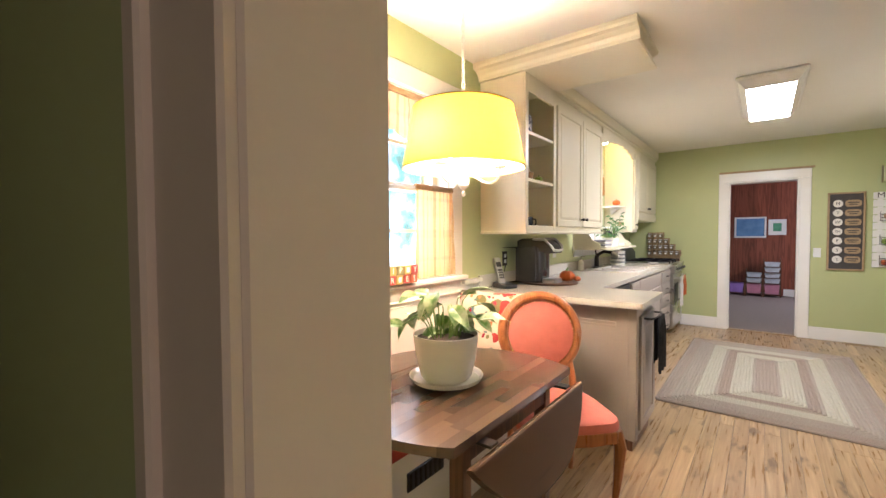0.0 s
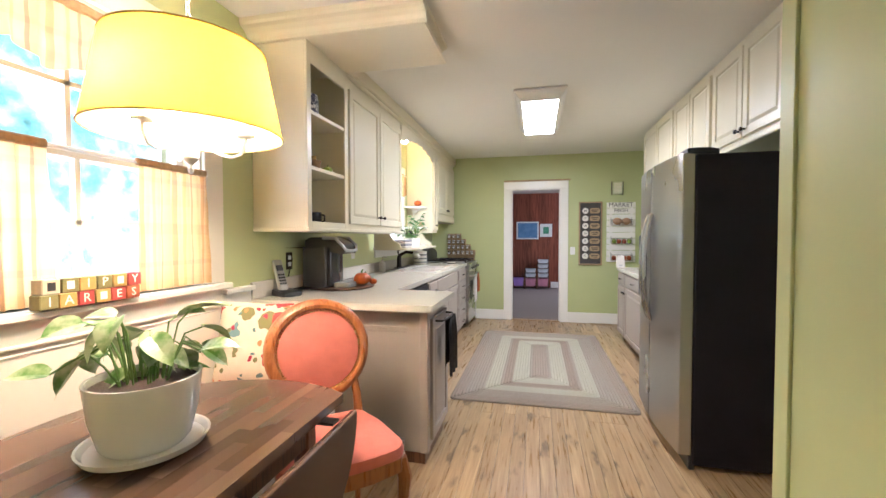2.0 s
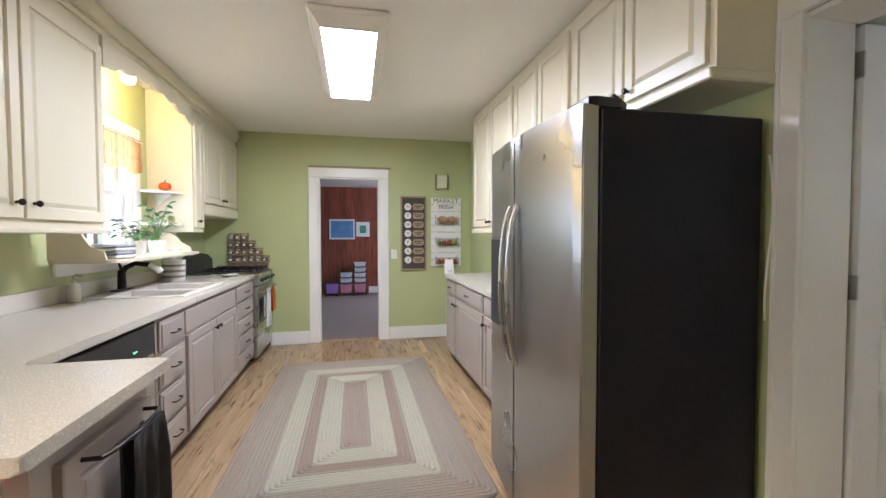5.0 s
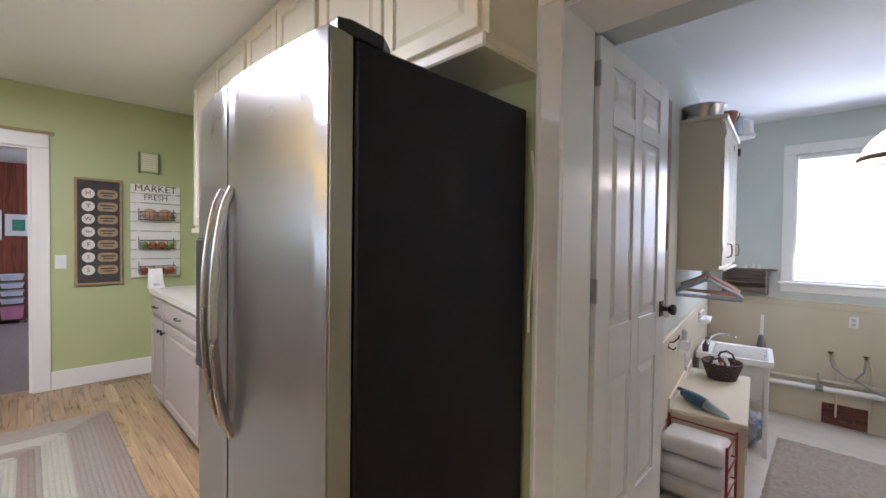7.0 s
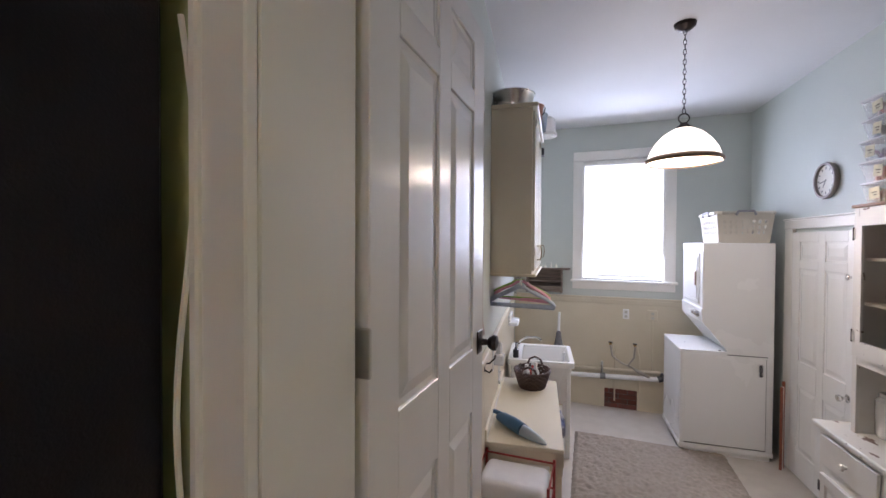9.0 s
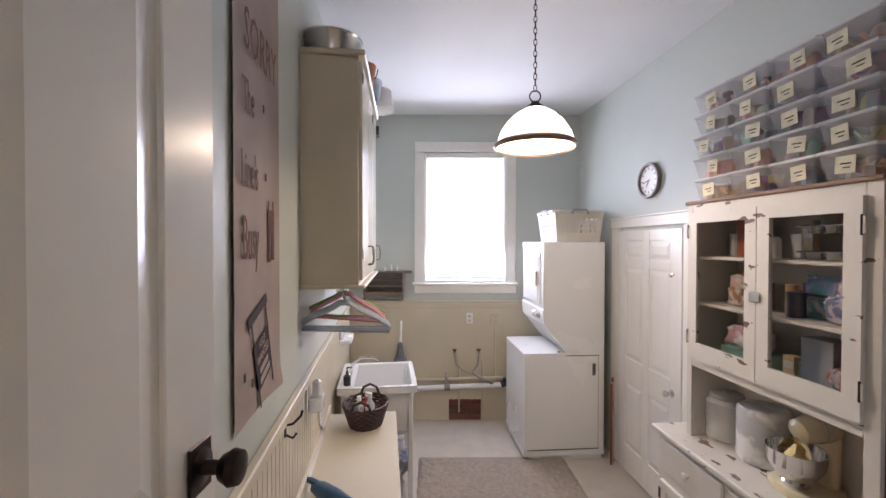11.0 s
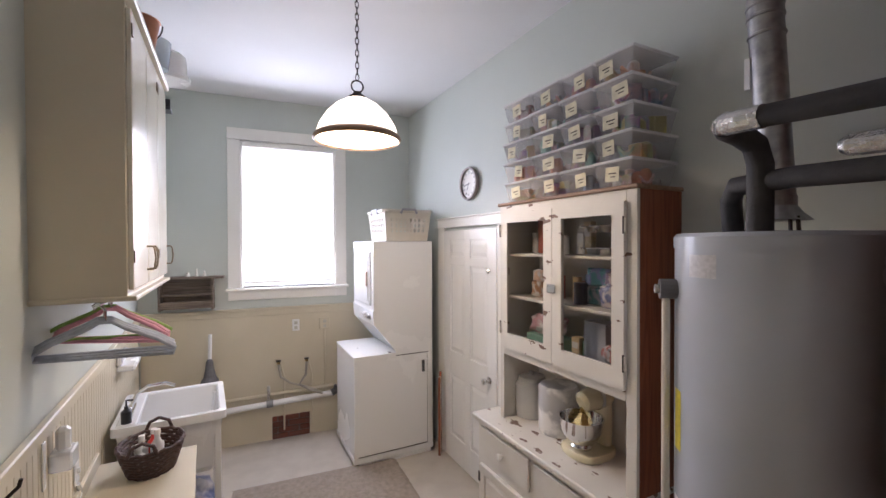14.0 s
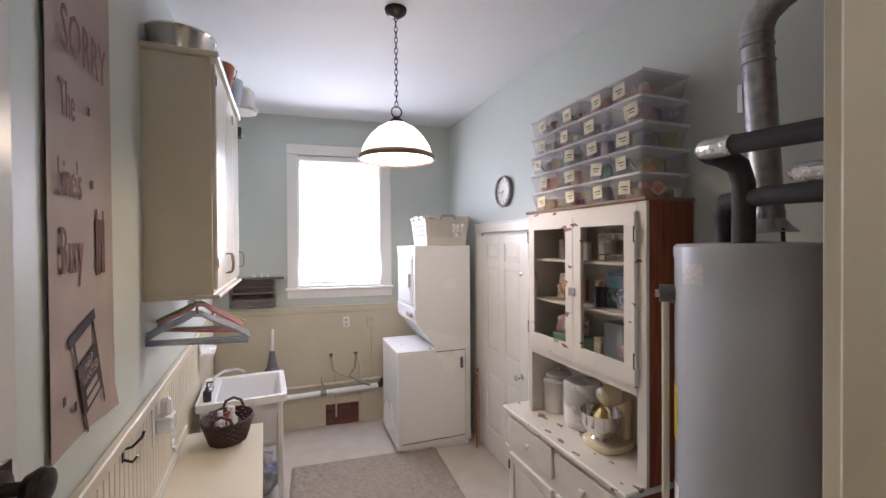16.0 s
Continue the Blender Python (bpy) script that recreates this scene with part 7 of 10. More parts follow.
ps = thing("soap_shelf", on_north(5.5, 0.5) @ Vector((0, 0, 0)), "white plastic ledge on the wall above the sink", "shelf")
part("ledge", boxes((-0.14, 0.14, 0, 0.10, -0.02, 0.02), (-0.14, 0.14, 0, 0.03, 0.02, 0.09), bevel=0.01, m=on_north(5.5, 0.5, 0.013)), M["enamel"], ps)

# east wall: little shelf, outlets, taps and drain pipes
sh = thing("wooden_wall_shelf", (6.40, 2.97, 0.73), "weathered brown wooden wall shelf with small things", "shelf")
M["oldwood"] = wood("weathered wood", (0.06, 0.045, 0.035), (0.20, 0.155, 0.12), 0.7, "Y", 3.0, 25.0, 0.1, knots=False)
for r in ((6.34, 6.47, 2.70, 3.23, 1.0, 1.02), (6.455, 6.47, 2.80, 3.2, 0.74, 1.0), (6.35, 6.455, 2.785, 2.805, 0.72, 1.0), (6.35, 6.455, 3.19, 3.21, 0.72, 1.0), (6.35, 6.455, 2.805, 3.19, 0.85, 0.862), (6.35, 6.455, 2.805, 3.19, 0.735, 0.747), (6.345, 6.355, 2.805, 3.19, 0.747, 0.80)):
    part("board", boxes(r, bevel=0.002), M["oldwood"], sh)
for y, r, h in ((2.86, 0.018, 0.05), (2.92, 0.012, 0.07), (2.99, 0.022, 0.04)):
    sm = thing("small_figurine", (6.4, y, 1.021), "tiny pale ornament on the wall shelf", "ornament", "shelf ornaments")
    part("body", lathe([(0, 0), (r, 0), (r * 0.8, h * 0.4), (r * 0.5, h * 0.6), (r * 0.6, h * 0.8), (0, h)], 12, (6.4, y, 1.021)), M["porcelain"], sm, smooth=True)
for y, w, lab in ((2.076, 0.035, "white wall outlet on the cream wainscot"), (1.93 - 0.13, 0.05, "surface-mounted dryer outlet box")):
    ou = thing("wall_outlet", (LX1, y, 0.48), lab, "outlet")
    part("plate", boxes((LX1 - 0.018 - (0.02 if w > 0.04 else 0), LX1 - 0.0122, y - w, y + w, 0.445, 0.56), bevel=0.004), M["enamel"] if w < 0.04 else M["lcream"], ou)
    ox = LX1 - (0.04 if w > 0.04 else 0.02)
    for oz in (0.46, 0.51):
        part("socket", boxes((ox - 0.001, ox + 0.002, y - 0.015, y + 0.015, oz, oz + 0.03)), material("outlet face", (0.6, 0.58, 0.5), 0.4), ou)
cdt = thing("cable_conduit", (LX1 - 0.02, 1.80, LF), "cream conduit from the outlet box to the floor pipes", "conduit")
part("conduit", tube([(LX1 - 0.022, 1.80, 0.45), (LX1 - 0.022, 1.80, -0.20)], 0.008, 8), M["lcream"], cdt)
for y in (2.24, 1.98):
    tp = thing("wall_tap", (LX1 - 0.03, y, 0.15), "brass washing machine tap on a copper pipe", "tap", "wall taps")
    part("valve", tube([(LX1 - 0.012, y, 0.155), (LX1 - 0.07, y, 0.15)], 0.016, 10), M["brass"], tp)
    part("handle", lathe([(0, 0), (0.024, 0.002), (0.024, 0.01), (0, 0.012)], 12, (LX1 - 0.06, y, 0.165)), M["bronze"], tp)
    part("pipe", tube([(LX1 - 0.03, y - 0.02, 0.14), (LX1 - 0.03, y - 0.05, 0.0), (LX1 - 0.03, y - 0.05, -0.52)], 0.009, 8), M["lcream"], tp)
hs_ = thing("washer_hose", (LX1 - 0.08, 2.0, -0.1), "grey hose drooping between the taps and the washer", "hose")
part("hose", tube([(LX1 - 0.08, 2.24, 0.14), (LX1 - 0.085, 2.22, 0.02), (LX1 - 0.085, 2.13, -0.05), (LX1 - 0.085, 2.0, -0.10), (LX1 - 0.085, 1.85, -0.17)], 0.011, 8), material("grey hose", (0.48, 0.44, 0.37), 0.6), hs_, smooth=True)
part("hose", tube([(LX1 - 0.08, 1.98, 0.14), (LX1 - 0.09, 1.99, 0.02), (LX1 - 0.09, 2.05, -0.07), (LX1 - 0.09, 1.95, -0.14), (LX1 - 0.09, 1.83, -0.19)], 0.011, 8), material("grey hose dark", (0.38, 0.35, 0.30), 0.6), hs_, smooth=True)
dp = thing("drain_pipe", (LX1 - 0.08, 2.3, -0.23), "white plastic drain pipe along the wall", "pipe")
part("pipe", tube([(LX1 - 0.07, 3.1, -0.265), (LX1 - 0.07, 1.72, -0.205)], 0.028, 14), M["enamel"], dp, smooth=True)
part("pipe", tube([(LX1 - 0.035, 3.2, -0.185), (LX1 - 0.035, 1.72, -0.14)], 0.018, 12), M["lcream"], dp, smooth=True)
part("coupling", tube([(LX1 - 0.07, 2.35, -0.232), (LX1 - 0.07, 2.29, -0.229)], 0.036, 14), material("grey rubber sleeve", (0.25, 0.25, 0.25), 0.6), dp)
part("vent_stub", tube([(LX1 - 0.07, 2.33, -0.23), (LX1 - 0.07, 2.33, -0.06)], 0.014, 10), M["steel"], dp)
part("elbow", tube([(LX1 - 0.07, 1.74, -0.205), (LX1 - 0.07, 1.70, -0.19), (LX1 - 0.07, 1.68, -0.14)], 0.036, 12), M["blackplastic"], dp)

# hutch cupboard
hu = thing("hutch_cupboard", (3.85, 0.8, LF), "tall chippy white hutch with glazed doors and brown sides", "cupboard")


def chippy(lo=0.66):
    mt = material("chipped white paint over brown wood", (0.70, 0.67, 0.61), 0.45, second=(0.66, 0.63, 0.57), scale=5, bump=0.05)
    nd, ln = mt.node_tree.nodes, mt.node_tree.links
    b = nd["Principled BSDF"]
    base = b.inputs["Base Color"].links[0].from_socket
    tc, nz, rp, mx = nd.new("ShaderNodeTexCoord"), nd.new("ShaderNodeTexNoise"), nd.new("ShaderNodeValToRGB"), nd.new("ShaderNodeMix")
    nz.inputs["Scale"].default_value, nz.inputs["Detail"].default_value = 17, 8
    mp = nd.new("ShaderNodeMapping")
    mp.inputs["Scale"].default_value = (0.6, 1.4, 1.4)
    ln.new(tc.outputs["Object"], mp.inputs["Vector"])
    ln.new(mp.outputs[0], nz.inputs["Vector"])
    rp.color_ramp.elements[0].position, rp.color_ramp.elements[1].position = lo, lo + 0.015
    ln.new(nz.outputs["Fac"], rp.inputs["Fac"])
    mx.data_type = "RGBA"
    ln.new(rp.outputs["Color"], mx.inputs["Factor"])
    ln.new(base, mx.inputs["A"])
    mx.inputs["B"].default_value = (0.17, 0.10, 0.07, 1)
    ln.new(mx.outputs["Result"], b.inputs["Base Color"])
    return mt


M["chippy"] = chippy()
M["hutchwhite"] = material("old white paint", (0.72, 0.69, 0.63), 0.4, second=(0.66, 0.62, 0.55), scale=6, bump=0.06)
HX0, HX1, HF = 3.345, 4.292, 0.915
HBK = 0.640
UNTURNED = set(bpy.data.objects.keys())


# lower case; built square to the axes, then turned to stand along the wall
part("lower_case", boxes((HX0 + 0.02, HX0 + 1.065, HBK, 1.018, LF + 0.05, 0.215), bevel=0.004), M["hutchwhite"], hu)
part("plinth", boxes((HX0 + 0.05, HX0 + 1.04, HBK + 0.01, 0.985, LF, LF + 0.052)), M["hutchwood"], hu)
part("ledge", boxes((HX0 - 0.004, HX0 + 1.09, HBK, 1.052, 0.216, 0.248), bevel=0.006), chippy(0.61), hu, "chipped white work ledge")
for k in range(2):
    a = HX0 + 0.055 + k * 0.505
    dr = part("drawer_front", boxes((a, a + 0.465, 1.018, 1.034, 0.01, 0.185), bevel=0.005), M["hutchwhite"], hu)
    part("handle", knob((a + 0.232, 1.034, 0.095), (0, 1, 0), 0.02), M["porcelain"], dr, "white ceramic knob", smooth=True)
    dl = part("door", raised_door(0.465, 0.47, basis((a, 1.018, LF + 0.09), (1, 0, 0), (0, 1, 0))), M["hutchwhite"], hu)
    part("hinge", boxes((a + (0.455 if k else -0.01), a + (0.475 if k else 0.012), 1.033, 1.04, -0.16, -0.10)), M["bronze"], dl)
HT = 1.53
M["topboard"] = wood("bare brown top board", (0.13, 0.07, 0.04), (0.30, 0.18, 0.11), 0.55, "X", 3.0, 25.0, 0.1, knots=False)
part("side", boxes((HX0, HX0 + 0.022, HBK, HF - 0.002, 0.248, HT)), M["hutchwood"], hu, "bare red-brown wooden side")
part("side", boxes((HX1 - 0.022, HX1, HBK, HF - 0.002, 0.248, HT)), M["hutchwhite"], hu)
part("lower_side", boxes((HX0 + 0.0, HX0 + 0.0195, HBK, 1.016, LF, 0.2155)), M["hutchwood"], hu, "bare red-brown wooden side")
part("back", boxes((HX0 + 0.022, HX1 - 0.022, HBK + 0.002, HBK + 0.010, 0.248, HT)), M["hutchwhite"], hu)
part("top", boxes((HX0 - 0.012, HX1 + 0.012, HBK, HF + 0.03, HT, HT + 0.018), bevel=0.004), M["topboard"], hu, "bare wooden top board")
NB = 0.655
HJ = HX0 + 0.475
part("face_frame", boxes((HX0 - 0.003, HX0 + 0.05, HF - 0.002, HF + 0.016, 0.248, HT), (HX1 - 0.035, HX1 + 0.003, HF - 0.002, HF + 0.016, 0.248, HT), (HX0 + 0.05, HX1 - 0.035, HF - 0.002, HF + 0.016, 1.475, HT), (HX0 + 0.05, HX1 - 0.035, HF - 0.002, HF + 0.016, NB - 0.012, NB + 0.045), bevel=0.002), M["chippy"], hu)
part("upper_bottom", boxes((HX0 + 0.022, HX1 - 0.022, HBK + 0.010, HF - 0.003, NB, NB + 0.02)), M["hutchwhite"], hu)
for z in (0.995, 1.247):
    part("shelf", boxes((HX0 + 0.022, HX1 - 0.022, HBK + 0.010, HF - 0.02, z - 0.016, z), bevel=0.002), M["creamwall"], hu)
for a, b in ((HX0 + 0.046, HJ - 0.002), (HJ + 0.002, HX1 - 0.03)):
    z0, z1 = 0.692, 1.482
    y0, y1 = HF + 0.0165, HF + 0.036
    dr = part("door", open_frame(b - a, z1 - z0, 0.062, 0.062, 0.088, 0.055, y1 - y0, basis((a, y0, z0), (1, 0, 0), (0, 1, 0))), M["chippy"], hu)
    g = part("glass", boxes((a + 0.057, b - 0.057, y0 + 0.008, y0 + 0.011, z0 + 0.083, z1 - 0.05)), see_through("cabinet glass", (0.02, 0.02, 0.02), 0.03, 0.93), dr)
    g.visible_shadow = False
    xe = a if a < HJ - 0.1 else b
    for z in (z0 + 0.085, z1 - 0.13):
        part("hinge", boxes((xe - 0.012, xe - 0.002, y1, y1 + 0.004, z, z + 0.06), (xe + 0.002, xe + 0.016, y1, y1 + 0.004, z, z + 0.06), bevel=0.001), M["hutchwhite"], dr, "painted-over hinge")
        part("hinge_pin", tube([(xe, y1 + 0.003, z - 0.006), (xe, y1 + 0.003, z + 0.066)], 0.004, 8), M["bronze"], dr)
part("latch", boxes((HJ - 0.03, HJ + 0.028, HF + 0.036, HF + 0.048, 1.055, 1.10), bevel=0.004), M["steel"], hu, "steel cupboard latch")

# things inside the hutch
def lump(name, label, cat, at, size, col, rough=0.6, seed=0, group="", second=None):
    """A soft, crumpled packet or bag."""
    ob = thing(name, at, label, cat, group)
    bm = bmesh.new()
    bmesh.ops.create_icosphere(bm, subdivisions=4, radius=1.0)
    off = Vector((seed * 1.7, seed * 0.9, seed * 2.3))
    for v in bm.verts:
        p = v.co.copy()
        q = Vector([math.copysign(abs(c) ** 0.55, c) for c in p])
        d = 0.86 + 0.22 * noise.noise(p * 1.6 + off) + 0.26 * abs(noise.noise(p * 3.4 + off)) + 0.14 * abs(noise.noise(p * 8.5 + off))
        v.co = Vector((at[0] + q.x * size[0] / 2 * d, at[1] + q.y * size[1] / 2 * d, at[2] + size[2] / 2 + q.z * size[2] / 2 * (d if q.z > 0 else 1)))
    part("packet", bm, material("packet", col, rough, second=second or tuple(min(1, c * 0.6 + 0.25) for c in col), scale=26, amount=0.16, bump=0.5, fine=60), ob, smooth=True)
    return ob


def can(label, at, r, h, col, metal=0.0):
    ob = thing("can", at, label, "can")
    part("body", lathe([(0, 0), (r, 0), (r, 0.004), (r * 0.97, 0.01), (r * 0.97, h - 0.01), (r, h - 0.004), (r, h), (0, h)], 20, at), material("can", col, 0.35, metal, scale=20), ob, smooth=True)
    return ob


s1, s2, s0 = 1.248, 0.996, NB + 0.021
OLD = set(bpy.data.objects.keys())
rb_ = thing("paper_bag", (4.25, 0.80, s1), "flat red-orange paper bag standing on the cupboard shelf", "bag")
part("bag", prism(rounded([(4.17, 0.765), (4.33, 0.77), (4.33, 0.80), (4.17, 0.805)], 0.01), s1, s1 + 0.195, 0.003), material("red-orange paper", (0.50, 0.16, 0.10), 0.7, second=(0.42, 0.12, 0.07), scale=12, bump=0.4), rb_)
can("white plastic jar with a lid", (4.06, 0.83, s1), 0.035, 0.10, (0.75, 0.74, 0.7))
can("small white plastic jar", (4.0, 0.86, s1), 0.028, 0.09, (0.75, 0.74, 0.7))
mtn = thing("muffin_tin", (3.65, 0.82, s1), "metal muffin tins stacked on the cupboard shelf", "baking tin")
for z in (0.0, 0.11):
    t_ = part("tray", boxes((3.50, 3.82, 0.76, 0.88, s1 + 0.03 + z, s1 + 0.036 + z), bevel=0.002), M["steel"], mtn)
    for k in range(4):
        part("cup", lathe([(0.026, 0.0), (0.034, 0.03)], 14, (3.54 + k * 0.08, 0.83, s1 + 0.002 + z)), M["steel"], t_)
lump("snack_bag", "crinkled clear bag of snacks", "bag", (4.24, 0.84, s2), (0.13, 0.09, 0.10), (0.55, 0.50, 0.45), 0.25, seed=2, second=(0.40, 0.22, 0.12))
lump("snack_bag", "crinkled orange snack packet on the shelf", "bag", (4.23, 0.83, s2 + 0.075), (0.12, 0.08, 0.09), (0.62, 0.42, 0.30), 0.25, seed=12, second=(0.60, 0.58, 0.55))
can("ribbed silver tin can", (4.08, 0.86, s2), 0.042, 0.165, (0.6, 0.6, 0.6), 1.0)
for xx, yy, zz, sz, c1, c2, sd in ((3.78, 0.80, 0.0, (0.17, 0.09, 0.10), (0.10, 0.24, 0.26), (0.40, 0.42, 0.44), 3), (3.76, 0.79, 0.085, (0.20, 0.09, 0.10), (0.12, 0.30, 0.31), (0.22, 0.24, 0.40), 7), (3.64, 0.85, 0.0, (0.13, 0.07, 0.12), (0.56, 0.50, 0.50), (0.16, 0.18, 0.34), 4), (3.55, 0.86, 0.0, (0.13, 0.07, 0.13), (0.60, 0.52, 0.54), (0.42, 0.10, 0.12), 8), (3.60, 0.83, 0.10, (0.16, 0.08, 0.08), (0.58, 0.48, 0.47), (0.20, 0.16, 0.26), 9)):
    lump("plastic_bag", "crumpled clear plastic bag of kitchen things", "bag", (xx, yy, s2 + zz), sz, c1, 0.2, seed=sd, second=c2, group="plastic bags")
can("dark glass jar with a pale lid", (3.87, 0.86, s2), 0.034, 0.11, (0.05, 0.04, 0.05))
can("dark blue plastic bottle", (3.86, 0.80, s2), 0.025, 0.15, (0.05, 0.08, 0.15))
gb = thing("green_box", (4.18, 0.83, s0), "pale green tin box", "box")
part("box", boxes((4.05, 4.30, 0.76, 0.90, s0, s0 + 0.11), bevel=0.006), material("mint paint", (0.25, 0.45, 0.36), 0.5), gb)
lump("paper_pack", "white packet of napkins with red print", "packet", (4.18, 0.83, s0 + 0.112), (0.24, 0.12, 0.11), (0.74, 0.71, 0.70), 0.4, seed=5, second=(0.55, 0.30, 0.34))
gx = thing("grey_box", (3.75, 0.80, s0), "pale grey cardboard box", "box")
part("box", boxes((3.70, 3.84, 0.755, 0.85, s0, s0 + 0.24), bevel=0.003), material("grey card", (0.42, 0.42, 0.42), 0.8), gx)
lump("candy_bag", "red and white bag of sweets", "bag", (3.58, 0.84, s0 + 0.065), (0.20, 0.08, 0.08), (0.62, 0.22, 0.20), 0.25, seed=6, second=(0.66, 0.60, 0.60))
lump("candy_bag", "white crumpled bag on the spice jars", "bag", (3.64, 0.83, s0 + 0.075), (0.12, 0.08, 0.07), (0.66, 0.60, 0.58), 0.25, seed=16, second=(0.55, 0.25, 0.22))
for k in range(6):
    sj = thing("spice_jar", (3.50 + k * 0.045, 0.885, s0), "small dark spice jar with a white lid", "jar", "spice jars")
    part("jar", lathe([(0, 0), (0.017, 0), (0.017, 0.045), (0, 0.045)], 12, (3.50 + k * 0.045, 0.885, s0)), material("dark jar", (0.06, 0.04, 0.04), 0.3), sj)
    part("lid", lathe([(0, 0.045), (0.018, 0.045), (0.018, 0.062), (0, 0.062)], 12, (3.50 + k * 0.045, 0.885, s0)), M["enamel"], sj)

# more small goods on the cupboard shelves
rnd = random.Random(31)
tints = [(0.6, 0.58, 0.55), (0.5, 0.12, 0.1), (0.15, 0.3, 0.35), (0.55, 0.4, 0.2), (0.35, 0.3, 0.3), (0.65, 0.5, 0.5), (0.2, 0.35, 0.2)]
for zz, spots in ((s1, (3.93, 4.15, 4.36, 3.88)), (s2, (3.98, 4.13, 4.35, 3.50, 3.90)), (s0, (3.90, 3.97, 4.37, 3.66, 3.47))):
    for xx in spots:
        tint = rnd.choice(tints)
        yy = rnd.uniform(0.78, 0.80)
        if rnd.random() < 0.5:
            can("small storage jar with a lid", (xx, yy, zz), rnd.uniform(0.022, 0.03), rnd.uniform(0.09, 0.16), tint)
        else:
            pk = thing("food_box", (xx, yy, zz), "small printed cardboard food packet", "packet", "food packets")
            w2, h2 = rnd.uniform(0.025, 0.035), rnd.uniform(0.11, 0.19)
            part("carton", boxes((xx - w2, xx + w2, yy - 0.02, yy + 0.02, zz, zz + h2), bevel=0.002), material("printed card", tint, 0.5, second=tuple(min(1, c + 0.2) for c in tint), scale=25), pk)
            part("band", boxes((xx - w2 * 0.8, xx + w2 * 0.8, yy + 0.02, yy + 0.021, zz + h2 * 0.55, zz + h2 * 0.8)), M["enamel"], pk)

# the goods spread over the width of the shelves
for ob in bpy.data.objects:
    if ob.name not in OLD and ob.parent is None:
        ob.location.x = HX0 + (ob.location.x - 3.375) * 0.849
        ob.location.y -= 0.05

# on the ledge
gj = thing("glass_canister", (4.225, 0.748, 0.249), "glass canister part filled with flour", "canister")
part("jar", lathe([(0, 0), (0.095, 0.003), (0.10, 0.02), (0.10, 0.20), (0.08, 0.22), (0.08, 0.23)], 28, (4.225, 0.748, 0.249)), M["clear"], gj, smooth=True)
part("flour", lathe([(0, 0.004), (0.093, 0.006), (0.096, 0.075), (0.05, 0.085), (0, 0.08)], 24, (4.225, 0.748, 0.249)), M["porcelain"], gj, smooth=True)
part("lid", lathe([(0, 0.23), (0.085, 0.23), (0.08, 0.245), (0.02, 0.25), (0.015, 0.27), (0, 0.272)], 24, (4.225, 0.748, 0.249)), M["clear"], gj, smooth=True)
wc = thing("marbled_canister", (3.98, 0.757, 0.249), "white canister with grey marbled pattern", "canister")
mb = material("white marbled glaze", (0.76, 0.75, 0.73), 0.2, second=(0.45, 0.45, 0.46), scale=7, amount=0.16, bump=0.01)
part("body", lathe([(0, 0), (0.105, 0.002), (0.11, 0.02), (0.11, 0.25), (0.10, 0.265), (0, 0.27)], 32, (3.98, 0.757, 0.249)), mb, wc, smooth=True)
mxr = thing("stand_mixer", (3.68, 0.90, 0.249), "cream stand mixer with a polished steel bowl", "mixer")
M["mixer"] = material("cream enamel", (0.74, 0.67, 0.46), 0.18, scale=6, bump=0.0, second=(0.72, 0.65, 0.44))
part("base", prism(rounded([(3.585, 0.73), (3.79, 0.73), (3.80, 0.97), (3.575, 0.97)], 0.08), 0.249, 0.285, 0.01), M["mixer"], mxr, smooth=True)
part("column", prism(rounded([(3.63, 0.735), (3.73, 0.735), (3.73, 0.79), (3.63, 0.79)], 0.025), 0.26, 0.50, 0.01), M["mixer"], mxr, smooth=True)
part("head", tube([(3.68, 0.725, 0.515), (3.68, 0.76, 0.522), (3.682, 0.84, 0.522), (3.684, 0.895, 0.515), (3.684, 0.908, 0.51)], [0.042, 0.058, 0.058, 0.048, 0.03], 20), M["mixer"], mxr, smooth=True)
part("band", tube([(3.68, 0.80, 0.522), (3.68, 0.82, 0.522)], 0.0595, 20), M["chrome"], mxr)
part("bowl", lathe([(0, 0), (0.05, 0), (0.052, 0.012), (0.045, 0.02), (0.075, 0.045), (0.10, 0.09), (0.108, 0.15), (0.112, 0.155), (0.104, 0.152), (0.095, 0.09), (0.06, 0.04), (0, 0.03)], 40, (3.69, 0.90, 0.286)), M["chrome"], mxr, "polished steel bowl", smooth=True)
part("beater", lathe([(0, 0.05), (0.03, 0.06), (0.05, 0.12), (0.012, 0.17), (0.012, 0.2)], 6, (3.69, 0.89, 0.286)), M["brass"], mxr)
part("knob", knob((3.735, 0.85, 0.52), (1, 0, 0), 0.014), M["blackplastic"], mxr)
mxr.location.x += 0.04
mxr.location.y -= 0.06


# clear shoe boxes on top
M["tub"] = see_through("frosted clear plastic", (0.80, 0.80, 0.80), 0.12, 0.76)
M["lid"] = see_through("milky clear lid", (0.84, 0.83, 0.82), 0.3, 0.28)
M["card"] = material("cream card label", (0.80, 0.75, 0.56), 0.8, scale=20)
rnd = random.Random(21)
pal = [(0.55, 0.14, 0.11), (0.16, 0.25, 0.38), (0.45, 0.40, 0.14), (0.65, 0.6, 0.55), (0.34, 0.16, 0.36), (0.6, 0.25, 0.1), (0.14, 0.12, 0.12), (0.2, 0.4, 0.3), (0.7, 0.42, 0.42)]
xs = [HX0 + u for u in (0.895, 0.65, 0.43, 0.215, 0.0)]
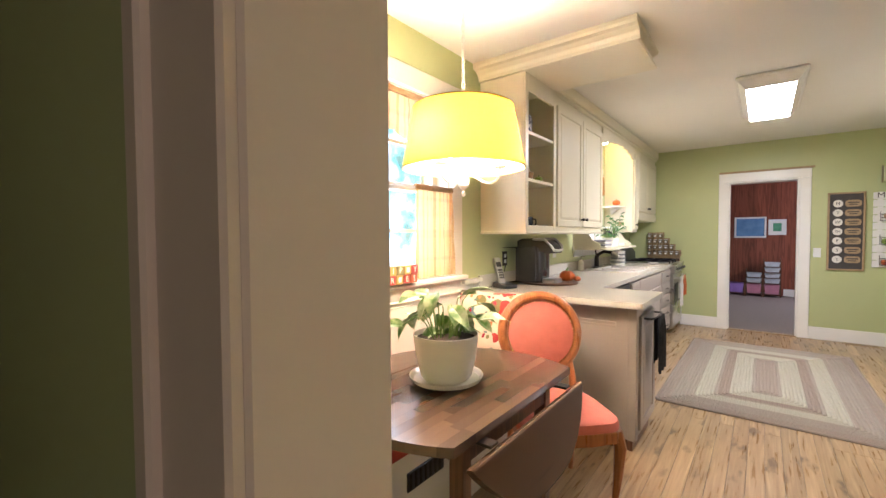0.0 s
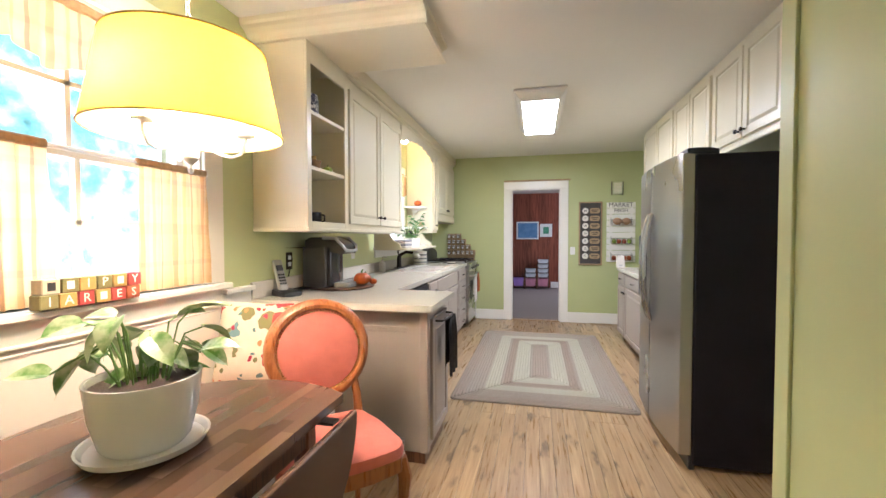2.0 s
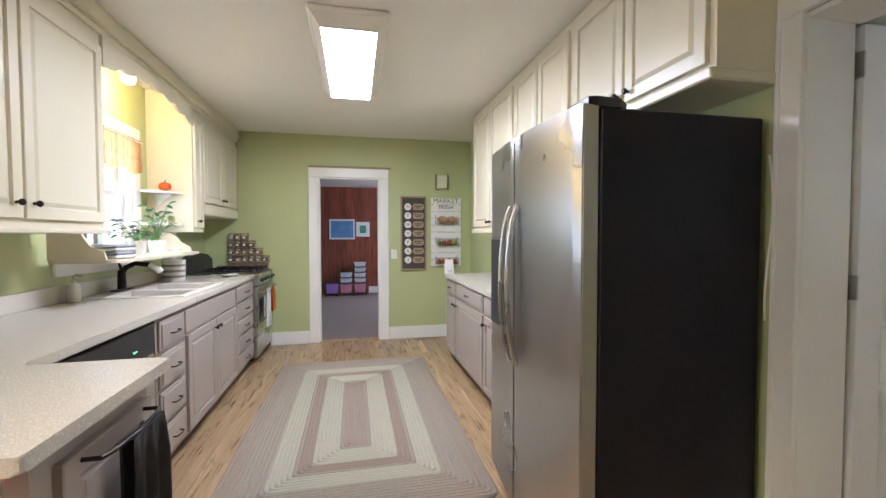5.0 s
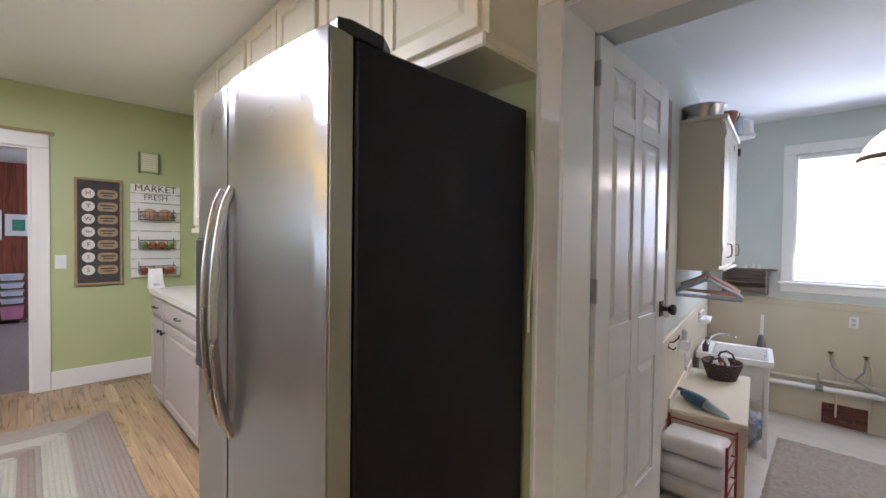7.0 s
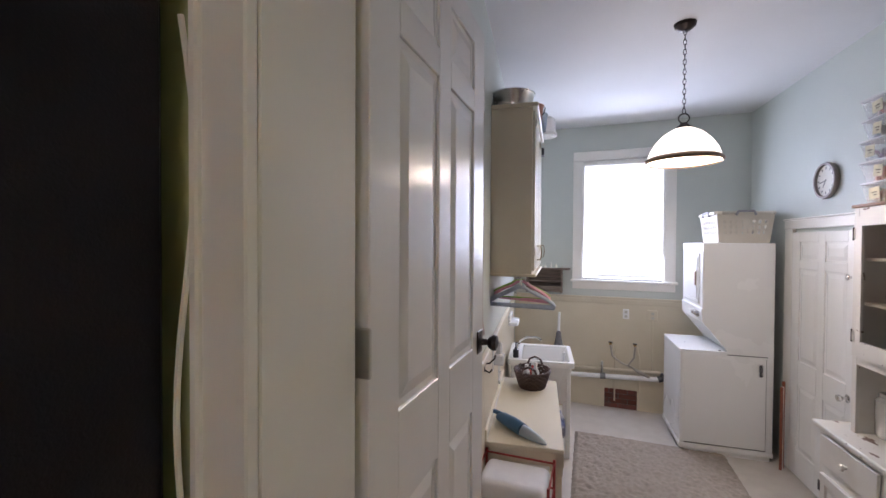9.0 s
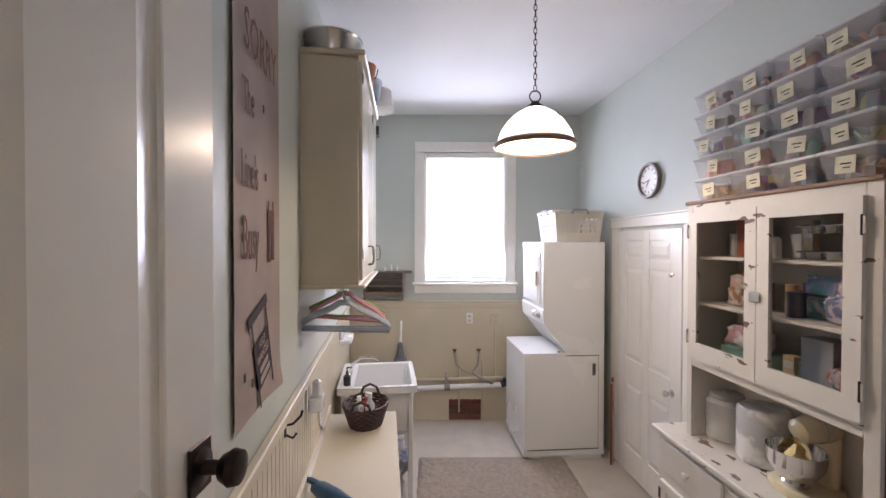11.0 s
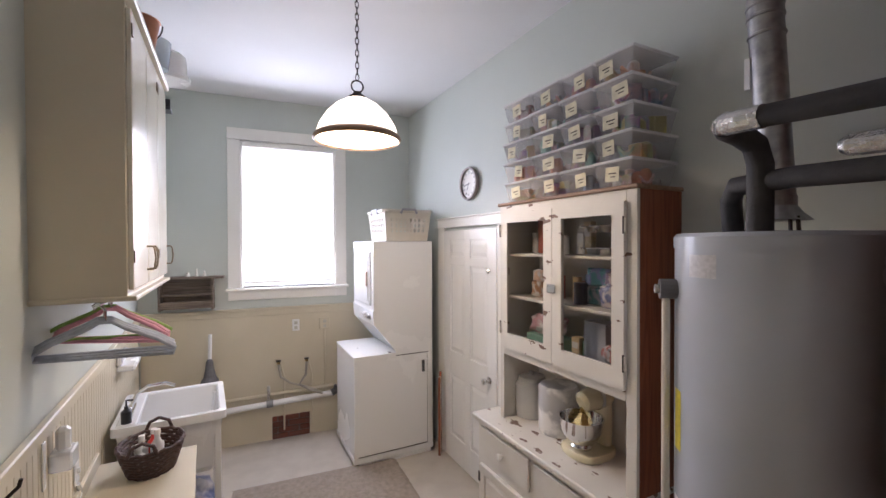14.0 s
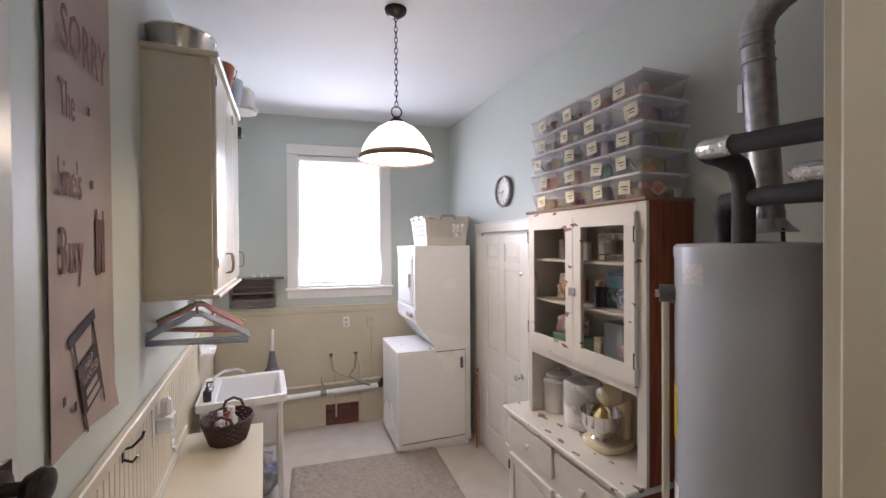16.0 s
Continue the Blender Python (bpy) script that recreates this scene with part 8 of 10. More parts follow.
for row in range(5):
    for c in range(4):
        x1, x0 = xs[c] - 0.004, xs[c + 1] + 0.004
        z = 1.550 + row * 0.1145
        yb, yf = HBK + 0.012, 0.945 + 0.012 * rnd.random()
        b_ = thing("storage_box", ((x0 + x1) / 2, (yb + yf) / 2, z), "clear lidded shoe box of sorted craft things", "box", "clear storage boxes")
        i = 0.026
        bm = bmesh.new()
        lo = [bm.verts.new(p) for p in ((x0 + i, yb + i, z), (x1 - i, yb + i, z), (x1 - i, yf - i, z), (x0 + i, yf - i, z))]
        hi = [bm.verts.new(p) for p in ((x0 + 0.006, yb + 0.006, z + 0.098), (x1 - 0.006, yb + 0.006, z + 0.098), (x1 - 0.006, yf - 0.006, z + 0.098), (x0 + 0.006, yf - 0.006, z + 0.098))]
        bm.faces.new(lo)
        for k in range(4):
            bm.faces.new((lo[k], lo[(k + 1) % 4], hi[(k + 1) % 4], hi[k]))
        t_ = part("tub", bm, M["tub"], b_)
        t_.visible_shadow = False
        part("lid", boxes((x0, x1, yb, yf, z + 0.098, z + 0.110), bevel=0.003), M["lid"], b_, "milky plastic lid").visible_shadow = False
        for j in range(3):
            bm = bmesh.new()
            for k in range(rnd.randint(4, 6)):
                cx, cy, r = rnd.uniform(x0 + 0.045, x1 - 0.045), rnd.uniform(yb + 0.06, yf - 0.05), rnd.uniform(0.016, 0.032)
                h = rnd.uniform(0.03, 0.085)
                if k % 3 == 1:
                    box(bm, -r, r, -r * 0.8, r * 0.8, 0, h, 0.003, pose(cx, cy, z + 0.003, 0, 0, rnd.uniform(0, 90)))
                elif k % 3 == 0:
                    lathe([(0, 0.0), (r, 0.002), (r * 0.95, h * 0.8), (r * 0.5, h), (0, h)], 10, (cx, cy, z + 0.003), bm=bm)
                else:
                    tube([(cx + 0.03 * math.cos(q), cy + 0.03 * math.sin(q), z + 0.035 + 0.02 * math.sin(2 * q)) for q in [m_ * math.pi / 6 for m_ in range(12)]], 0.007, 6, closed=True, bm=bm)
            part("contents", bm, material("sorted things", rnd.choice(pal), 0.45, second=rnd.choice(pal), scale=18, amount=0.5), b_)
        lw = rnd.uniform(0.06, 0.085)
        lx = (x0 + x1) / 2 + rnd.uniform(-0.05, 0.04)
        lbm = Matrix.Translation((lx, yf - 0.006, z + 0.05)) @ Matrix.Rotation(radians(rnd.uniform(-6, 6)), 4, "Y")
        lab = part("label", boxes((-lw / 2, lw / 2, 0, 0.0015, -0.032, 0.03), m=lbm), M["card"], b_, "cream card label")
        part("writing", boxes((-lw * 0.3, lw * 0.25, 0.0016, 0.002, 0.0, 0.005), (-lw * 0.25, lw * 0.1, 0.0016, 0.002, -0.014, -0.01), m=lbm), M["ink2"], lab)

# turn the hutch, what it holds and the boxes on it to the line of the wall
turn = Matrix.Translation((3.345, 0.951, 0)) @ Matrix.Rotation(SA, 4, "Z") @ Matrix.Translation((-3.345, -0.951, 0))
for ob in bpy.data.objects:
    if ob.parent is None and (ob is hu or ob.name not in UNTURNED):
        ob.matrix_basis = turn @ ob.matrix_basis

# pendant lamp
PX, PY = 4.237, 1.883
pd = thing("pendant_lamp", (PX, PY, 1.83), "bronze pendant lamp with a white glass dome", "pendant lamp")
part("canopy", lathe([(0, LC - 0.001), (0.065, LC - 0.001), (0.06, LC - 0.02), (0.03, LC - 0.045), (0, LC - 0.05)], 24, (PX, PY, 0)), M["bronze"], pd, smooth=True)
M["opal"] = bpy.data.materials.new("opal glass lit from within")
M["opal"].use_nodes = True
pb = M["opal"].node_tree.nodes["Principled BSDF"]
pb.inputs["Base Color"].default_value, pb.inputs["Roughness"].default_value = (0.95, 0.92, 0.86, 1), 0.25
pb.inputs["Emission Color"].default_value, pb.inputs["Emission Strength"].default_value = (1.0, 0.85, 0.63, 1), 3.2
dome = [(0.03, 2.055), (0.06, 2.045), (0.11, 2.015), (0.155, 1.97), (0.19, 1.915), (0.208, 1.86), (0.212, 1.845)]
part("shade", lathe(dome, 48, (PX, PY, 0)), M["opal"], pd, "lit white glass dome", smooth=True)
part("rim", lathe([(0.205, 1.868), (0.22, 1.856), (0.224, 1.842), (0.212, 1.832), (0.205, 1.84)], 48, (PX, PY, 0)), material("brown bronze", (0.30, 0.20, 0.13), 0.38, 0.6, scale=20, bump=0.02), pd, "bronze rim", smooth=True)
part("cap", lathe([(0.05, 2.045), (0.045, 2.06), (0.025, 2.075), (0.02, 2.085), (0, 2.086)], 20, (PX, PY, 0)), M["bronze"], pd, smooth=True)
part("ring", tube([(PX, PY + 0.03 * math.cos(a * math.pi / 12), 2.115 + 0.03 * math.sin(a * math.pi / 12)) for a in range(24)], 0.004, 6, closed=True), M["bronze"], pd)
for k in range(17):
    z = 2.16 + k * 0.031
    pts = []
    for j in range(10):
        a = j * 2 * math.pi / 10
        d = 0.009 * math.cos(a)
        pts.append((PX + (d if k % 2 else 0), PY + (0 if k % 2 else d), z + 0.02 * math.sin(a)))
    part("chain_link", tube(pts, 0.0024, 5, closed=True), M["bronze"], pd)
part("bulb", lathe([(0, 1.90), (0.03, 1.91), (0.035, 1.94), (0.02, 1.98), (0, 2.0)], 14, (PX, PY, 0)), M["bulb"], pd, smooth=True)
lamp("pendant_bulb", "POINT", Matrix.Translation((PX, PY, 1.885)), PEND, (1.0, 0.80, 0.52), 0.04)

# water heater with pipes
wh = thing("water_heater", (2.93, 0.87, LF), "grey cylindrical water heater with yellow energy label", "water heater")
HCX, HCY, HR = 2.915, 0.835, 0.265
M["heater"] = material("grey heater enamel", (0.43, 0.46, 0.51), 0.24, second=(0.41, 0.44, 0.49), scale=4, bump=0.03)
part("tank", lathe([(0, LF + 0.05), (HR, LF + 0.05), (HR, 1.30), (0, 1.30)], 64, (HCX, HCY, 0)), M["heater"], wh, smooth=True)
part("top", lathe([(HR + 0.004, 1.29), (HR + 0.004, 1.325), (HR - 0.006, 1.337), (0, 1.345)], 64, (HCX, HCY, 0)), M["heater"], wh, smooth=True)
part("base", lathe([(HR - 0.02, LF), (HR - 0.02, LF + 0.06)], 40, (HCX, HCY, 0)), M["blackplastic"], wh)


def on_tank(a, z, r=0.0):
    return Vector((HCX + (HR + r) * math.cos(a), HCY + (HR + r) * math.sin(a), z))


def wrap(a0, a1, z0, z1, r):
    return grid_sheet(6, 1, lambda u, v: on_tank(a0 + (a1 - a0) * u, z0 + (z1 - z0) * v, r))


AV = math.atan2(1.15, -0.86)        # towards the doorway
part("label", wrap(AV - 0.98, AV - 0.62, 1.20, 1.27, 0.002), material("silver label", (0.5, 0.5, 0.5), 0.35, scale=60), wh, "pale printed label")
part("label", wrap(AV - 1.36, AV - 1.16, 0.62, 0.82, 0.002), material("yellow label", (0.6, 0.5, 0.03), 0.5, scale=60), wh, "yellow energy label")
part("label", wrap(AV - 1.36, AV - 1.1, 0.20, 0.46, 0.002), M["enamel"], wh, "white printed label")
va = AV - 1.38
part("valve", tube([on_tank(va, 1.15, -0.01), on_tank(va, 1.15, 0.05)], 0.034, 16), material("grey valve", (0.12, 0.12, 0.13), 0.4), wh, "grey relief valve")
part("valve_tip", tube([on_tank(va, 1.15, 0.05), on_tank(va, 1.15, 0.065)], 0.016, 10), M["steel"], wh)
part("relief_pipe", tube([on_tank(va, 1.12, 0.03), on_tank(va, 1.05, 0.03), on_tank(va, LF + 0.12, 0.03)], 0.013, 10), M["basket"], wh, "cream relief pipe", smooth=True)
part("gas_hose", tube([on_tank(va + 0.1, -0.2, 0.03), on_tank(va - 0.05, -0.05, 0.08), on_tank(va - 0.1, 0.18, 0.06)], 0.011, 8), material("yellow hose", (0.6, 0.48, 0.1), 0.5), wh, smooth=True)
fl = thing("flue_pipe", (HCX, HCY, 1.345), "galvanised flue pipe rising from the heater", "pipe")
M["galv"] = material("galvanised steel", (0.52, 0.52, 0.51), 0.42, 0.9, second=(0.30, 0.30, 0.31), scale=30, amount=0.8, bump=0.05)
part("hood", lathe([(0.085, 1.375), (0.06, 1.40), (0.047, 1.42), (0.047, 1.45)], 24, (2.894, HCY, 0)), M["galv"], fl)
for k in range(3):
    a = k * 2.1 + 0.6
    part("hood_leg", tube([(2.894 + 0.08 * math.cos(a), HCY + 0.08 * math.sin(a), 1.341), (2.894 + 0.075 * math.cos(a), HCY + 0.075 * math.sin(a), 1.385)], 0.006, 6), M["bronze"], fl)
part("pipe", tube([(2.894, HCY, 1.43), (2.916, HCY, 1.75), (2.935, HCY, 2.04)], [0.045, 0.047, 0.048], 24), M["galv"], fl, smooth=True)
part("elbow", tube([(2.935, HCY, 2.03), (2.936, HCY, 2.08), (2.915, HCY, 2.125), (2.87, HCY, 2.155), (2.80, HCY, 2.175), (2.66, HCY, 2.20), (2.50, HCY, 2.22)], 0.05, 20), M["galv"], fl, smooth=True)
for z in (1.965, 2.025, 2.06):
    x = 2.935 - (2.04 - z) * 0.065
    part("joint_band", lathe([(0.0485, z - 0.006), (0.052, z - 0.003), (0.052, z + 0.003), (0.0485, z + 0.006)], 24, (x, HCY, 0)), M["galv"], fl)
part("tape_label", boxes((2.955, 2.972, HCY + 0.036, HCY + 0.041, 1.80, 1.90)), M["enamel"], fl)
M["foam"] = material("black pipe insulation", (0.03, 0.03, 0.033), 0.75, second=(0.045, 0.043, 0.045), scale=15, bump=0.3)
M["foil"] = material("crinkled foil tape", (0.7, 0.7, 0.7), 0.25, 1.0, scale=40, bump=1.0, fine=60)
pa = thing("insulated_pipe", (2.85, 1.0, 1.345), "black insulated hot water pipe with foil tape", "pipe", "insulated water pipes")
part("insulation", tube([(2.852, 1.0, 1.338), (2.852, 1.0, 1.53), (2.855, 1.02, 1.585), (2.865, 1.07, 1.612), (2.868, 1.12, 1.622), (2.85, 1.155, 1.625)], 0.033, 16), M["foam"], pa, smooth=True)
part("foil_tape", tube([(2.862, 1.145, 1.626), (2.84, 1.165, 1.626), (2.80, 1.17, 1.623), (2.748, 1.17, 1.62)], 0.031, 14), M["foil"], pa, "silver foil tape")
part("insulation", tube([(2.748, 1.17, 1.62), (2.506, 1.172, 1.603), (2.09, 1.175, 1.575)], 0.028, 16), M["foam"], pa, smooth=True)
pb_ = thing("insulated_pipe", (2.94, 0.98, 1.345), "black insulated cold water pipe", "pipe", "insulated water pipes")
part("insulation", tube([(2.97, 0.93, 1.338), (2.965, 0.95, 1.44), (2.93, 0.98, 1.478), (2.77, 1.0, 1.483), (2.54, 1.0, 1.475)], 0.030, 16), M["foam"], pb_, smooth=True)
pc_ = thing("insulated_pipe", (2.6, 1.165, 1.5), "black insulated pipe end wrapped in foil", "pipe", "insulated water pipes")
part("foil_tape", tube([(2.60, 1.165, 1.513), (2.585, 1.165, 1.513), (2.49, 1.167, 1.508)], [0.014, 0.024, 0.026], 14), M["foil"], pc_, "silver foil tape")
part("insulation", tube([(2.49, 1.167, 1.508), (2.09, 1.17, 1.495)], 0.028, 14), M["foam"], pc_)

# brick chimney
cy0, cy1, cx0, cx1 = 0.52, 1.12, 2.06, 2.512
chm = structure("chimney", boxes((cx0, cx1 + 0.003, cy0, cy1 + 0.003, LF, LC)), M["mortar"], "old red brick chimney beside the water heater")
rnd = random.Random(3)
brick_mesh = {}


def brick_at(m, w):
    key = round(w, 2)
    if key not in brick_mesh:
        bm = bmesh.new()
        box(bm, 0, w, 0, 0.02, 0, 0.066, 0.005)
        bmesh.ops.recalc_face_normals(bm, faces=bm.faces)
        me_ = bpy.data.meshes.new("brick")
        bm.to_mesh(me_)
        bm.free()
        me_.materials.append(M["brick"])
        brick_mesh[key] = me_
    ob = new("brick", brick_mesh[key])
    ob.matrix_basis = m
    ob.parent = chm


for r in range(42):
    z = LF + 0.006 + r * 0.0785
    if z + 0.066 > LC:
        break
    x = cx0 - (0.11 if r % 2 else 0)
    while x < cx1 - 0.02:
        a, b = max(x, cx0), min(x + 0.212, cx1 + 0.004)
        if b - a > 0.02:
            brick_at(basis((a, cy1 - 0.012 + rnd.uniform(-0.003, 0.003), z), (1, 0, 0), (0, 1, 0)), b - a)
        x += 0.224
    for j in range(2 if 0.2 < z else 0):
        brick_at(basis((cx1 - 0.012, cy1 - 0.02 - j * 0.24 - (0.12 if r % 2 else 0) - 0.2, z), (0, 1, 0), (1, 0, 0)), 0.21)

# ---- kitchen: small things ----
def spin(n):
    """Turns the upright axis to n."""
    return Vector((0, 0, 1)).rotation_difference(Vector(n)).to_matrix().to_4x4()


M["smoke"] = material("smoky dark plastic", (0.035, 0.033, 0.034), 0.12, second=(0.05, 0.045, 0.045), scale=5, bump=0.0)
M["pumpkin"] = material("orange pumpkin skin", (0.62, 0.13, 0.015), 0.35, second=(0.50, 0.09, 0.01), scale=14, bump=0.1)
M["silver"] = material("silver plastic", (0.5, 0.5, 0.5), 0.3, 0.6, second=(0.45, 0.45, 0.46), scale=12, bump=0.02)
M["tan"] = material("tan pressed wood", (0.42, 0.30, 0.17), 0.6, second=(0.34, 0.23, 0.12), scale=18, bump=0.1)
M["slate"] = material("dark chalkboard grey", (0.055, 0.048, 0.046), 0.8, second=(0.075, 0.066, 0.06), scale=9, amount=0.8, bump=0.1)
M["wire"] = material("dark wire", (0.09, 0.075, 0.065), 0.45, 0.7, scale=30, bump=0.0)
M["darkcloth"] = material("black terry cloth", (0.022, 0.019, 0.018), 0.95, second=(0.035, 0.03, 0.028), scale=30, bump=0.8, fine=300)
M["whitecloth"] = material("white cotton cloth", (0.74, 0.71, 0.66), 0.9, second=(0.68, 0.65, 0.6), scale=20, bump=0.4, fine=300)
M["bread"] = material("brown loaf", (0.45, 0.25, 0.13), 0.75, second=(0.58, 0.40, 0.27), scale=22, amount=0.8, bump=0.4)
M["redapple"] = material("red apple skin", (0.42, 0.04, 0.03), 0.3, second=(0.5, 0.16, 0.05), scale=12, bump=0.0)
M["greenapple"] = material("green apple skin", (0.22, 0.36, 0.05), 0.3, second=(0.34, 0.44, 0.09), scale=12, bump=0.0)
M["herb"] = material("deep green leaf", (0.06, 0.17, 0.04), 0.45, second=(0.10, 0.24, 0.07), scale=16, bump=0.05)
M["purple"] = material("dark purple petal", (0.06, 0.02, 0.09), 0.7, second=(0.10, 0.03, 0.12), scale=30, bump=0.2)


def pumpkin(at, r, label, mat_=None):
    ob = thing("pumpkin", at, label, "pumpkin")
    bm = bmesh.new()
    n = 40
    rings = []
    for j in range(11):
        a = math.pi * j / 10
        rr_, z = math.sin(a), -math.cos(a)
        rings.append([bm.verts.new((at[0] + r * rr_ * (1 - 0.10 * abs(math.sin(4 * 2 * math.pi * k / n))) * math.cos(2 * math.pi * k / n), at[1] + r * rr_ * (1 - 0.10 * abs(math.sin(4 * 2 * math.pi * k / n))) * math.sin(2 * math.pi * k / n), at[2] + r * 0.78 * (1 + z * (0.86 + 0.14 * rr_)))) for k in range(n)])
    for a, b in zip(rings, rings[1:]):
        for k in range(n):
            bm.faces.new((a[k], a[(k + 1) % n], b[(k + 1) % n], b[k]))
    bmesh.ops.remove_doubles(bm, verts=bm.verts, dist=0.0004)
    part("flesh", bm, mat_ or M["pumpkin"], ob, smooth=True)
    z = at[2] + r * 1.42
    part("stalk", tube([(at[0], at[1], z), (at[0], at[1] + r * 0.05, z + r * 0.25), (at[0] + r * 0.1, at[1] + r * 0.18, z + r * 0.42)], [r * 0.14, r * 0.1, r * 0.08], 8), M["stem"], ob, smooth=True)
    return ob


def jar(name, at, prof, mat_, label, cat, lid=None, lid_mat=None, group=""):
    ob = thing(name, at, label, cat, group)
    part("body", lathe(prof, 24, at), mat_, ob, smooth=True)
    if lid:
        part("lid", lathe(lid, 24, at), lid_mat, ob, smooth=True)
    return ob


# phone standing in its base
ph = thing("cordless_phone", (-1.43, 2.70, CT + 0.001), "silver and black cordless phone standing in its base", "phone", turn=-25)
bm = prism(rounded([(-0.06, -0.05), (0.075, -0.05), (0.075, 0.05), (-0.06, 0.05)], 0.02), 0.0, 0.03, 0.006)
for v in bm.verts:
    if v.co.z > 0.02 and v.co.x > 0:
        v.co.z -= 0.012 * v.co.x / 0.075
part("base", bm, M["blackplastic"], ph, local=True, smooth=True)
hm = Matrix.Translation((-0.02, 0, 0.02)) @ Matrix.Rotation(radians(-24), 4, "Y")
hs = part("handset", prism(rounded([(-0.012, -0.024), (0.012, -0.024), (0.012, 0.024), (-0.012, 0.024)], 0.008), 0, 0.165, 0.006, m=hm), M["silver"], ph, local=True, smooth=True)
part("screen", boxes((0.012, 0.0135, -0.017, 0.017, 0.105, 0.135), m=hm), M["blackplastic"], hs, local=True)
bm = bmesh.new()
for r in range(4):
    for c in range(3):
        box(bm, 0.012, 0.0145, -0.017 + c * 0.0125, -0.008 + c * 0.0125, 0.03 + r * 0.016, 0.04 + r * 0.016, 0, hm)
part("keypad", bm, M["blackplastic"], hs, "black keys", local=True)
part("cable", tube([(-1.50, 2.70, CT + 0.02), (-1.50, 2.76, CT + 0.01), (-1.512, 2.83, CT + 0.04), (-1.515, 2.89, 1.10)], 0.003, 6), M["blackplastic"], ph)

ph.scale = (1.25, 1.25, 1.25)

# pod coffee maker on a round tray
tr = thing("round_tray", (-1.27, 3.16, CT + 0.001), "dark round turntable under the coffee maker", "tray")
part("plate", lathe([(0, 0), (0.215, 0), (0.225, 0.006), (0.225, 0.014), (0, 0.014)], 48, (-1.27, 3.16, CT + 0.001)), M["darkwood"], tr, smooth=True)
z0 = CT + 0.016
cm = thing("coffee_maker", (-1.33, 3.09, z0), "black single-cup coffee maker with silver handle band", "coffee maker")
part("body", prism(rounded([(-1.49, 2.98), (-1.30, 2.97), (-1.26, 2.99), (-1.26, 3.19), (-1.30, 3.21), (-1.49, 3.20)], 0.03), z0, z0 + 0.27, 0.012), M["smoke"], cm, smooth=True)
part("water_tank", prism(rounded([(-1.50, 2.945), (-1.29, 2.945), (-1.29, 2.978), (-1.50, 2.978)], 0.012), z0 + 0.01, z0 + 0.275, 0.006), M["smoke"], cm, "smoky water tank", smooth=True)
hd = [(-1.50, z0 + 0.262), (-1.15, z0 + 0.225), (-1.145, z0 + 0.25), (-1.17, z0 + 0.295), (-1.22, z0 + 0.325), (-1.30, z0 + 0.34), (-1.45, z0 + 0.338), (-1.50, z0 + 0.32)]
part("brew_head", prism(rounded(hd, 0.008, 3), 2.985, 3.195, 0.0, m=Matrix(((1, 0, 0, 0), (0, 0, 1, 0), (0, 1, 0, 0), (0, 0, 0, 1)))), M["smoke"], cm, smooth=True)
part("handle", tube([(-1.33, 2.972, z0 + 0.335), (-1.22, 2.972, z0 + 0.332), (-1.15, 2.975, z0 + 0.28), (-1.135, 3.0, z0 + 0.25), (-1.132, 3.09, z0 + 0.245), (-1.135, 3.18, z0 + 0.25), (-1.15, 3.205, z0 + 0.28), (-1.22, 3.208, z0 + 0.332), (-1.33, 3.208, z0 + 0.335)], 0.011, 8, flat=1.0), M["silver"], cm, "silver bowed lift handle", smooth=True)
cm.scale = (0.84, 0.92, 1.03)
part("drip_tray", prism(rounded([(-1.26, 3.0), (-1.12, 3.02), (-1.12, 3.16), (-1.26, 3.18)], 0.03), z0, z0 + 0.03, 0.005), M["silver"], cm, smooth=True)
pumpkin((-1.135, 3.19, CT + 0.016), 0.062, "orange ceramic pumpkin on the round tray")
pumpkin((-1.16, 3.305, CT + 0.016), 0.048, "small orange pumpkin on the round tray")
pumpkin((-1.075, 3.255, CT + 0.016), 0.03, "tiny orange pumpkin beside the coffee maker")

# at the sink
at = (-1.47, 4.47, CT + 0.001)
sd_ = jar("soap_dispenser", at, [(0, 0), (0.03, 0), (0.034, 0.01), (0.034, 0.085), (0.025, 0.105), (0.012, 0.112), (0.012, 0.125), (0, 0.125)], M["porcelain"], "white soap dispenser with a chrome pump", "soap dispenser")
part("pump", tube([(at[0], at[1], CT + 0.12), (at[0], at[1], CT + 0.155), (at[0] + 0.01, at[1], CT + 0.16), (at[0] + 0.045, at[1], CT + 0.152)], 0.006, 8), M["chrome"], sd_, smooth=True)
fc = thing("faucet", (-1.44, 4.93, CT + 0.001), "dark bronze kitchen faucet with a pull-out spout", "faucet")
part("plate", prism(rounded([(-1.475, 4.82), (-1.415, 4.82), (-1.415, 5.04), (-1.475, 5.04)], 0.025), CT + 0.009, CT + 0.02, 0.003), M["bronze"], fc, smooth=True)
part("body", lathe([(0, 0.0), (0.028, 0.0), (0.026, 0.05), (0.024, 0.11), (0.02, 0.13), (0, 0.135)], 20, (-1.445, 4.93, CT + 0.02)), M["bronze"], fc, smooth=True)
part("spout", tube([(-1.445, 4.93, CT + 0.12), (-1.42, 4.93, CT + 0.165), (-1.36, 4.93, CT + 0.195), (-1.28, 4.93, CT + 0.185), (-1.22, 4.93, CT + 0.15)], [0.018, 0.018, 0.017, 0.018, 0.02], 14), M["bronze"], fc, smooth=True)
part("sprayer", tube([(-1.27, 4.93, CT + 0.182), (-1.22, 4.93, CT + 0.15), (-1.20, 4.93, CT + 0.13)], [0.021, 0.023, 0.024], 14), M["porcelain"], fc, "white pull-out sprayer", smooth=True)
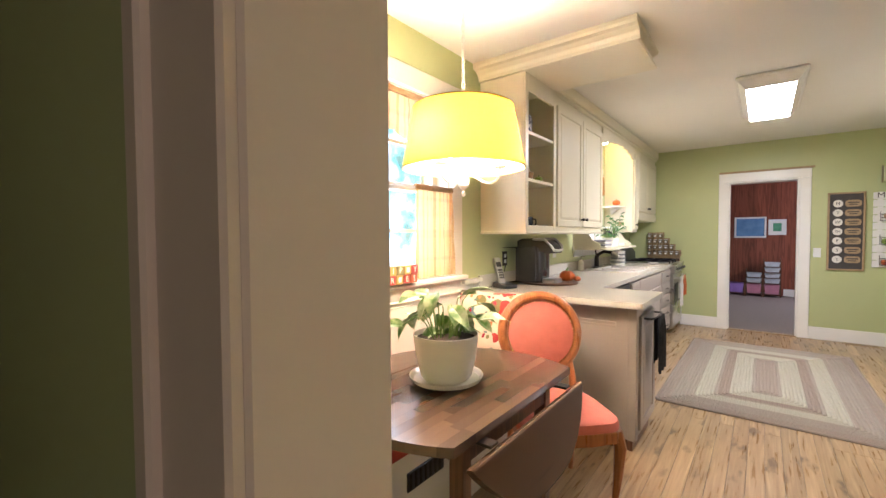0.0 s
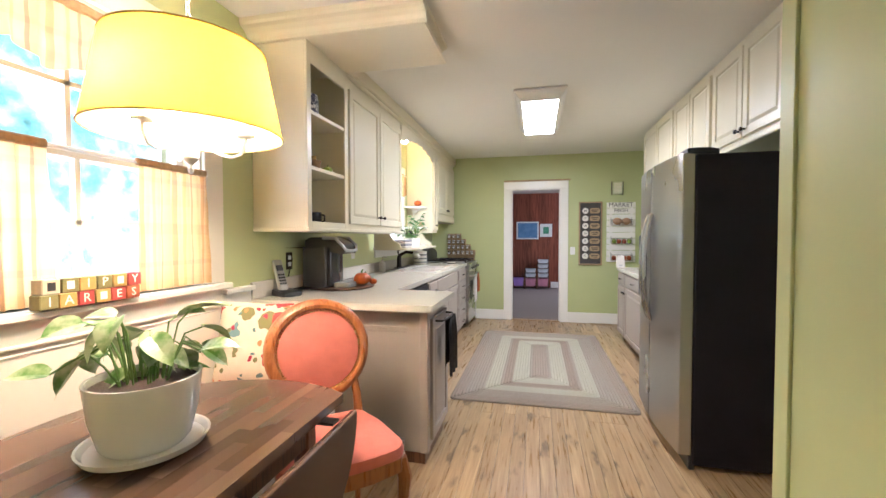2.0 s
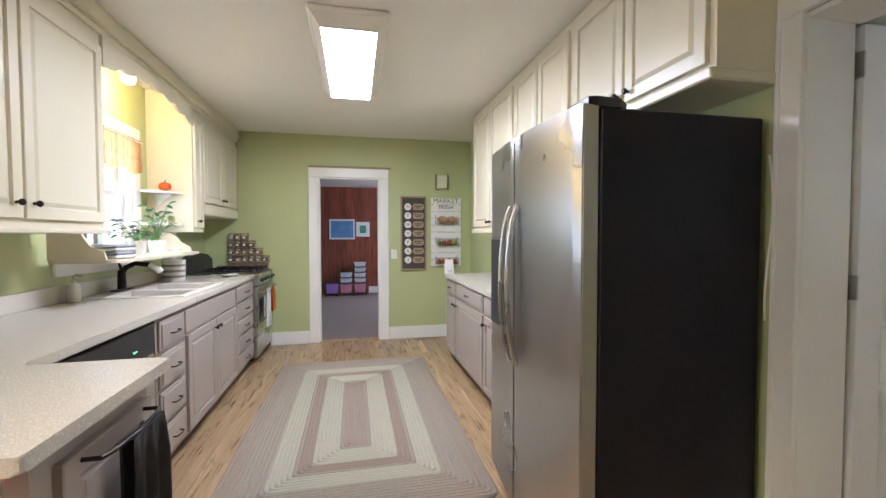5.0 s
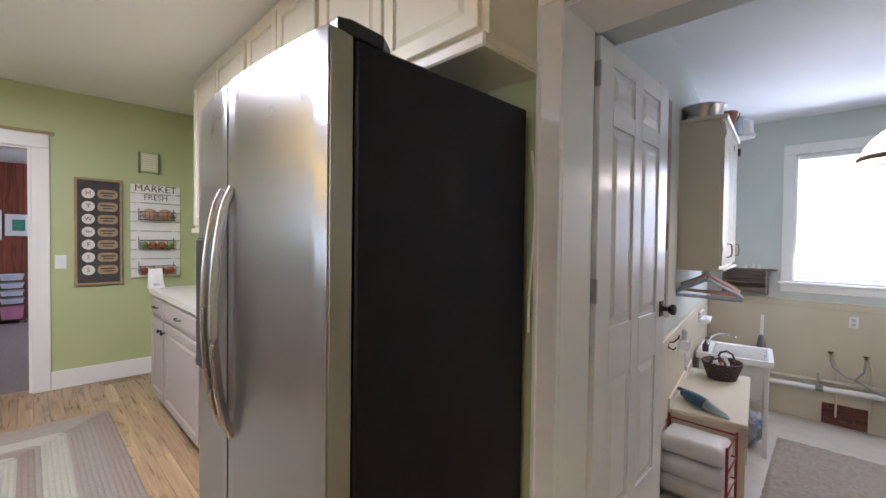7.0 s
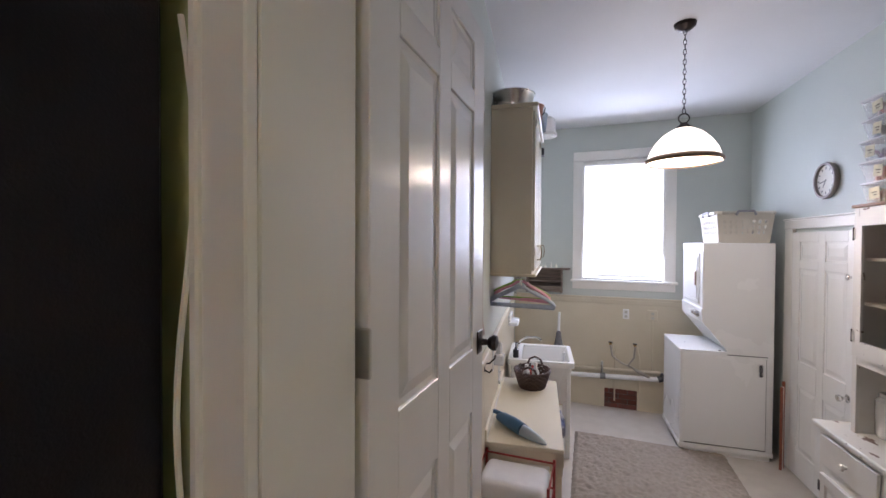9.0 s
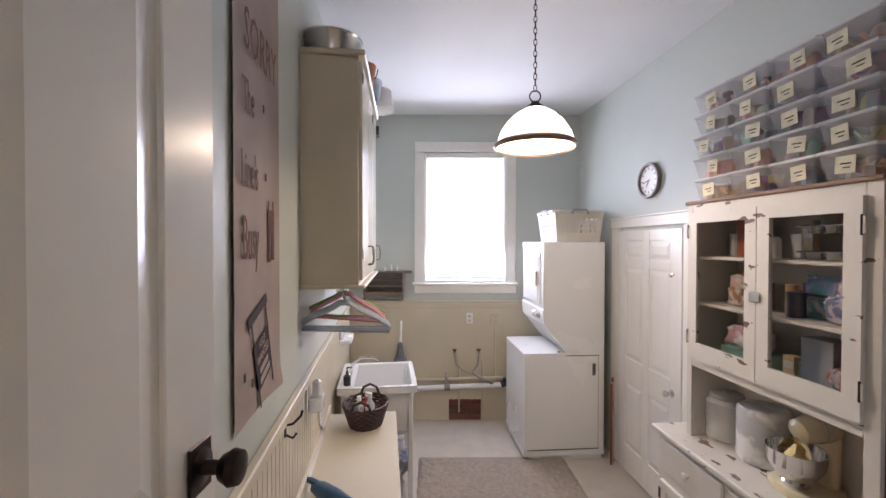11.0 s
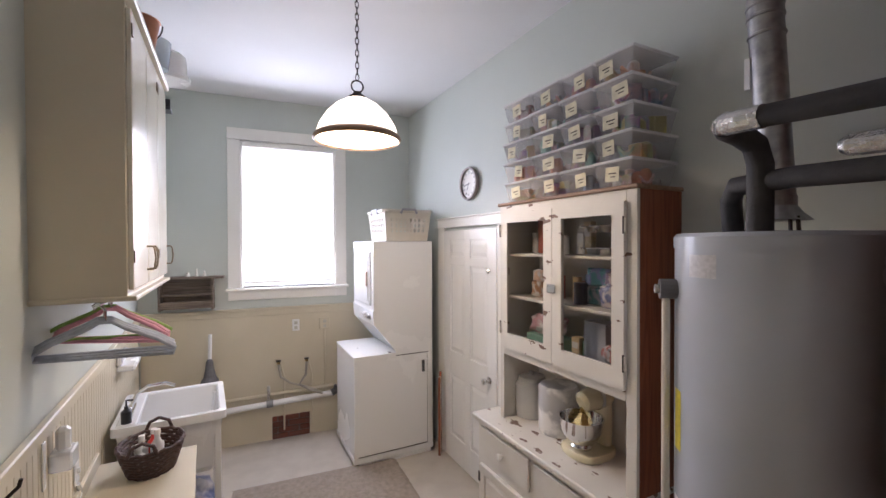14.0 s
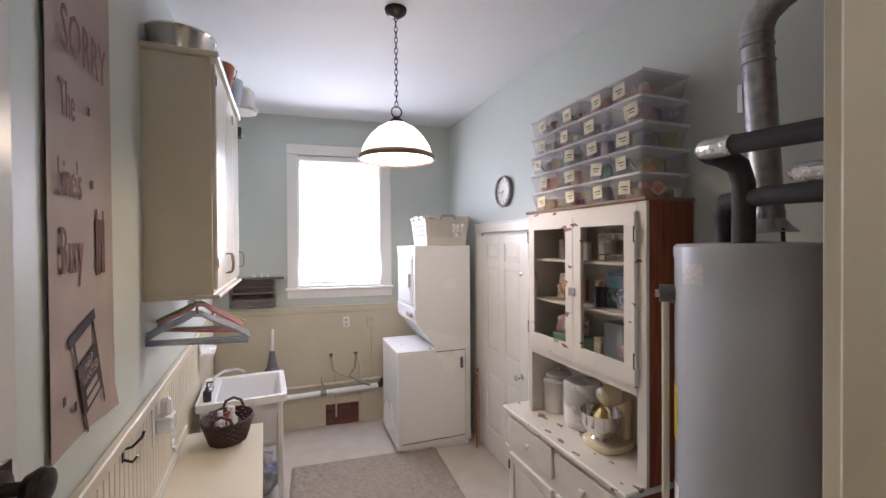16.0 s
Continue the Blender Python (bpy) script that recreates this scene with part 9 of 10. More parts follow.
part("lever", tube([(-1.445, 4.93, CT + 0.15), (-1.46, 4.93, CT + 0.20), (-1.42, 4.93, CT + 0.235)], [0.01, 0.009, 0.006], 10), M["bronze"], fc, smooth=True)
at = (-1.40, 5.66, CT + 0.001)
st_j = thing("striped_canister", at, "white canister with grey stripes beside the sink", "canister")
part("body", lathe([(0, 0), (0.085, 0), (0.09, 0.012), (0.09, 0.16), (0, 0.16)], 32, at), M["porcelain"], st_j, smooth=True)
for k in range(3):
    part("stripe", lathe([(0.0905, 0.025 + k * 0.048), (0.0912, 0.026 + k * 0.048), (0.0912, 0.044 + k * 0.048), (0.0905, 0.045 + k * 0.048)], 32, at), material("grey glaze", (0.25, 0.25, 0.26), 0.3), st_j)
part("lid", lathe([(0.092, 0.16), (0.094, 0.175), (0.03, 0.19), (0.018, 0.205), (0, 0.206)], 32, at), M["porcelain"], st_j, smooth=True)
sp = thing("spoon_rest", (-1.02, 5.92, CT + 0.001), "white ceramic spoon rest on the worktop", "spoon rest")
bm = lathe([(0, 0.004), (0.05, 0.005), (0.075, 0.018), (0.08, 0.018), (0.055, 0.0), (0, 0)], 28, (0, 0, 0))
bm.transform(Matrix.Translation((-1.02, 5.92, CT + 0.001)) @ Matrix.Diagonal((0.9, 1.5, 1, 1)))
part("dish", bm, M["porcelain"], sp, smooth=True)

def wall_plate(name, m, label, mat_, kind_):
    """An outlet or switch plate; local x along the wall, y out, z up."""
    ob = thing(name, (m @ Vector((0, 0, 0)))[:], label, "outlet" if kind_ == "outlet" else "switch", "", 0, "")
    part("plate", boxes((-0.036, 0.036, 0.001, 0.006, -0.058, 0.058), bevel=0.002, m=m), mat_, ob)
    if kind_ == "outlet":
        for z in (-0.022, 0.022):
            part("socket", boxes((-0.017, 0.017, 0.006, 0.009, z - 0.014, z + 0.014), bevel=0.002, m=m), M["enamel"] if mat_ is not M["enamel"] else M["porcelain"], ob)
    else:
        part("toggle", boxes((-0.005, 0.005, 0.006, 0.016, -0.004, 0.012), bevel=0.001, m=m), M["enamel"], ob)
    return ob


wall_plate("outlet", basis((WX, 2.90, 1.13), (0, 1, 0), (1, 0, 0)), "dark bronze wall outlet above the worktop", M["bronze"], "outlet")
wall_plate("outlet", basis((WX, 3.90, 1.15), (0, 1, 0), (1, 0, 0)), "white wall outlet above the worktop", M["enamel"], "outlet")
wall_plate("light_switch", basis((0.635, YF, 1.08), (1, 0, 0), (0, -1, 0)), "white light switch beside the doorway", M["enamel"], "switch")

# on the open shelves
M["pattern"] = material("white and navy patterned tin", (0.72, 0.70, 0.66), 0.35, second=(0.06, 0.06, 0.10), scale=38, amount=0.25, bump=0.0)
at = (-1.35, 2.83, 2.038)
c_ = jar("patterned_canister", at, [(0, 0), (0.07, 0), (0.075, 0.01), (0.075, 0.14), (0.068, 0.15), (0, 0.15)], M["pattern"], "white canister with dark scroll pattern", "canister", [(0, 0.15), (0.07, 0.15), (0.07, 0.17), (0.02, 0.18), (0.012, 0.195), (0, 0.196)], M["pattern"])
at = (-1.35, 2.84, 1.713)
wb_ = jar("woven_bowl", at, [(0, 0), (0.05, 0), (0.075, 0.03), (0.085, 0.075), (0.08, 0.075), (0.07, 0.035), (0, 0.012)], material("brown woven rush", (0.22, 0.11, 0.04), 0.7, second=(0.36, 0.21, 0.08), scale=50, bump=0.8, fine=90), "small brown woven bowl with gold cloth", "bowl")
part("cloth", cushion_mesh(0.11, 0.07, 0.10, m=pose(at[0], at[1], at[2] + 0.075, 10, 0, 20)), material("gold cloth", (0.42, 0.26, 0.06), 0.8, scale=30), wb_, smooth=True)
pumpkin((-1.27, 2.95, 1.713), 0.035, "small green gourd on the open shelf", M["greenapple"])
at = (-1.34, 2.90, 1.366)
mg = jar("dark_mug", at, [(0, 0), (0.04, 0), (0.044, 0.01), (0.044, 0.09), (0.04, 0.09), (0.038, 0.012), (0, 0.012)], M["smoke"], "dark glazed stoneware mug on the shelf", "mug")
part("handle", tube([(at[0] + 0.042, at[1], at[2] + 0.075), (at[0] + 0.07, at[1], at[2] + 0.07), (at[0] + 0.072, at[1], at[2] + 0.035), (at[0] + 0.042, at[1], at[2] + 0.02)], 0.006, 8), M["smoke"], mg, smooth=True)

# on the shelf below the sink window
tw = thing("folded_towel", (-1.27, 4.40, 1.181), "folded white towel with dark stripes", "towel")
for k in range(4):
    part("fold", boxes((-1.40, -1.16, 4.30, 4.52, 1.181 + k * 0.021, 1.201 + k * 0.021), bevel=0.008), M["whitecloth"] if k % 2 == 0 else material("grey stripe cloth", (0.35, 0.36, 0.40), 0.9, scale=30, bump=0.4), tw)


def bushy(name, at, pot_mat, leaf_mat, label, n, spread, height, lsize, seed, blossom=None):
    ob = thing(name, at, label, "plant")
    part("pot", lathe([(0, 0), (0.045, 0), (0.06, 0.09), (0.064, 0.10), (0.056, 0.10), (0.05, 0.08), (0, 0.085)], 24, at), pot_mat, ob, smooth=True)
    rn = random.Random(seed)
    for k in range(n):
        a = rn.uniform(0, 6.283)
        r1 = spread * rn.random() ** 0.6
        tip = Vector((at[0] + r1 * math.cos(a), at[1] + r1 * math.sin(a), at[2] + 0.10 + height * rn.uniform(0.1, 1)))
        b0 = Vector((at[0], at[1], at[2] + 0.085))
        part("stem", tube([b0, (b0 + tip) / 2 + Vector((0, 0, 0.02)), tip], 0.002, 5), M["stem"], ob)
        bm = leaf_mesh(lsize * rn.uniform(0.7, 1.2), lsize * 0.55, rn.uniform(0.1, 0.6))
        bm.transform(Matrix.Translation(tip) @ Euler((rn.uniform(-0.6, 0.6), rn.uniform(-0.8, 0.8), a + rn.uniform(-1, 1))).to_matrix().to_4x4())
        part("leaf", bm, leaf_mat, ob, smooth=True)
        if blossom and k % 2:
            bm = bmesh.new()
            for j in range(6):
                b2 = leaf_mesh(0.026, 0.02, 0.2)
                b2.transform(Matrix.Translation(tip + Vector((0, 0, 0.012))) @ Euler((0, rn.uniform(-0.6, 0.2), j * 1.05)).to_matrix().to_4x4())
                m_ = bpy.data.meshes.new("petal")
                b2.to_mesh(m_)
                b2.free()
                bm.from_mesh(m_)
                bpy.data.meshes.remove(m_)
            part("blossom", bm, blossom, ob, "dark purple flower")
    return ob


bushy("potted_flowers", (-1.28, 4.78, 1.181), M["porcelain"], M["herb"], "dark purple flowers in a white pot", 30, 0.12, 0.13, 0.05, 8, M["purple"])
bushy("potted_herb", (-1.30, 5.12, 1.181), M["porcelain"], M["herb"], "leafy green plant in a white pot", 30, 0.11, 0.28, 0.07, 9)
pumpkin((-1.37, 5.45, 1.679), 0.05, "red-orange pumpkin on the corner shelf")
jar("small_jar", (-1.33, 5.46, 1.419), [(0, 0), (0.022, 0), (0.026, 0.03), (0.018, 0.06), (0, 0.062)], M["tan"], "small brown jar on the corner shelf", "jar")
jar("small_jar", (-1.42, 5.44, 1.419), [(0, 0), (0.02, 0), (0.024, 0.025), (0.012, 0.05), (0.014, 0.06), (0, 0.06)], M["porcelain"], "small white jar on the corner shelf", "jar")
jar("small_bowl", (-1.29, 5.40, 1.181), [(0, 0), (0.03, 0), (0.05, 0.03), (0.046, 0.03), (0.028, 0.008), (0, 0.008)], M["porcelain"], "small white bowl on the window shelf", "bowl")
sv = thing("window_valance", (WX + 0.04, 4.9, 1.86), "orange striped valance in the sink window", "curtain")
curtain(sv, WX + 0.045, 4.45, 5.35, 1.80, 2.06, 9, 7, wavy=0.03)
part("rod", tube([(WX + 0.045, 4.42, 2.045), (WX + 0.045, 5.38, 2.045)], 0.005, 8), M["white"], sv)
# small lamp behind the scalloped board
vl = thing("valance_light", (-1.34, 4.9, 2.44), "warm light fitting behind the valance board", "light")
part("base", lathe([(0, 2.44), (0.07, 2.44), (0.07, 2.525), (0, 2.525)], 24, (-1.36, 4.9, 0)), M["white"], vl)
part("bulb", lathe([(0, 2.35), (0.035, 2.365), (0.045, 2.395), (0.03, 2.44), (0, 2.441)], 20, (-1.36, 4.9, 0)), M["bulb"], vl, "lit warm bulb", smooth=True)
lamp("valance_bulb", "POINT", Matrix.Translation((-1.36, 4.9, 2.32)), 9, (1.0, 0.66, 0.26), 0.05)

# ---- far wall ----
sr = thing("spice_rack", (-1.055, YF - 0.04, 0.93), "stepped wooden spice rack of white-topped jars", "spice rack")
M["spice"] = material("ground spices", (0.30, 0.22, 0.15), 0.5, second=(0.20, 0.17, 0.10), scale=60, per_object=0.5, bump=0.1)
rows_ = ((1.012, 6), (1.098, 5), (1.184, 4), (1.270, 3))
for z, n in rows_:
    w = 0.075 * n
    part("step", boxes((-1.285, -1.285 + w, YF - 0.07, YF - 0.002, z - 0.012, z), (-1.285, -1.285 + w, YF - 0.01, YF - 0.002, z, z + 0.075), (-1.285 + w - 0.006, -1.285 + w, YF - 0.07, YF - 0.01, z, z + 0.06), bevel=0.0015), M["tan"], sr)
    for k in range(n):
        o_ = (-1.285 + 0.035 + k * 0.073, YF - 0.042, z + 0.0005)
        j_ = part("jar", lathe([(0, 0), (0.024, 0), (0.024, 0.045), (0, 0.045)], 14, o_), M["spice"], sr, smooth=True)
        part("lid", lathe([(0, 0.045), (0.025, 0.045), (0.025, 0.058), (0, 0.058)], 14, o_), M["steel"], j_)
        part("label", boxes((o_[0] - 0.014, o_[0] + 0.014, o_[1] - 0.0262, o_[1] - 0.0225, z + 0.012, z + 0.034)), M["enamel"], j_)
part("back_rest", boxes((-1.28, -0.85, YF - 0.03, YF - 0.004, 0.926, 0.9995)), M["tan"], sr)

mbd = thing("menu_board", (0.885, YF - 0.02, 0.87), "dark weekly menu board with seven white day discs", "menu board")
part("board", boxes((0.735, 1.035, YF - 0.018, YF - 0.002, 0.885, 1.795)), M["slate"], mbd)
part("frame", boxes((0.72, 0.74, YF - 0.028, YF - 0.002, 0.87, 1.81), (1.03, 1.05, YF - 0.028, YF - 0.002, 0.87, 1.81), (0.74, 1.03, YF - 0.028, YF - 0.002, 0.87, 0.89), (0.74, 1.03, YF - 0.028, YF - 0.002, 1.79, 1.81), bevel=0.003), M["tan"], mbd, "brown wooden frame")
for k, d_ in enumerate(("M", "T", "W", "TH", "F", "S", "S")):
    z = 1.675 - k * 0.112
    c = part("day_disc", lathe([(0, 0), (0.044, 0), (0.044, 0.006), (0, 0.006)], 28, (0.812, YF - 0.018, z), m=spin((0, -1, 0))), M["porcelain"], mbd, "white round day disc")
    part("lettering", text_mesh(d_, 0.05 if len(d_) == 1 else 0.036, upright((0.812, YF - 0.0252, z), (1, 0, 0))), M["blackplastic"], c)
    out = [(0.88, z - 0.03), (0.90, z - 0.04), (0.99, z - 0.04), (1.01, z - 0.03), (1.017, z), (1.01, z + 0.03), (0.99, z + 0.04), (0.90, z + 0.04), (0.88, z + 0.03), (0.873, z)]
    q = part("plaque", prism(out, 0, 0.006, m=Matrix(((1, 0, 0, 0), (0, 0, -1, YF - 0.018), (0, 1, 0, 0), (0, 0, 0, 1)))), M["tan"], mbd, "tan scalloped dish plaque")
    part("writing", boxes((0.895, 0.995, YF - 0.0256, YF - 0.024, z + 0.004, z + 0.016), (0.91, 0.98, YF - 0.0256, YF - 0.024, z - 0.018, z - 0.008)), M["slate"], q)

mk = thing("market_board", (1.31, YF - 0.02, 0.92), "white slatted board with three wire baskets of food", "wall rack")
for k in range(10):
    z = 0.92 + k * 0.088
    part("slat", boxes((1.11, 1.505, YF - 0.022, YF - 0.008, z, z + 0.080), bevel=0.003), M["white"], mk)
part("batten", boxes((1.15, 1.19, YF - 0.009, YF - 0.001, 0.925, 1.795), (1.43, 1.47, YF - 0.009, YF - 0.001, 0.925, 1.795)), M["white"], mk)
part("lettering", text_mesh("MARKET", 0.088, upright((1.305, YF - 0.0225, 1.755), (1, 0, 0))), M["slate"], mk, "dark painted lettering")
part("lettering", text_mesh("FRESH", 0.07, upright((1.305, YF - 0.0225, 1.672), (1, 0, 0))), M["slate"], mk, "dark painted lettering")
for bz, kind_ in ((1.46, 0), (1.19, 1), (0.95, 2)):
    bm = bmesh.new()
    for z in (0, 0.035, 0.075):
        tube([(1.17, YF - 0.03, bz + z), (1.17, YF - 0.11, bz + z), (1.45, YF - 0.11, bz + z), (1.45, YF - 0.03, bz + z)], 0.0022, 5, closed=True, bm=bm)
    for k in range(9):
        x = 1.17 + k * 0.035
        tube([(x, YF - 0.03, bz), (x, YF - 0.11, bz), (x, YF - 0.11, bz + 0.075)], 0.0018, 5, bm=bm)
    tube([(1.17, YF - 0.03, bz), (1.17, YF - 0.024, bz + 0.11)], 0.003, 5, bm=bm)
    tube([(1.45, YF - 0.03, bz), (1.45, YF - 0.024, bz + 0.11)], 0.003, 5, bm=bm)
    bk = part("wire_basket", bm, M["wire"], mk, "dark wire basket")
    if kind_ == 0:
        bl = thing("bread_loaf", (1.31, YF - 0.07, bz + 0.003), "round brown loaves in the wire basket", "bread")
        for x in (1.25, 1.37):
            bm = bmesh.new()
            bmesh.ops.create_uvsphere(bm, u_segments=20, v_segments=12, radius=0.05, matrix=Matrix.Translation((x, YF - 0.07, bz + 0.055)) @ Matrix.Diagonal((1.25, 0.72, 1.0, 1)))
            part("loaf", bm, M["bread"], bl, smooth=True)
    else:
        for k in range(4):
            x = 1.205 + k * 0.069
            mt_ = (M["greenapple"] if k in (0, 3) else M["redapple"]) if kind_ == 1 else M["redapple"]
            ap = thing("apple", (x, YF - 0.07, bz + 0.003), ("green" if mt_ is M["greenapple"] else "red") + " apple in the lower wire basket" if kind_ == 2 else ("green" if mt_ is M["greenapple"] else "red") + " apple in the middle wire basket", "apple", "apples in baskets")
            part("flesh", lathe([(0, 0.006), (0.014, 0.0), (0.027, 0.012), (0.032, 0.034), (0.028, 0.052), (0.014, 0.062), (0.004, 0.056), (0, 0.054)], 18, (x, YF - 0.07, bz + 0.003)), mt_, ap, smooth=True)
M["chime"] = material("pale green chime cover", (0.60, 0.62, 0.40), 0.5, second=(0.57, 0.59, 0.37), scale=6)
wbx = thing("door_chime", (1.25, YF - 0.03, 1.91), "pale green door chime box high on the wall", "door chime")
part("cover", boxes((1.185, 1.32, YF - 0.05, YF - 0.002, 1.91, 2.09), bevel=0.008), M["chime"], wbx)
for x in (1.17, 1.322):
    part("side_bar", boxes((x, x + 0.013, YF - 0.04, YF - 0.002, 1.90, 2.095), bevel=0.004), material("dull olive metal", (0.22, 0.21, 0.13), 0.5), wbx, "dull olive side bar")
part("grille", boxes(*[(1.20, 1.305, YF - 0.0515, YF - 0.049, 1.935 + k * 0.02, 1.945 + k * 0.02) for k in range(7)]), M["creamwall"], wbx)
fv = thing("floor_vent", (1.035, 6.775, 0.0), "brown metal floor vent by the wall", "vent")
part("frame", boxes((0.89, 1.18, 6.72, 6.735, 0.001, 0.006), (0.89, 1.18, 6.815, 6.83, 0.001, 0.006), (0.89, 0.905, 6.735, 6.815, 0.001, 0.006), (1.165, 1.18, 6.735, 6.815, 0.001, 0.006)), M["tan"], fv)
part("backing", boxes((0.90, 1.17, 6.73, 6.82, 0.0005, 0.002)), M["blackplastic"], fv)
for k in range(14):
    part("slat", boxes((0.915 + k * 0.018, 0.923 + k * 0.018, 6.735, 6.815, 0.002, 0.0055)), M["tan"], fv)
structure("head_strip", boxes((-0.385, 0.60, YF - 0.014, YF - 0.001, 2.137, 2.162), bevel=0.002), M["tan"], "bare wooden strip above the doorway")
pt = thing("paper_bag", (1.14, 5.95, 0.903), "small white paper bag at the counter's end", "bag")
bm = prism(rounded([(1.085, 5.915), (1.195, 5.915), (1.195, 5.985), (1.085, 5.985)], 0.012), 0.903, 1.055, 0.004)
for v in bm.verts:
    q = (v.co.z - 0.903) / 0.152
    v.co.x += (1.14 - v.co.x) * 0.22 * q + 0.004 * math.sin(v.co.y * 90 + v.co.z * 60)
    v.co.y += (5.95 - v.co.y) * 0.55 * q
part("bag", bm, M["whitecloth"], pt, smooth=True)
part("print", boxes((1.12, 1.16, 5.9145, 5.9155, 0.925, 0.94)), M["silver"], pt)


def hung_towel(name, x, y0, y1, ztop, front, back, mat_, label, seed):
    """A towel folded over a rail that runs along y."""
    ob = thing(name, (x, (y0 + y1) / 2, ztop - front), label, "towel")
    rn = random.Random(seed)
    p1, p2 = rn.uniform(0, 6), rn.uniform(0, 6)

    def fn(u, v):
        s = v * (front + back)
        w = 0.010 * math.sin(u * 13 + p1) + 0.005 * math.sin(u * 29 + p2)
        if s < front:
            d = front - s
            return (x + 0.014 + w * min(d / 0.12, 1) + 0.004, y0 + (y1 - y0) * (0.5 + (u - 0.5) * (1 - 0.12 * math.exp(-d * 9))), ztop - d)
        d = s - front
        return (x - 0.010 + 0.3 * w * min(d / 0.12, 1), y0 + (y1 - y0) * u, ztop - d)

    ob2 = part("cloth", grid_sheet(24, 30, fn), mat_, ob, smooth=True)
    return ob2


hung_towel("kitchen_towel", -0.417, 2.80, 2.99, 0.81, 0.36, 0.30, M["darkcloth"], "black terry towel over the peninsula rail", 1)
hung_towel("kitchen_towel", -0.765, 6.22, 6.42, 0.757, 0.40, 0.30, M["whitecloth"], "white towel over the oven handle", 2)
hung_towel("kitchen_towel", -0.762, 6.44, 6.60, 0.758, 0.28, 0.24, M["pumpkin"], "orange and white patterned towel on the oven handle", 3)

# ---- far room ----
FR = 11.2
for x0, x1, z0_, z1_, c, lb_ in ((-0.40, 0.16, 1.23, 1.68, (0.10, 0.22, 0.42), "blue picture in a pale wooden frame"), (0.19, 0.49, 1.29, 1.62, (0.05, 0.25, 0.12), "green picture in a pale wooden frame")):
    pf = thing("framed_picture", ((x0 + x1) / 2, FR - 0.02, z0_), lb_, "picture")
    part("frame", boxes((x0, x0 + 0.035, FR - 0.025, FR - 0.002, z0_, z1_), (x1 - 0.035, x1, FR - 0.025, FR - 0.002, z0_, z1_), (x0 + 0.035, x1 - 0.035, FR - 0.025, FR - 0.002, z0_, z0_ + 0.035), (x0 + 0.035, x1 - 0.035, FR - 0.025, FR - 0.002, z1_ - 0.035, z1_), bevel=0.003), M["white"], pf)
    if x1 < 0.17:
        part("canvas", boxes((x0 + 0.033, x1 - 0.033, FR - 0.014, FR - 0.003, z0_ + 0.033, z1_ - 0.033)), material("blue print", c, 0.4, second=(0.16, 0.30, 0.50), scale=6), pf)
    else:
        part("mount", boxes((x0 + 0.033, x1 - 0.033, FR - 0.014, FR - 0.003, z0_ + 0.033, z1_ - 0.033)), M["white"], pf)
        part("print", boxes((x0 + 0.08, x1 - 0.08, FR - 0.016, FR - 0.012, z0_ + 0.08, z1_ - 0.08)), material("green print", c, 0.4, second=(0.12, 0.35, 0.2), scale=9), pf)
M["pinkbin"] = material("pink plastic", (0.62, 0.25, 0.33), 0.4, scale=6, bump=0.02)
M["lilacbin"] = material("lilac plastic", (0.40, 0.22, 0.60), 0.4, scale=6, bump=0.02)
M["whitebin"] = material("white plastic", (0.72, 0.72, 0.74), 0.4, scale=6, bump=0.02)
rk = thing("toy_bin_rack", (-0.03, 10.98, 0), "stepped dark rack for plastic toy bins", "rack")
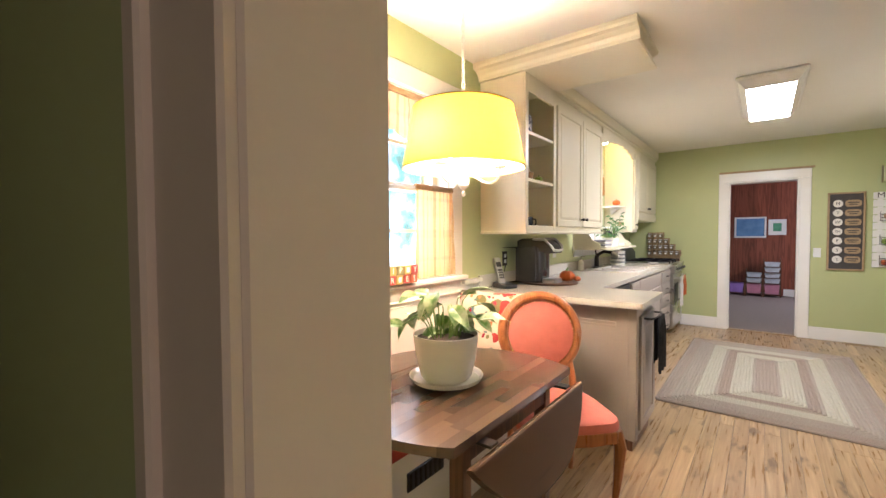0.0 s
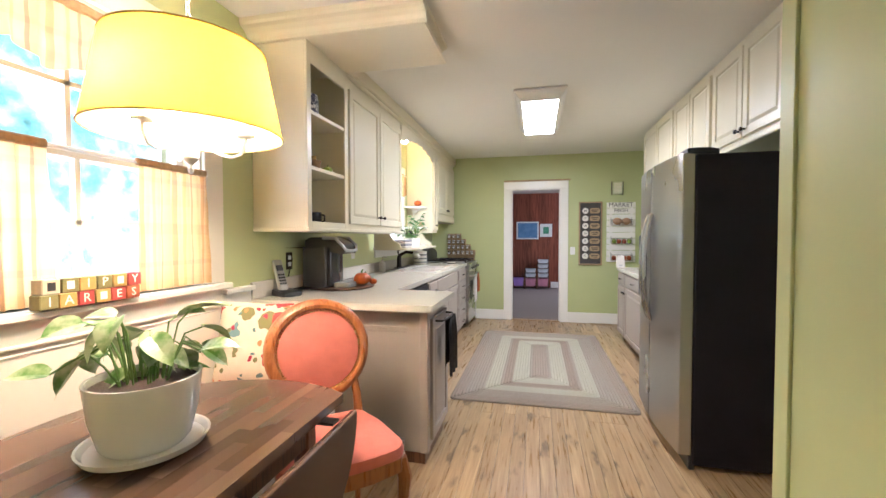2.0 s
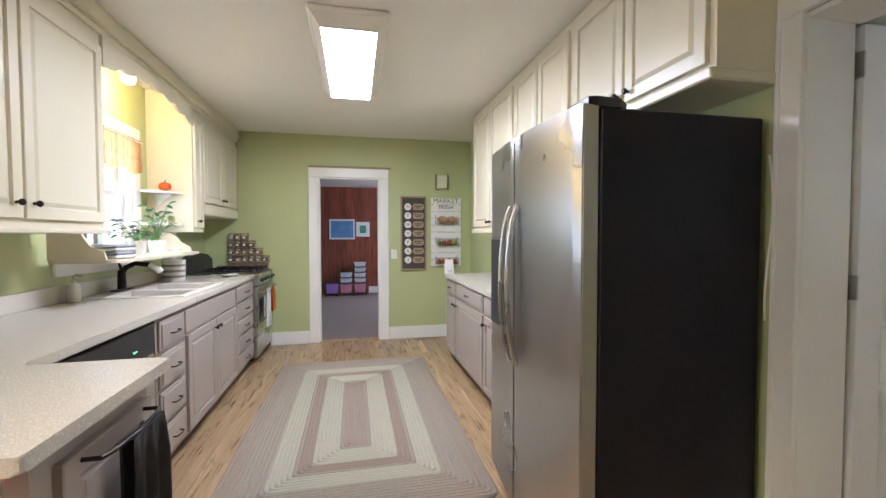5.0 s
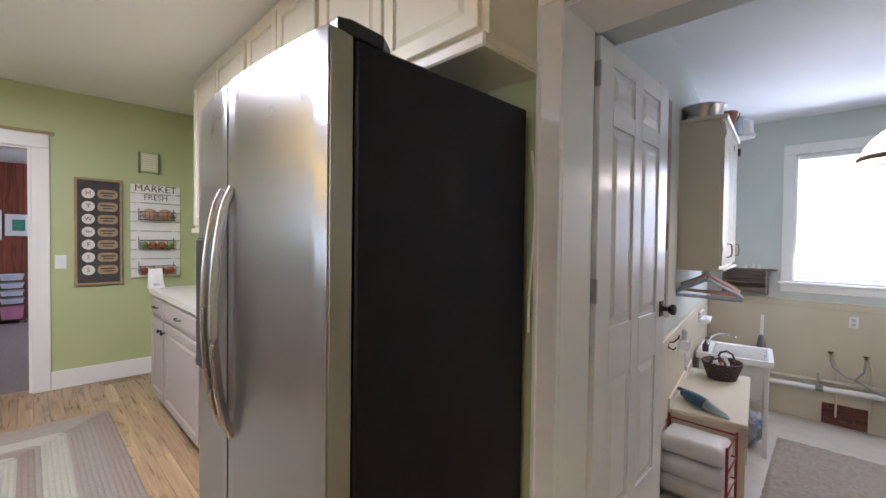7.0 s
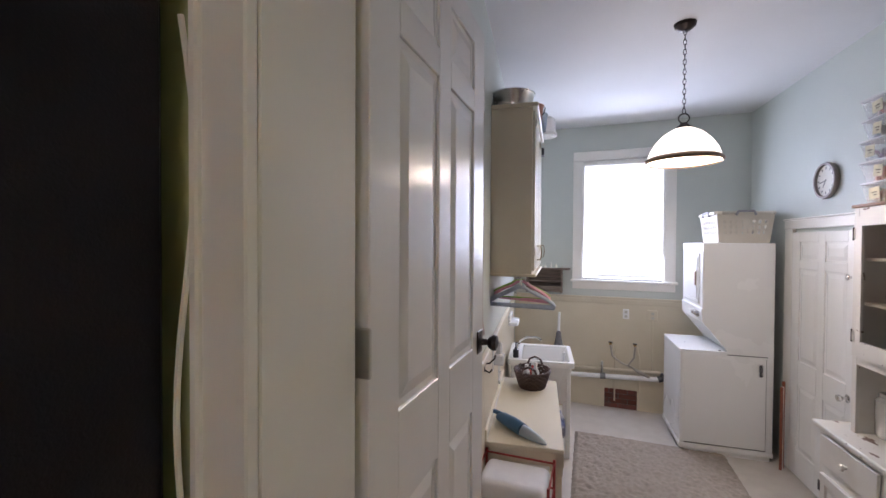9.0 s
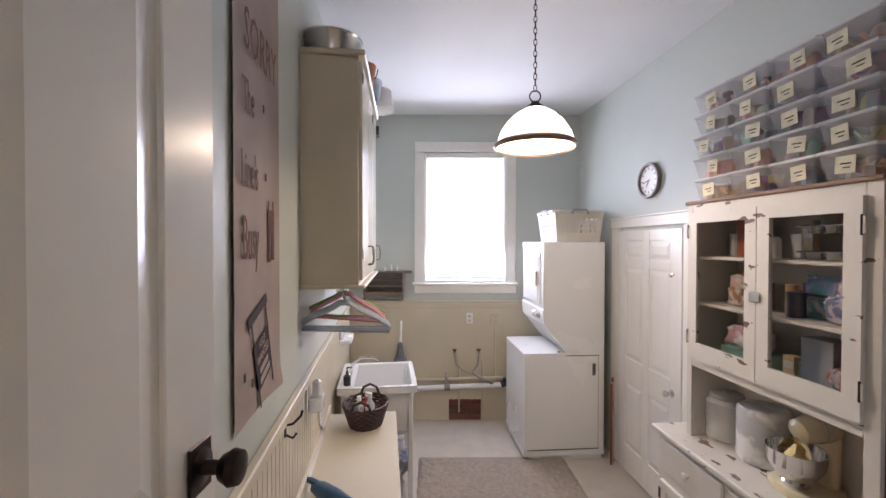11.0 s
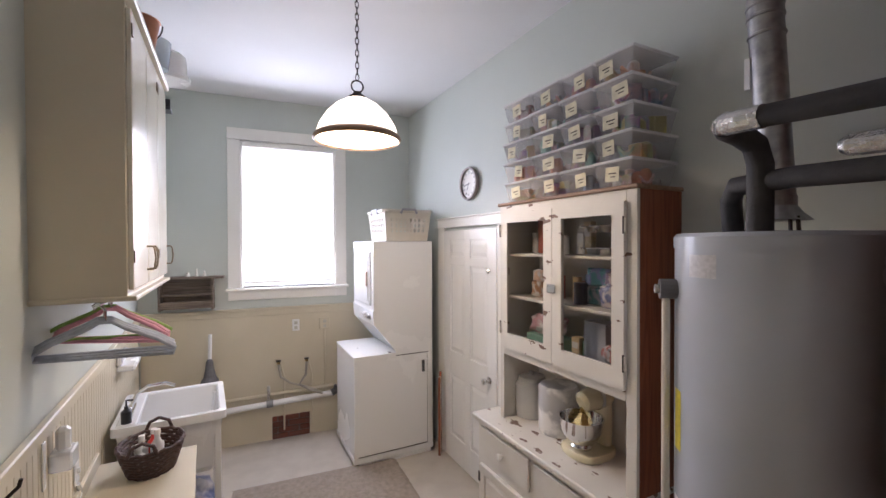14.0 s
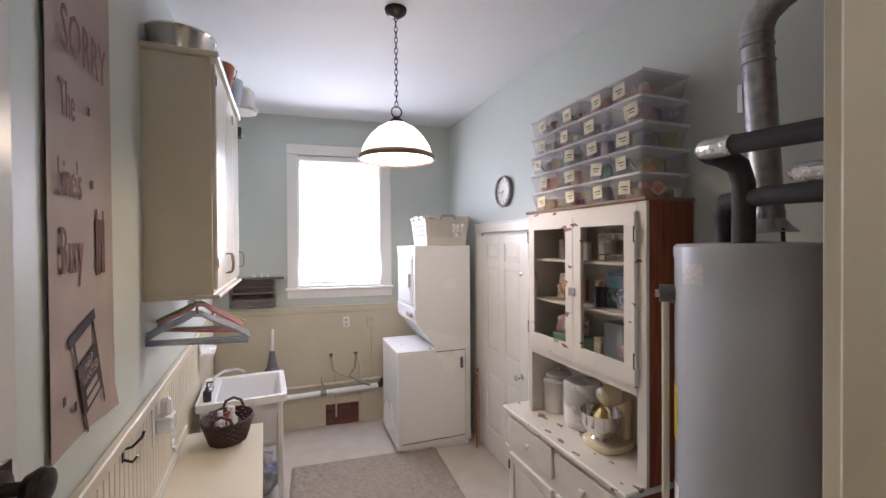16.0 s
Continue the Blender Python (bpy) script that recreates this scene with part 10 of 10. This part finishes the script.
for x0, x1, top in ((-0.48, -0.185, 0.33), (-0.18, 0.115, 0.56), (0.12, 0.415, 0.79)):
    part("frame_post", boxes((x0, x0 + 0.02, 10.83, 10.85, 0, top - 0.02), (x1 - 0.02, x1, 10.83, 10.85, 0, top - 0.02), (x0, x0 + 0.02, 11.14, 11.16, 0, top), (x1 - 0.02, x1, 11.14, 11.16, 0, top), bevel=0.002), M["darkwood"], rk)
    n = 0
    z = 0.07
    while z < top - 0.05:
        h = 0.21 if n == 0 else 0.10
        part("shelf", boxes((x0 + 0.02, x1 - 0.02, 10.84, 11.15, z - 0.02, z - 0.008)), M["darkwood"], rk)
        mt_ = (M["lilacbin"] if x0 < -0.4 else M["pinkbin"]) if n == 0 else M["whitebin"]
        bn_ = thing("toy_bin", ((x0 + x1) / 2, 10.98, z - 0.006), ("lilac" if mt_ is M["lilacbin"] else "pink" if n == 0 else "white") + " plastic toy bin on the dark rack", "bin", "toy bins")
        bm = bmesh.new()
        lo = [bm.verts.new(p) for p in ((x0 + 0.04, 10.85, z - 0.006), (x1 - 0.04, 10.85, z - 0.006), (x1 - 0.04, 11.12, z - 0.006), (x0 + 0.04, 11.12, z - 0.006))]
        hi = [bm.verts.new(p) for p in ((x0 + 0.024, 10.83, z + h - 0.03), (x1 - 0.024, 10.83, z + h - 0.03), (x1 - 0.024, 11.13, z + h - 0.03), (x0 + 0.024, 11.13, z + h - 0.03))]
        bm.faces.new(lo)
        for k in range(4):
            bm.faces.new((lo[k], lo[(k + 1) % 4], hi[(k + 1) % 4], hi[k]))
        part("tub", bm, mt_, bn_)
        part("rim", tube([v_ for v_ in ((x0 + 0.022, 10.828, z + h - 0.03), (x1 - 0.022, 10.828, z + h - 0.03), (x1 - 0.022, 11.13, z + h - 0.03), (x0 + 0.022, 11.13, z + h - 0.03))], 0.008, 6, closed=True), mt_, bn_)
        z += h + 0.015
        n += 1
structure("far_room_baseboard", boxes((0.46, 3.0, FR - 0.018, FR - 0.001, 0, 0.15), (-3.0, -0.6, FR - 0.018, FR - 0.001, 0, 0.15), bevel=0.003), M["white"], "white baseboard of the far room")
panel_wall = structure("panel_boards", boxes((-3.0, 3.0, FR - 0.0006, FR - 0.0001, 0.15, 2.4)), M["panelling"], "upright panelling boards of the far room")
for k in range(16):
    x = -1.6 + k * 0.2
    part("panel", boxes((x + 0.003, x + 0.197, FR - 0.0018, FR - 0.0008, 0.152, 2.398)), M["panelling"], panel_wall)

# ---- floor boards, each its own piece ----
random.seed(4)
board_meshes = {}


def board(x, w, y0, y1):
    key = (round(w, 3), round(y1 - y0, 2))
    if key not in board_meshes:
        bm = bmesh.new()
        box(bm, -w / 2 + 0.0008, w / 2 - 0.0008, -key[1] / 2 + 0.0006, key[1] / 2 - 0.0006, -0.02, 0, 0.0012)
        bmesh.ops.recalc_face_normals(bm, faces=bm.faces)
        me = bpy.data.meshes.new("board")
        bm.to_mesh(me)
        bm.free()
        me.materials.append(M["pine"])
        board_meshes[key] = me
    ob = new("board", board_meshes[key])
    ob.location = (x, (y0 + y1) / 2, random.uniform(-0.0006, 0.0))
    ob.parent = floor
    return ob


BW = 0.083
x = -1.53
while x < BX + 0.9:
    y = -0.6
    end = YF
    while y < end - 0.05:
        step = random.choice((1.6, 2.0, 2.4, 2.8))
        y2 = min(y + step, end)
        if end - y2 < 0.5:
            y2 = end
        if not (x > BX and y2 < 1.8):
            board(x + BW / 2, BW, y, y2)
        y = y2
    x += BW
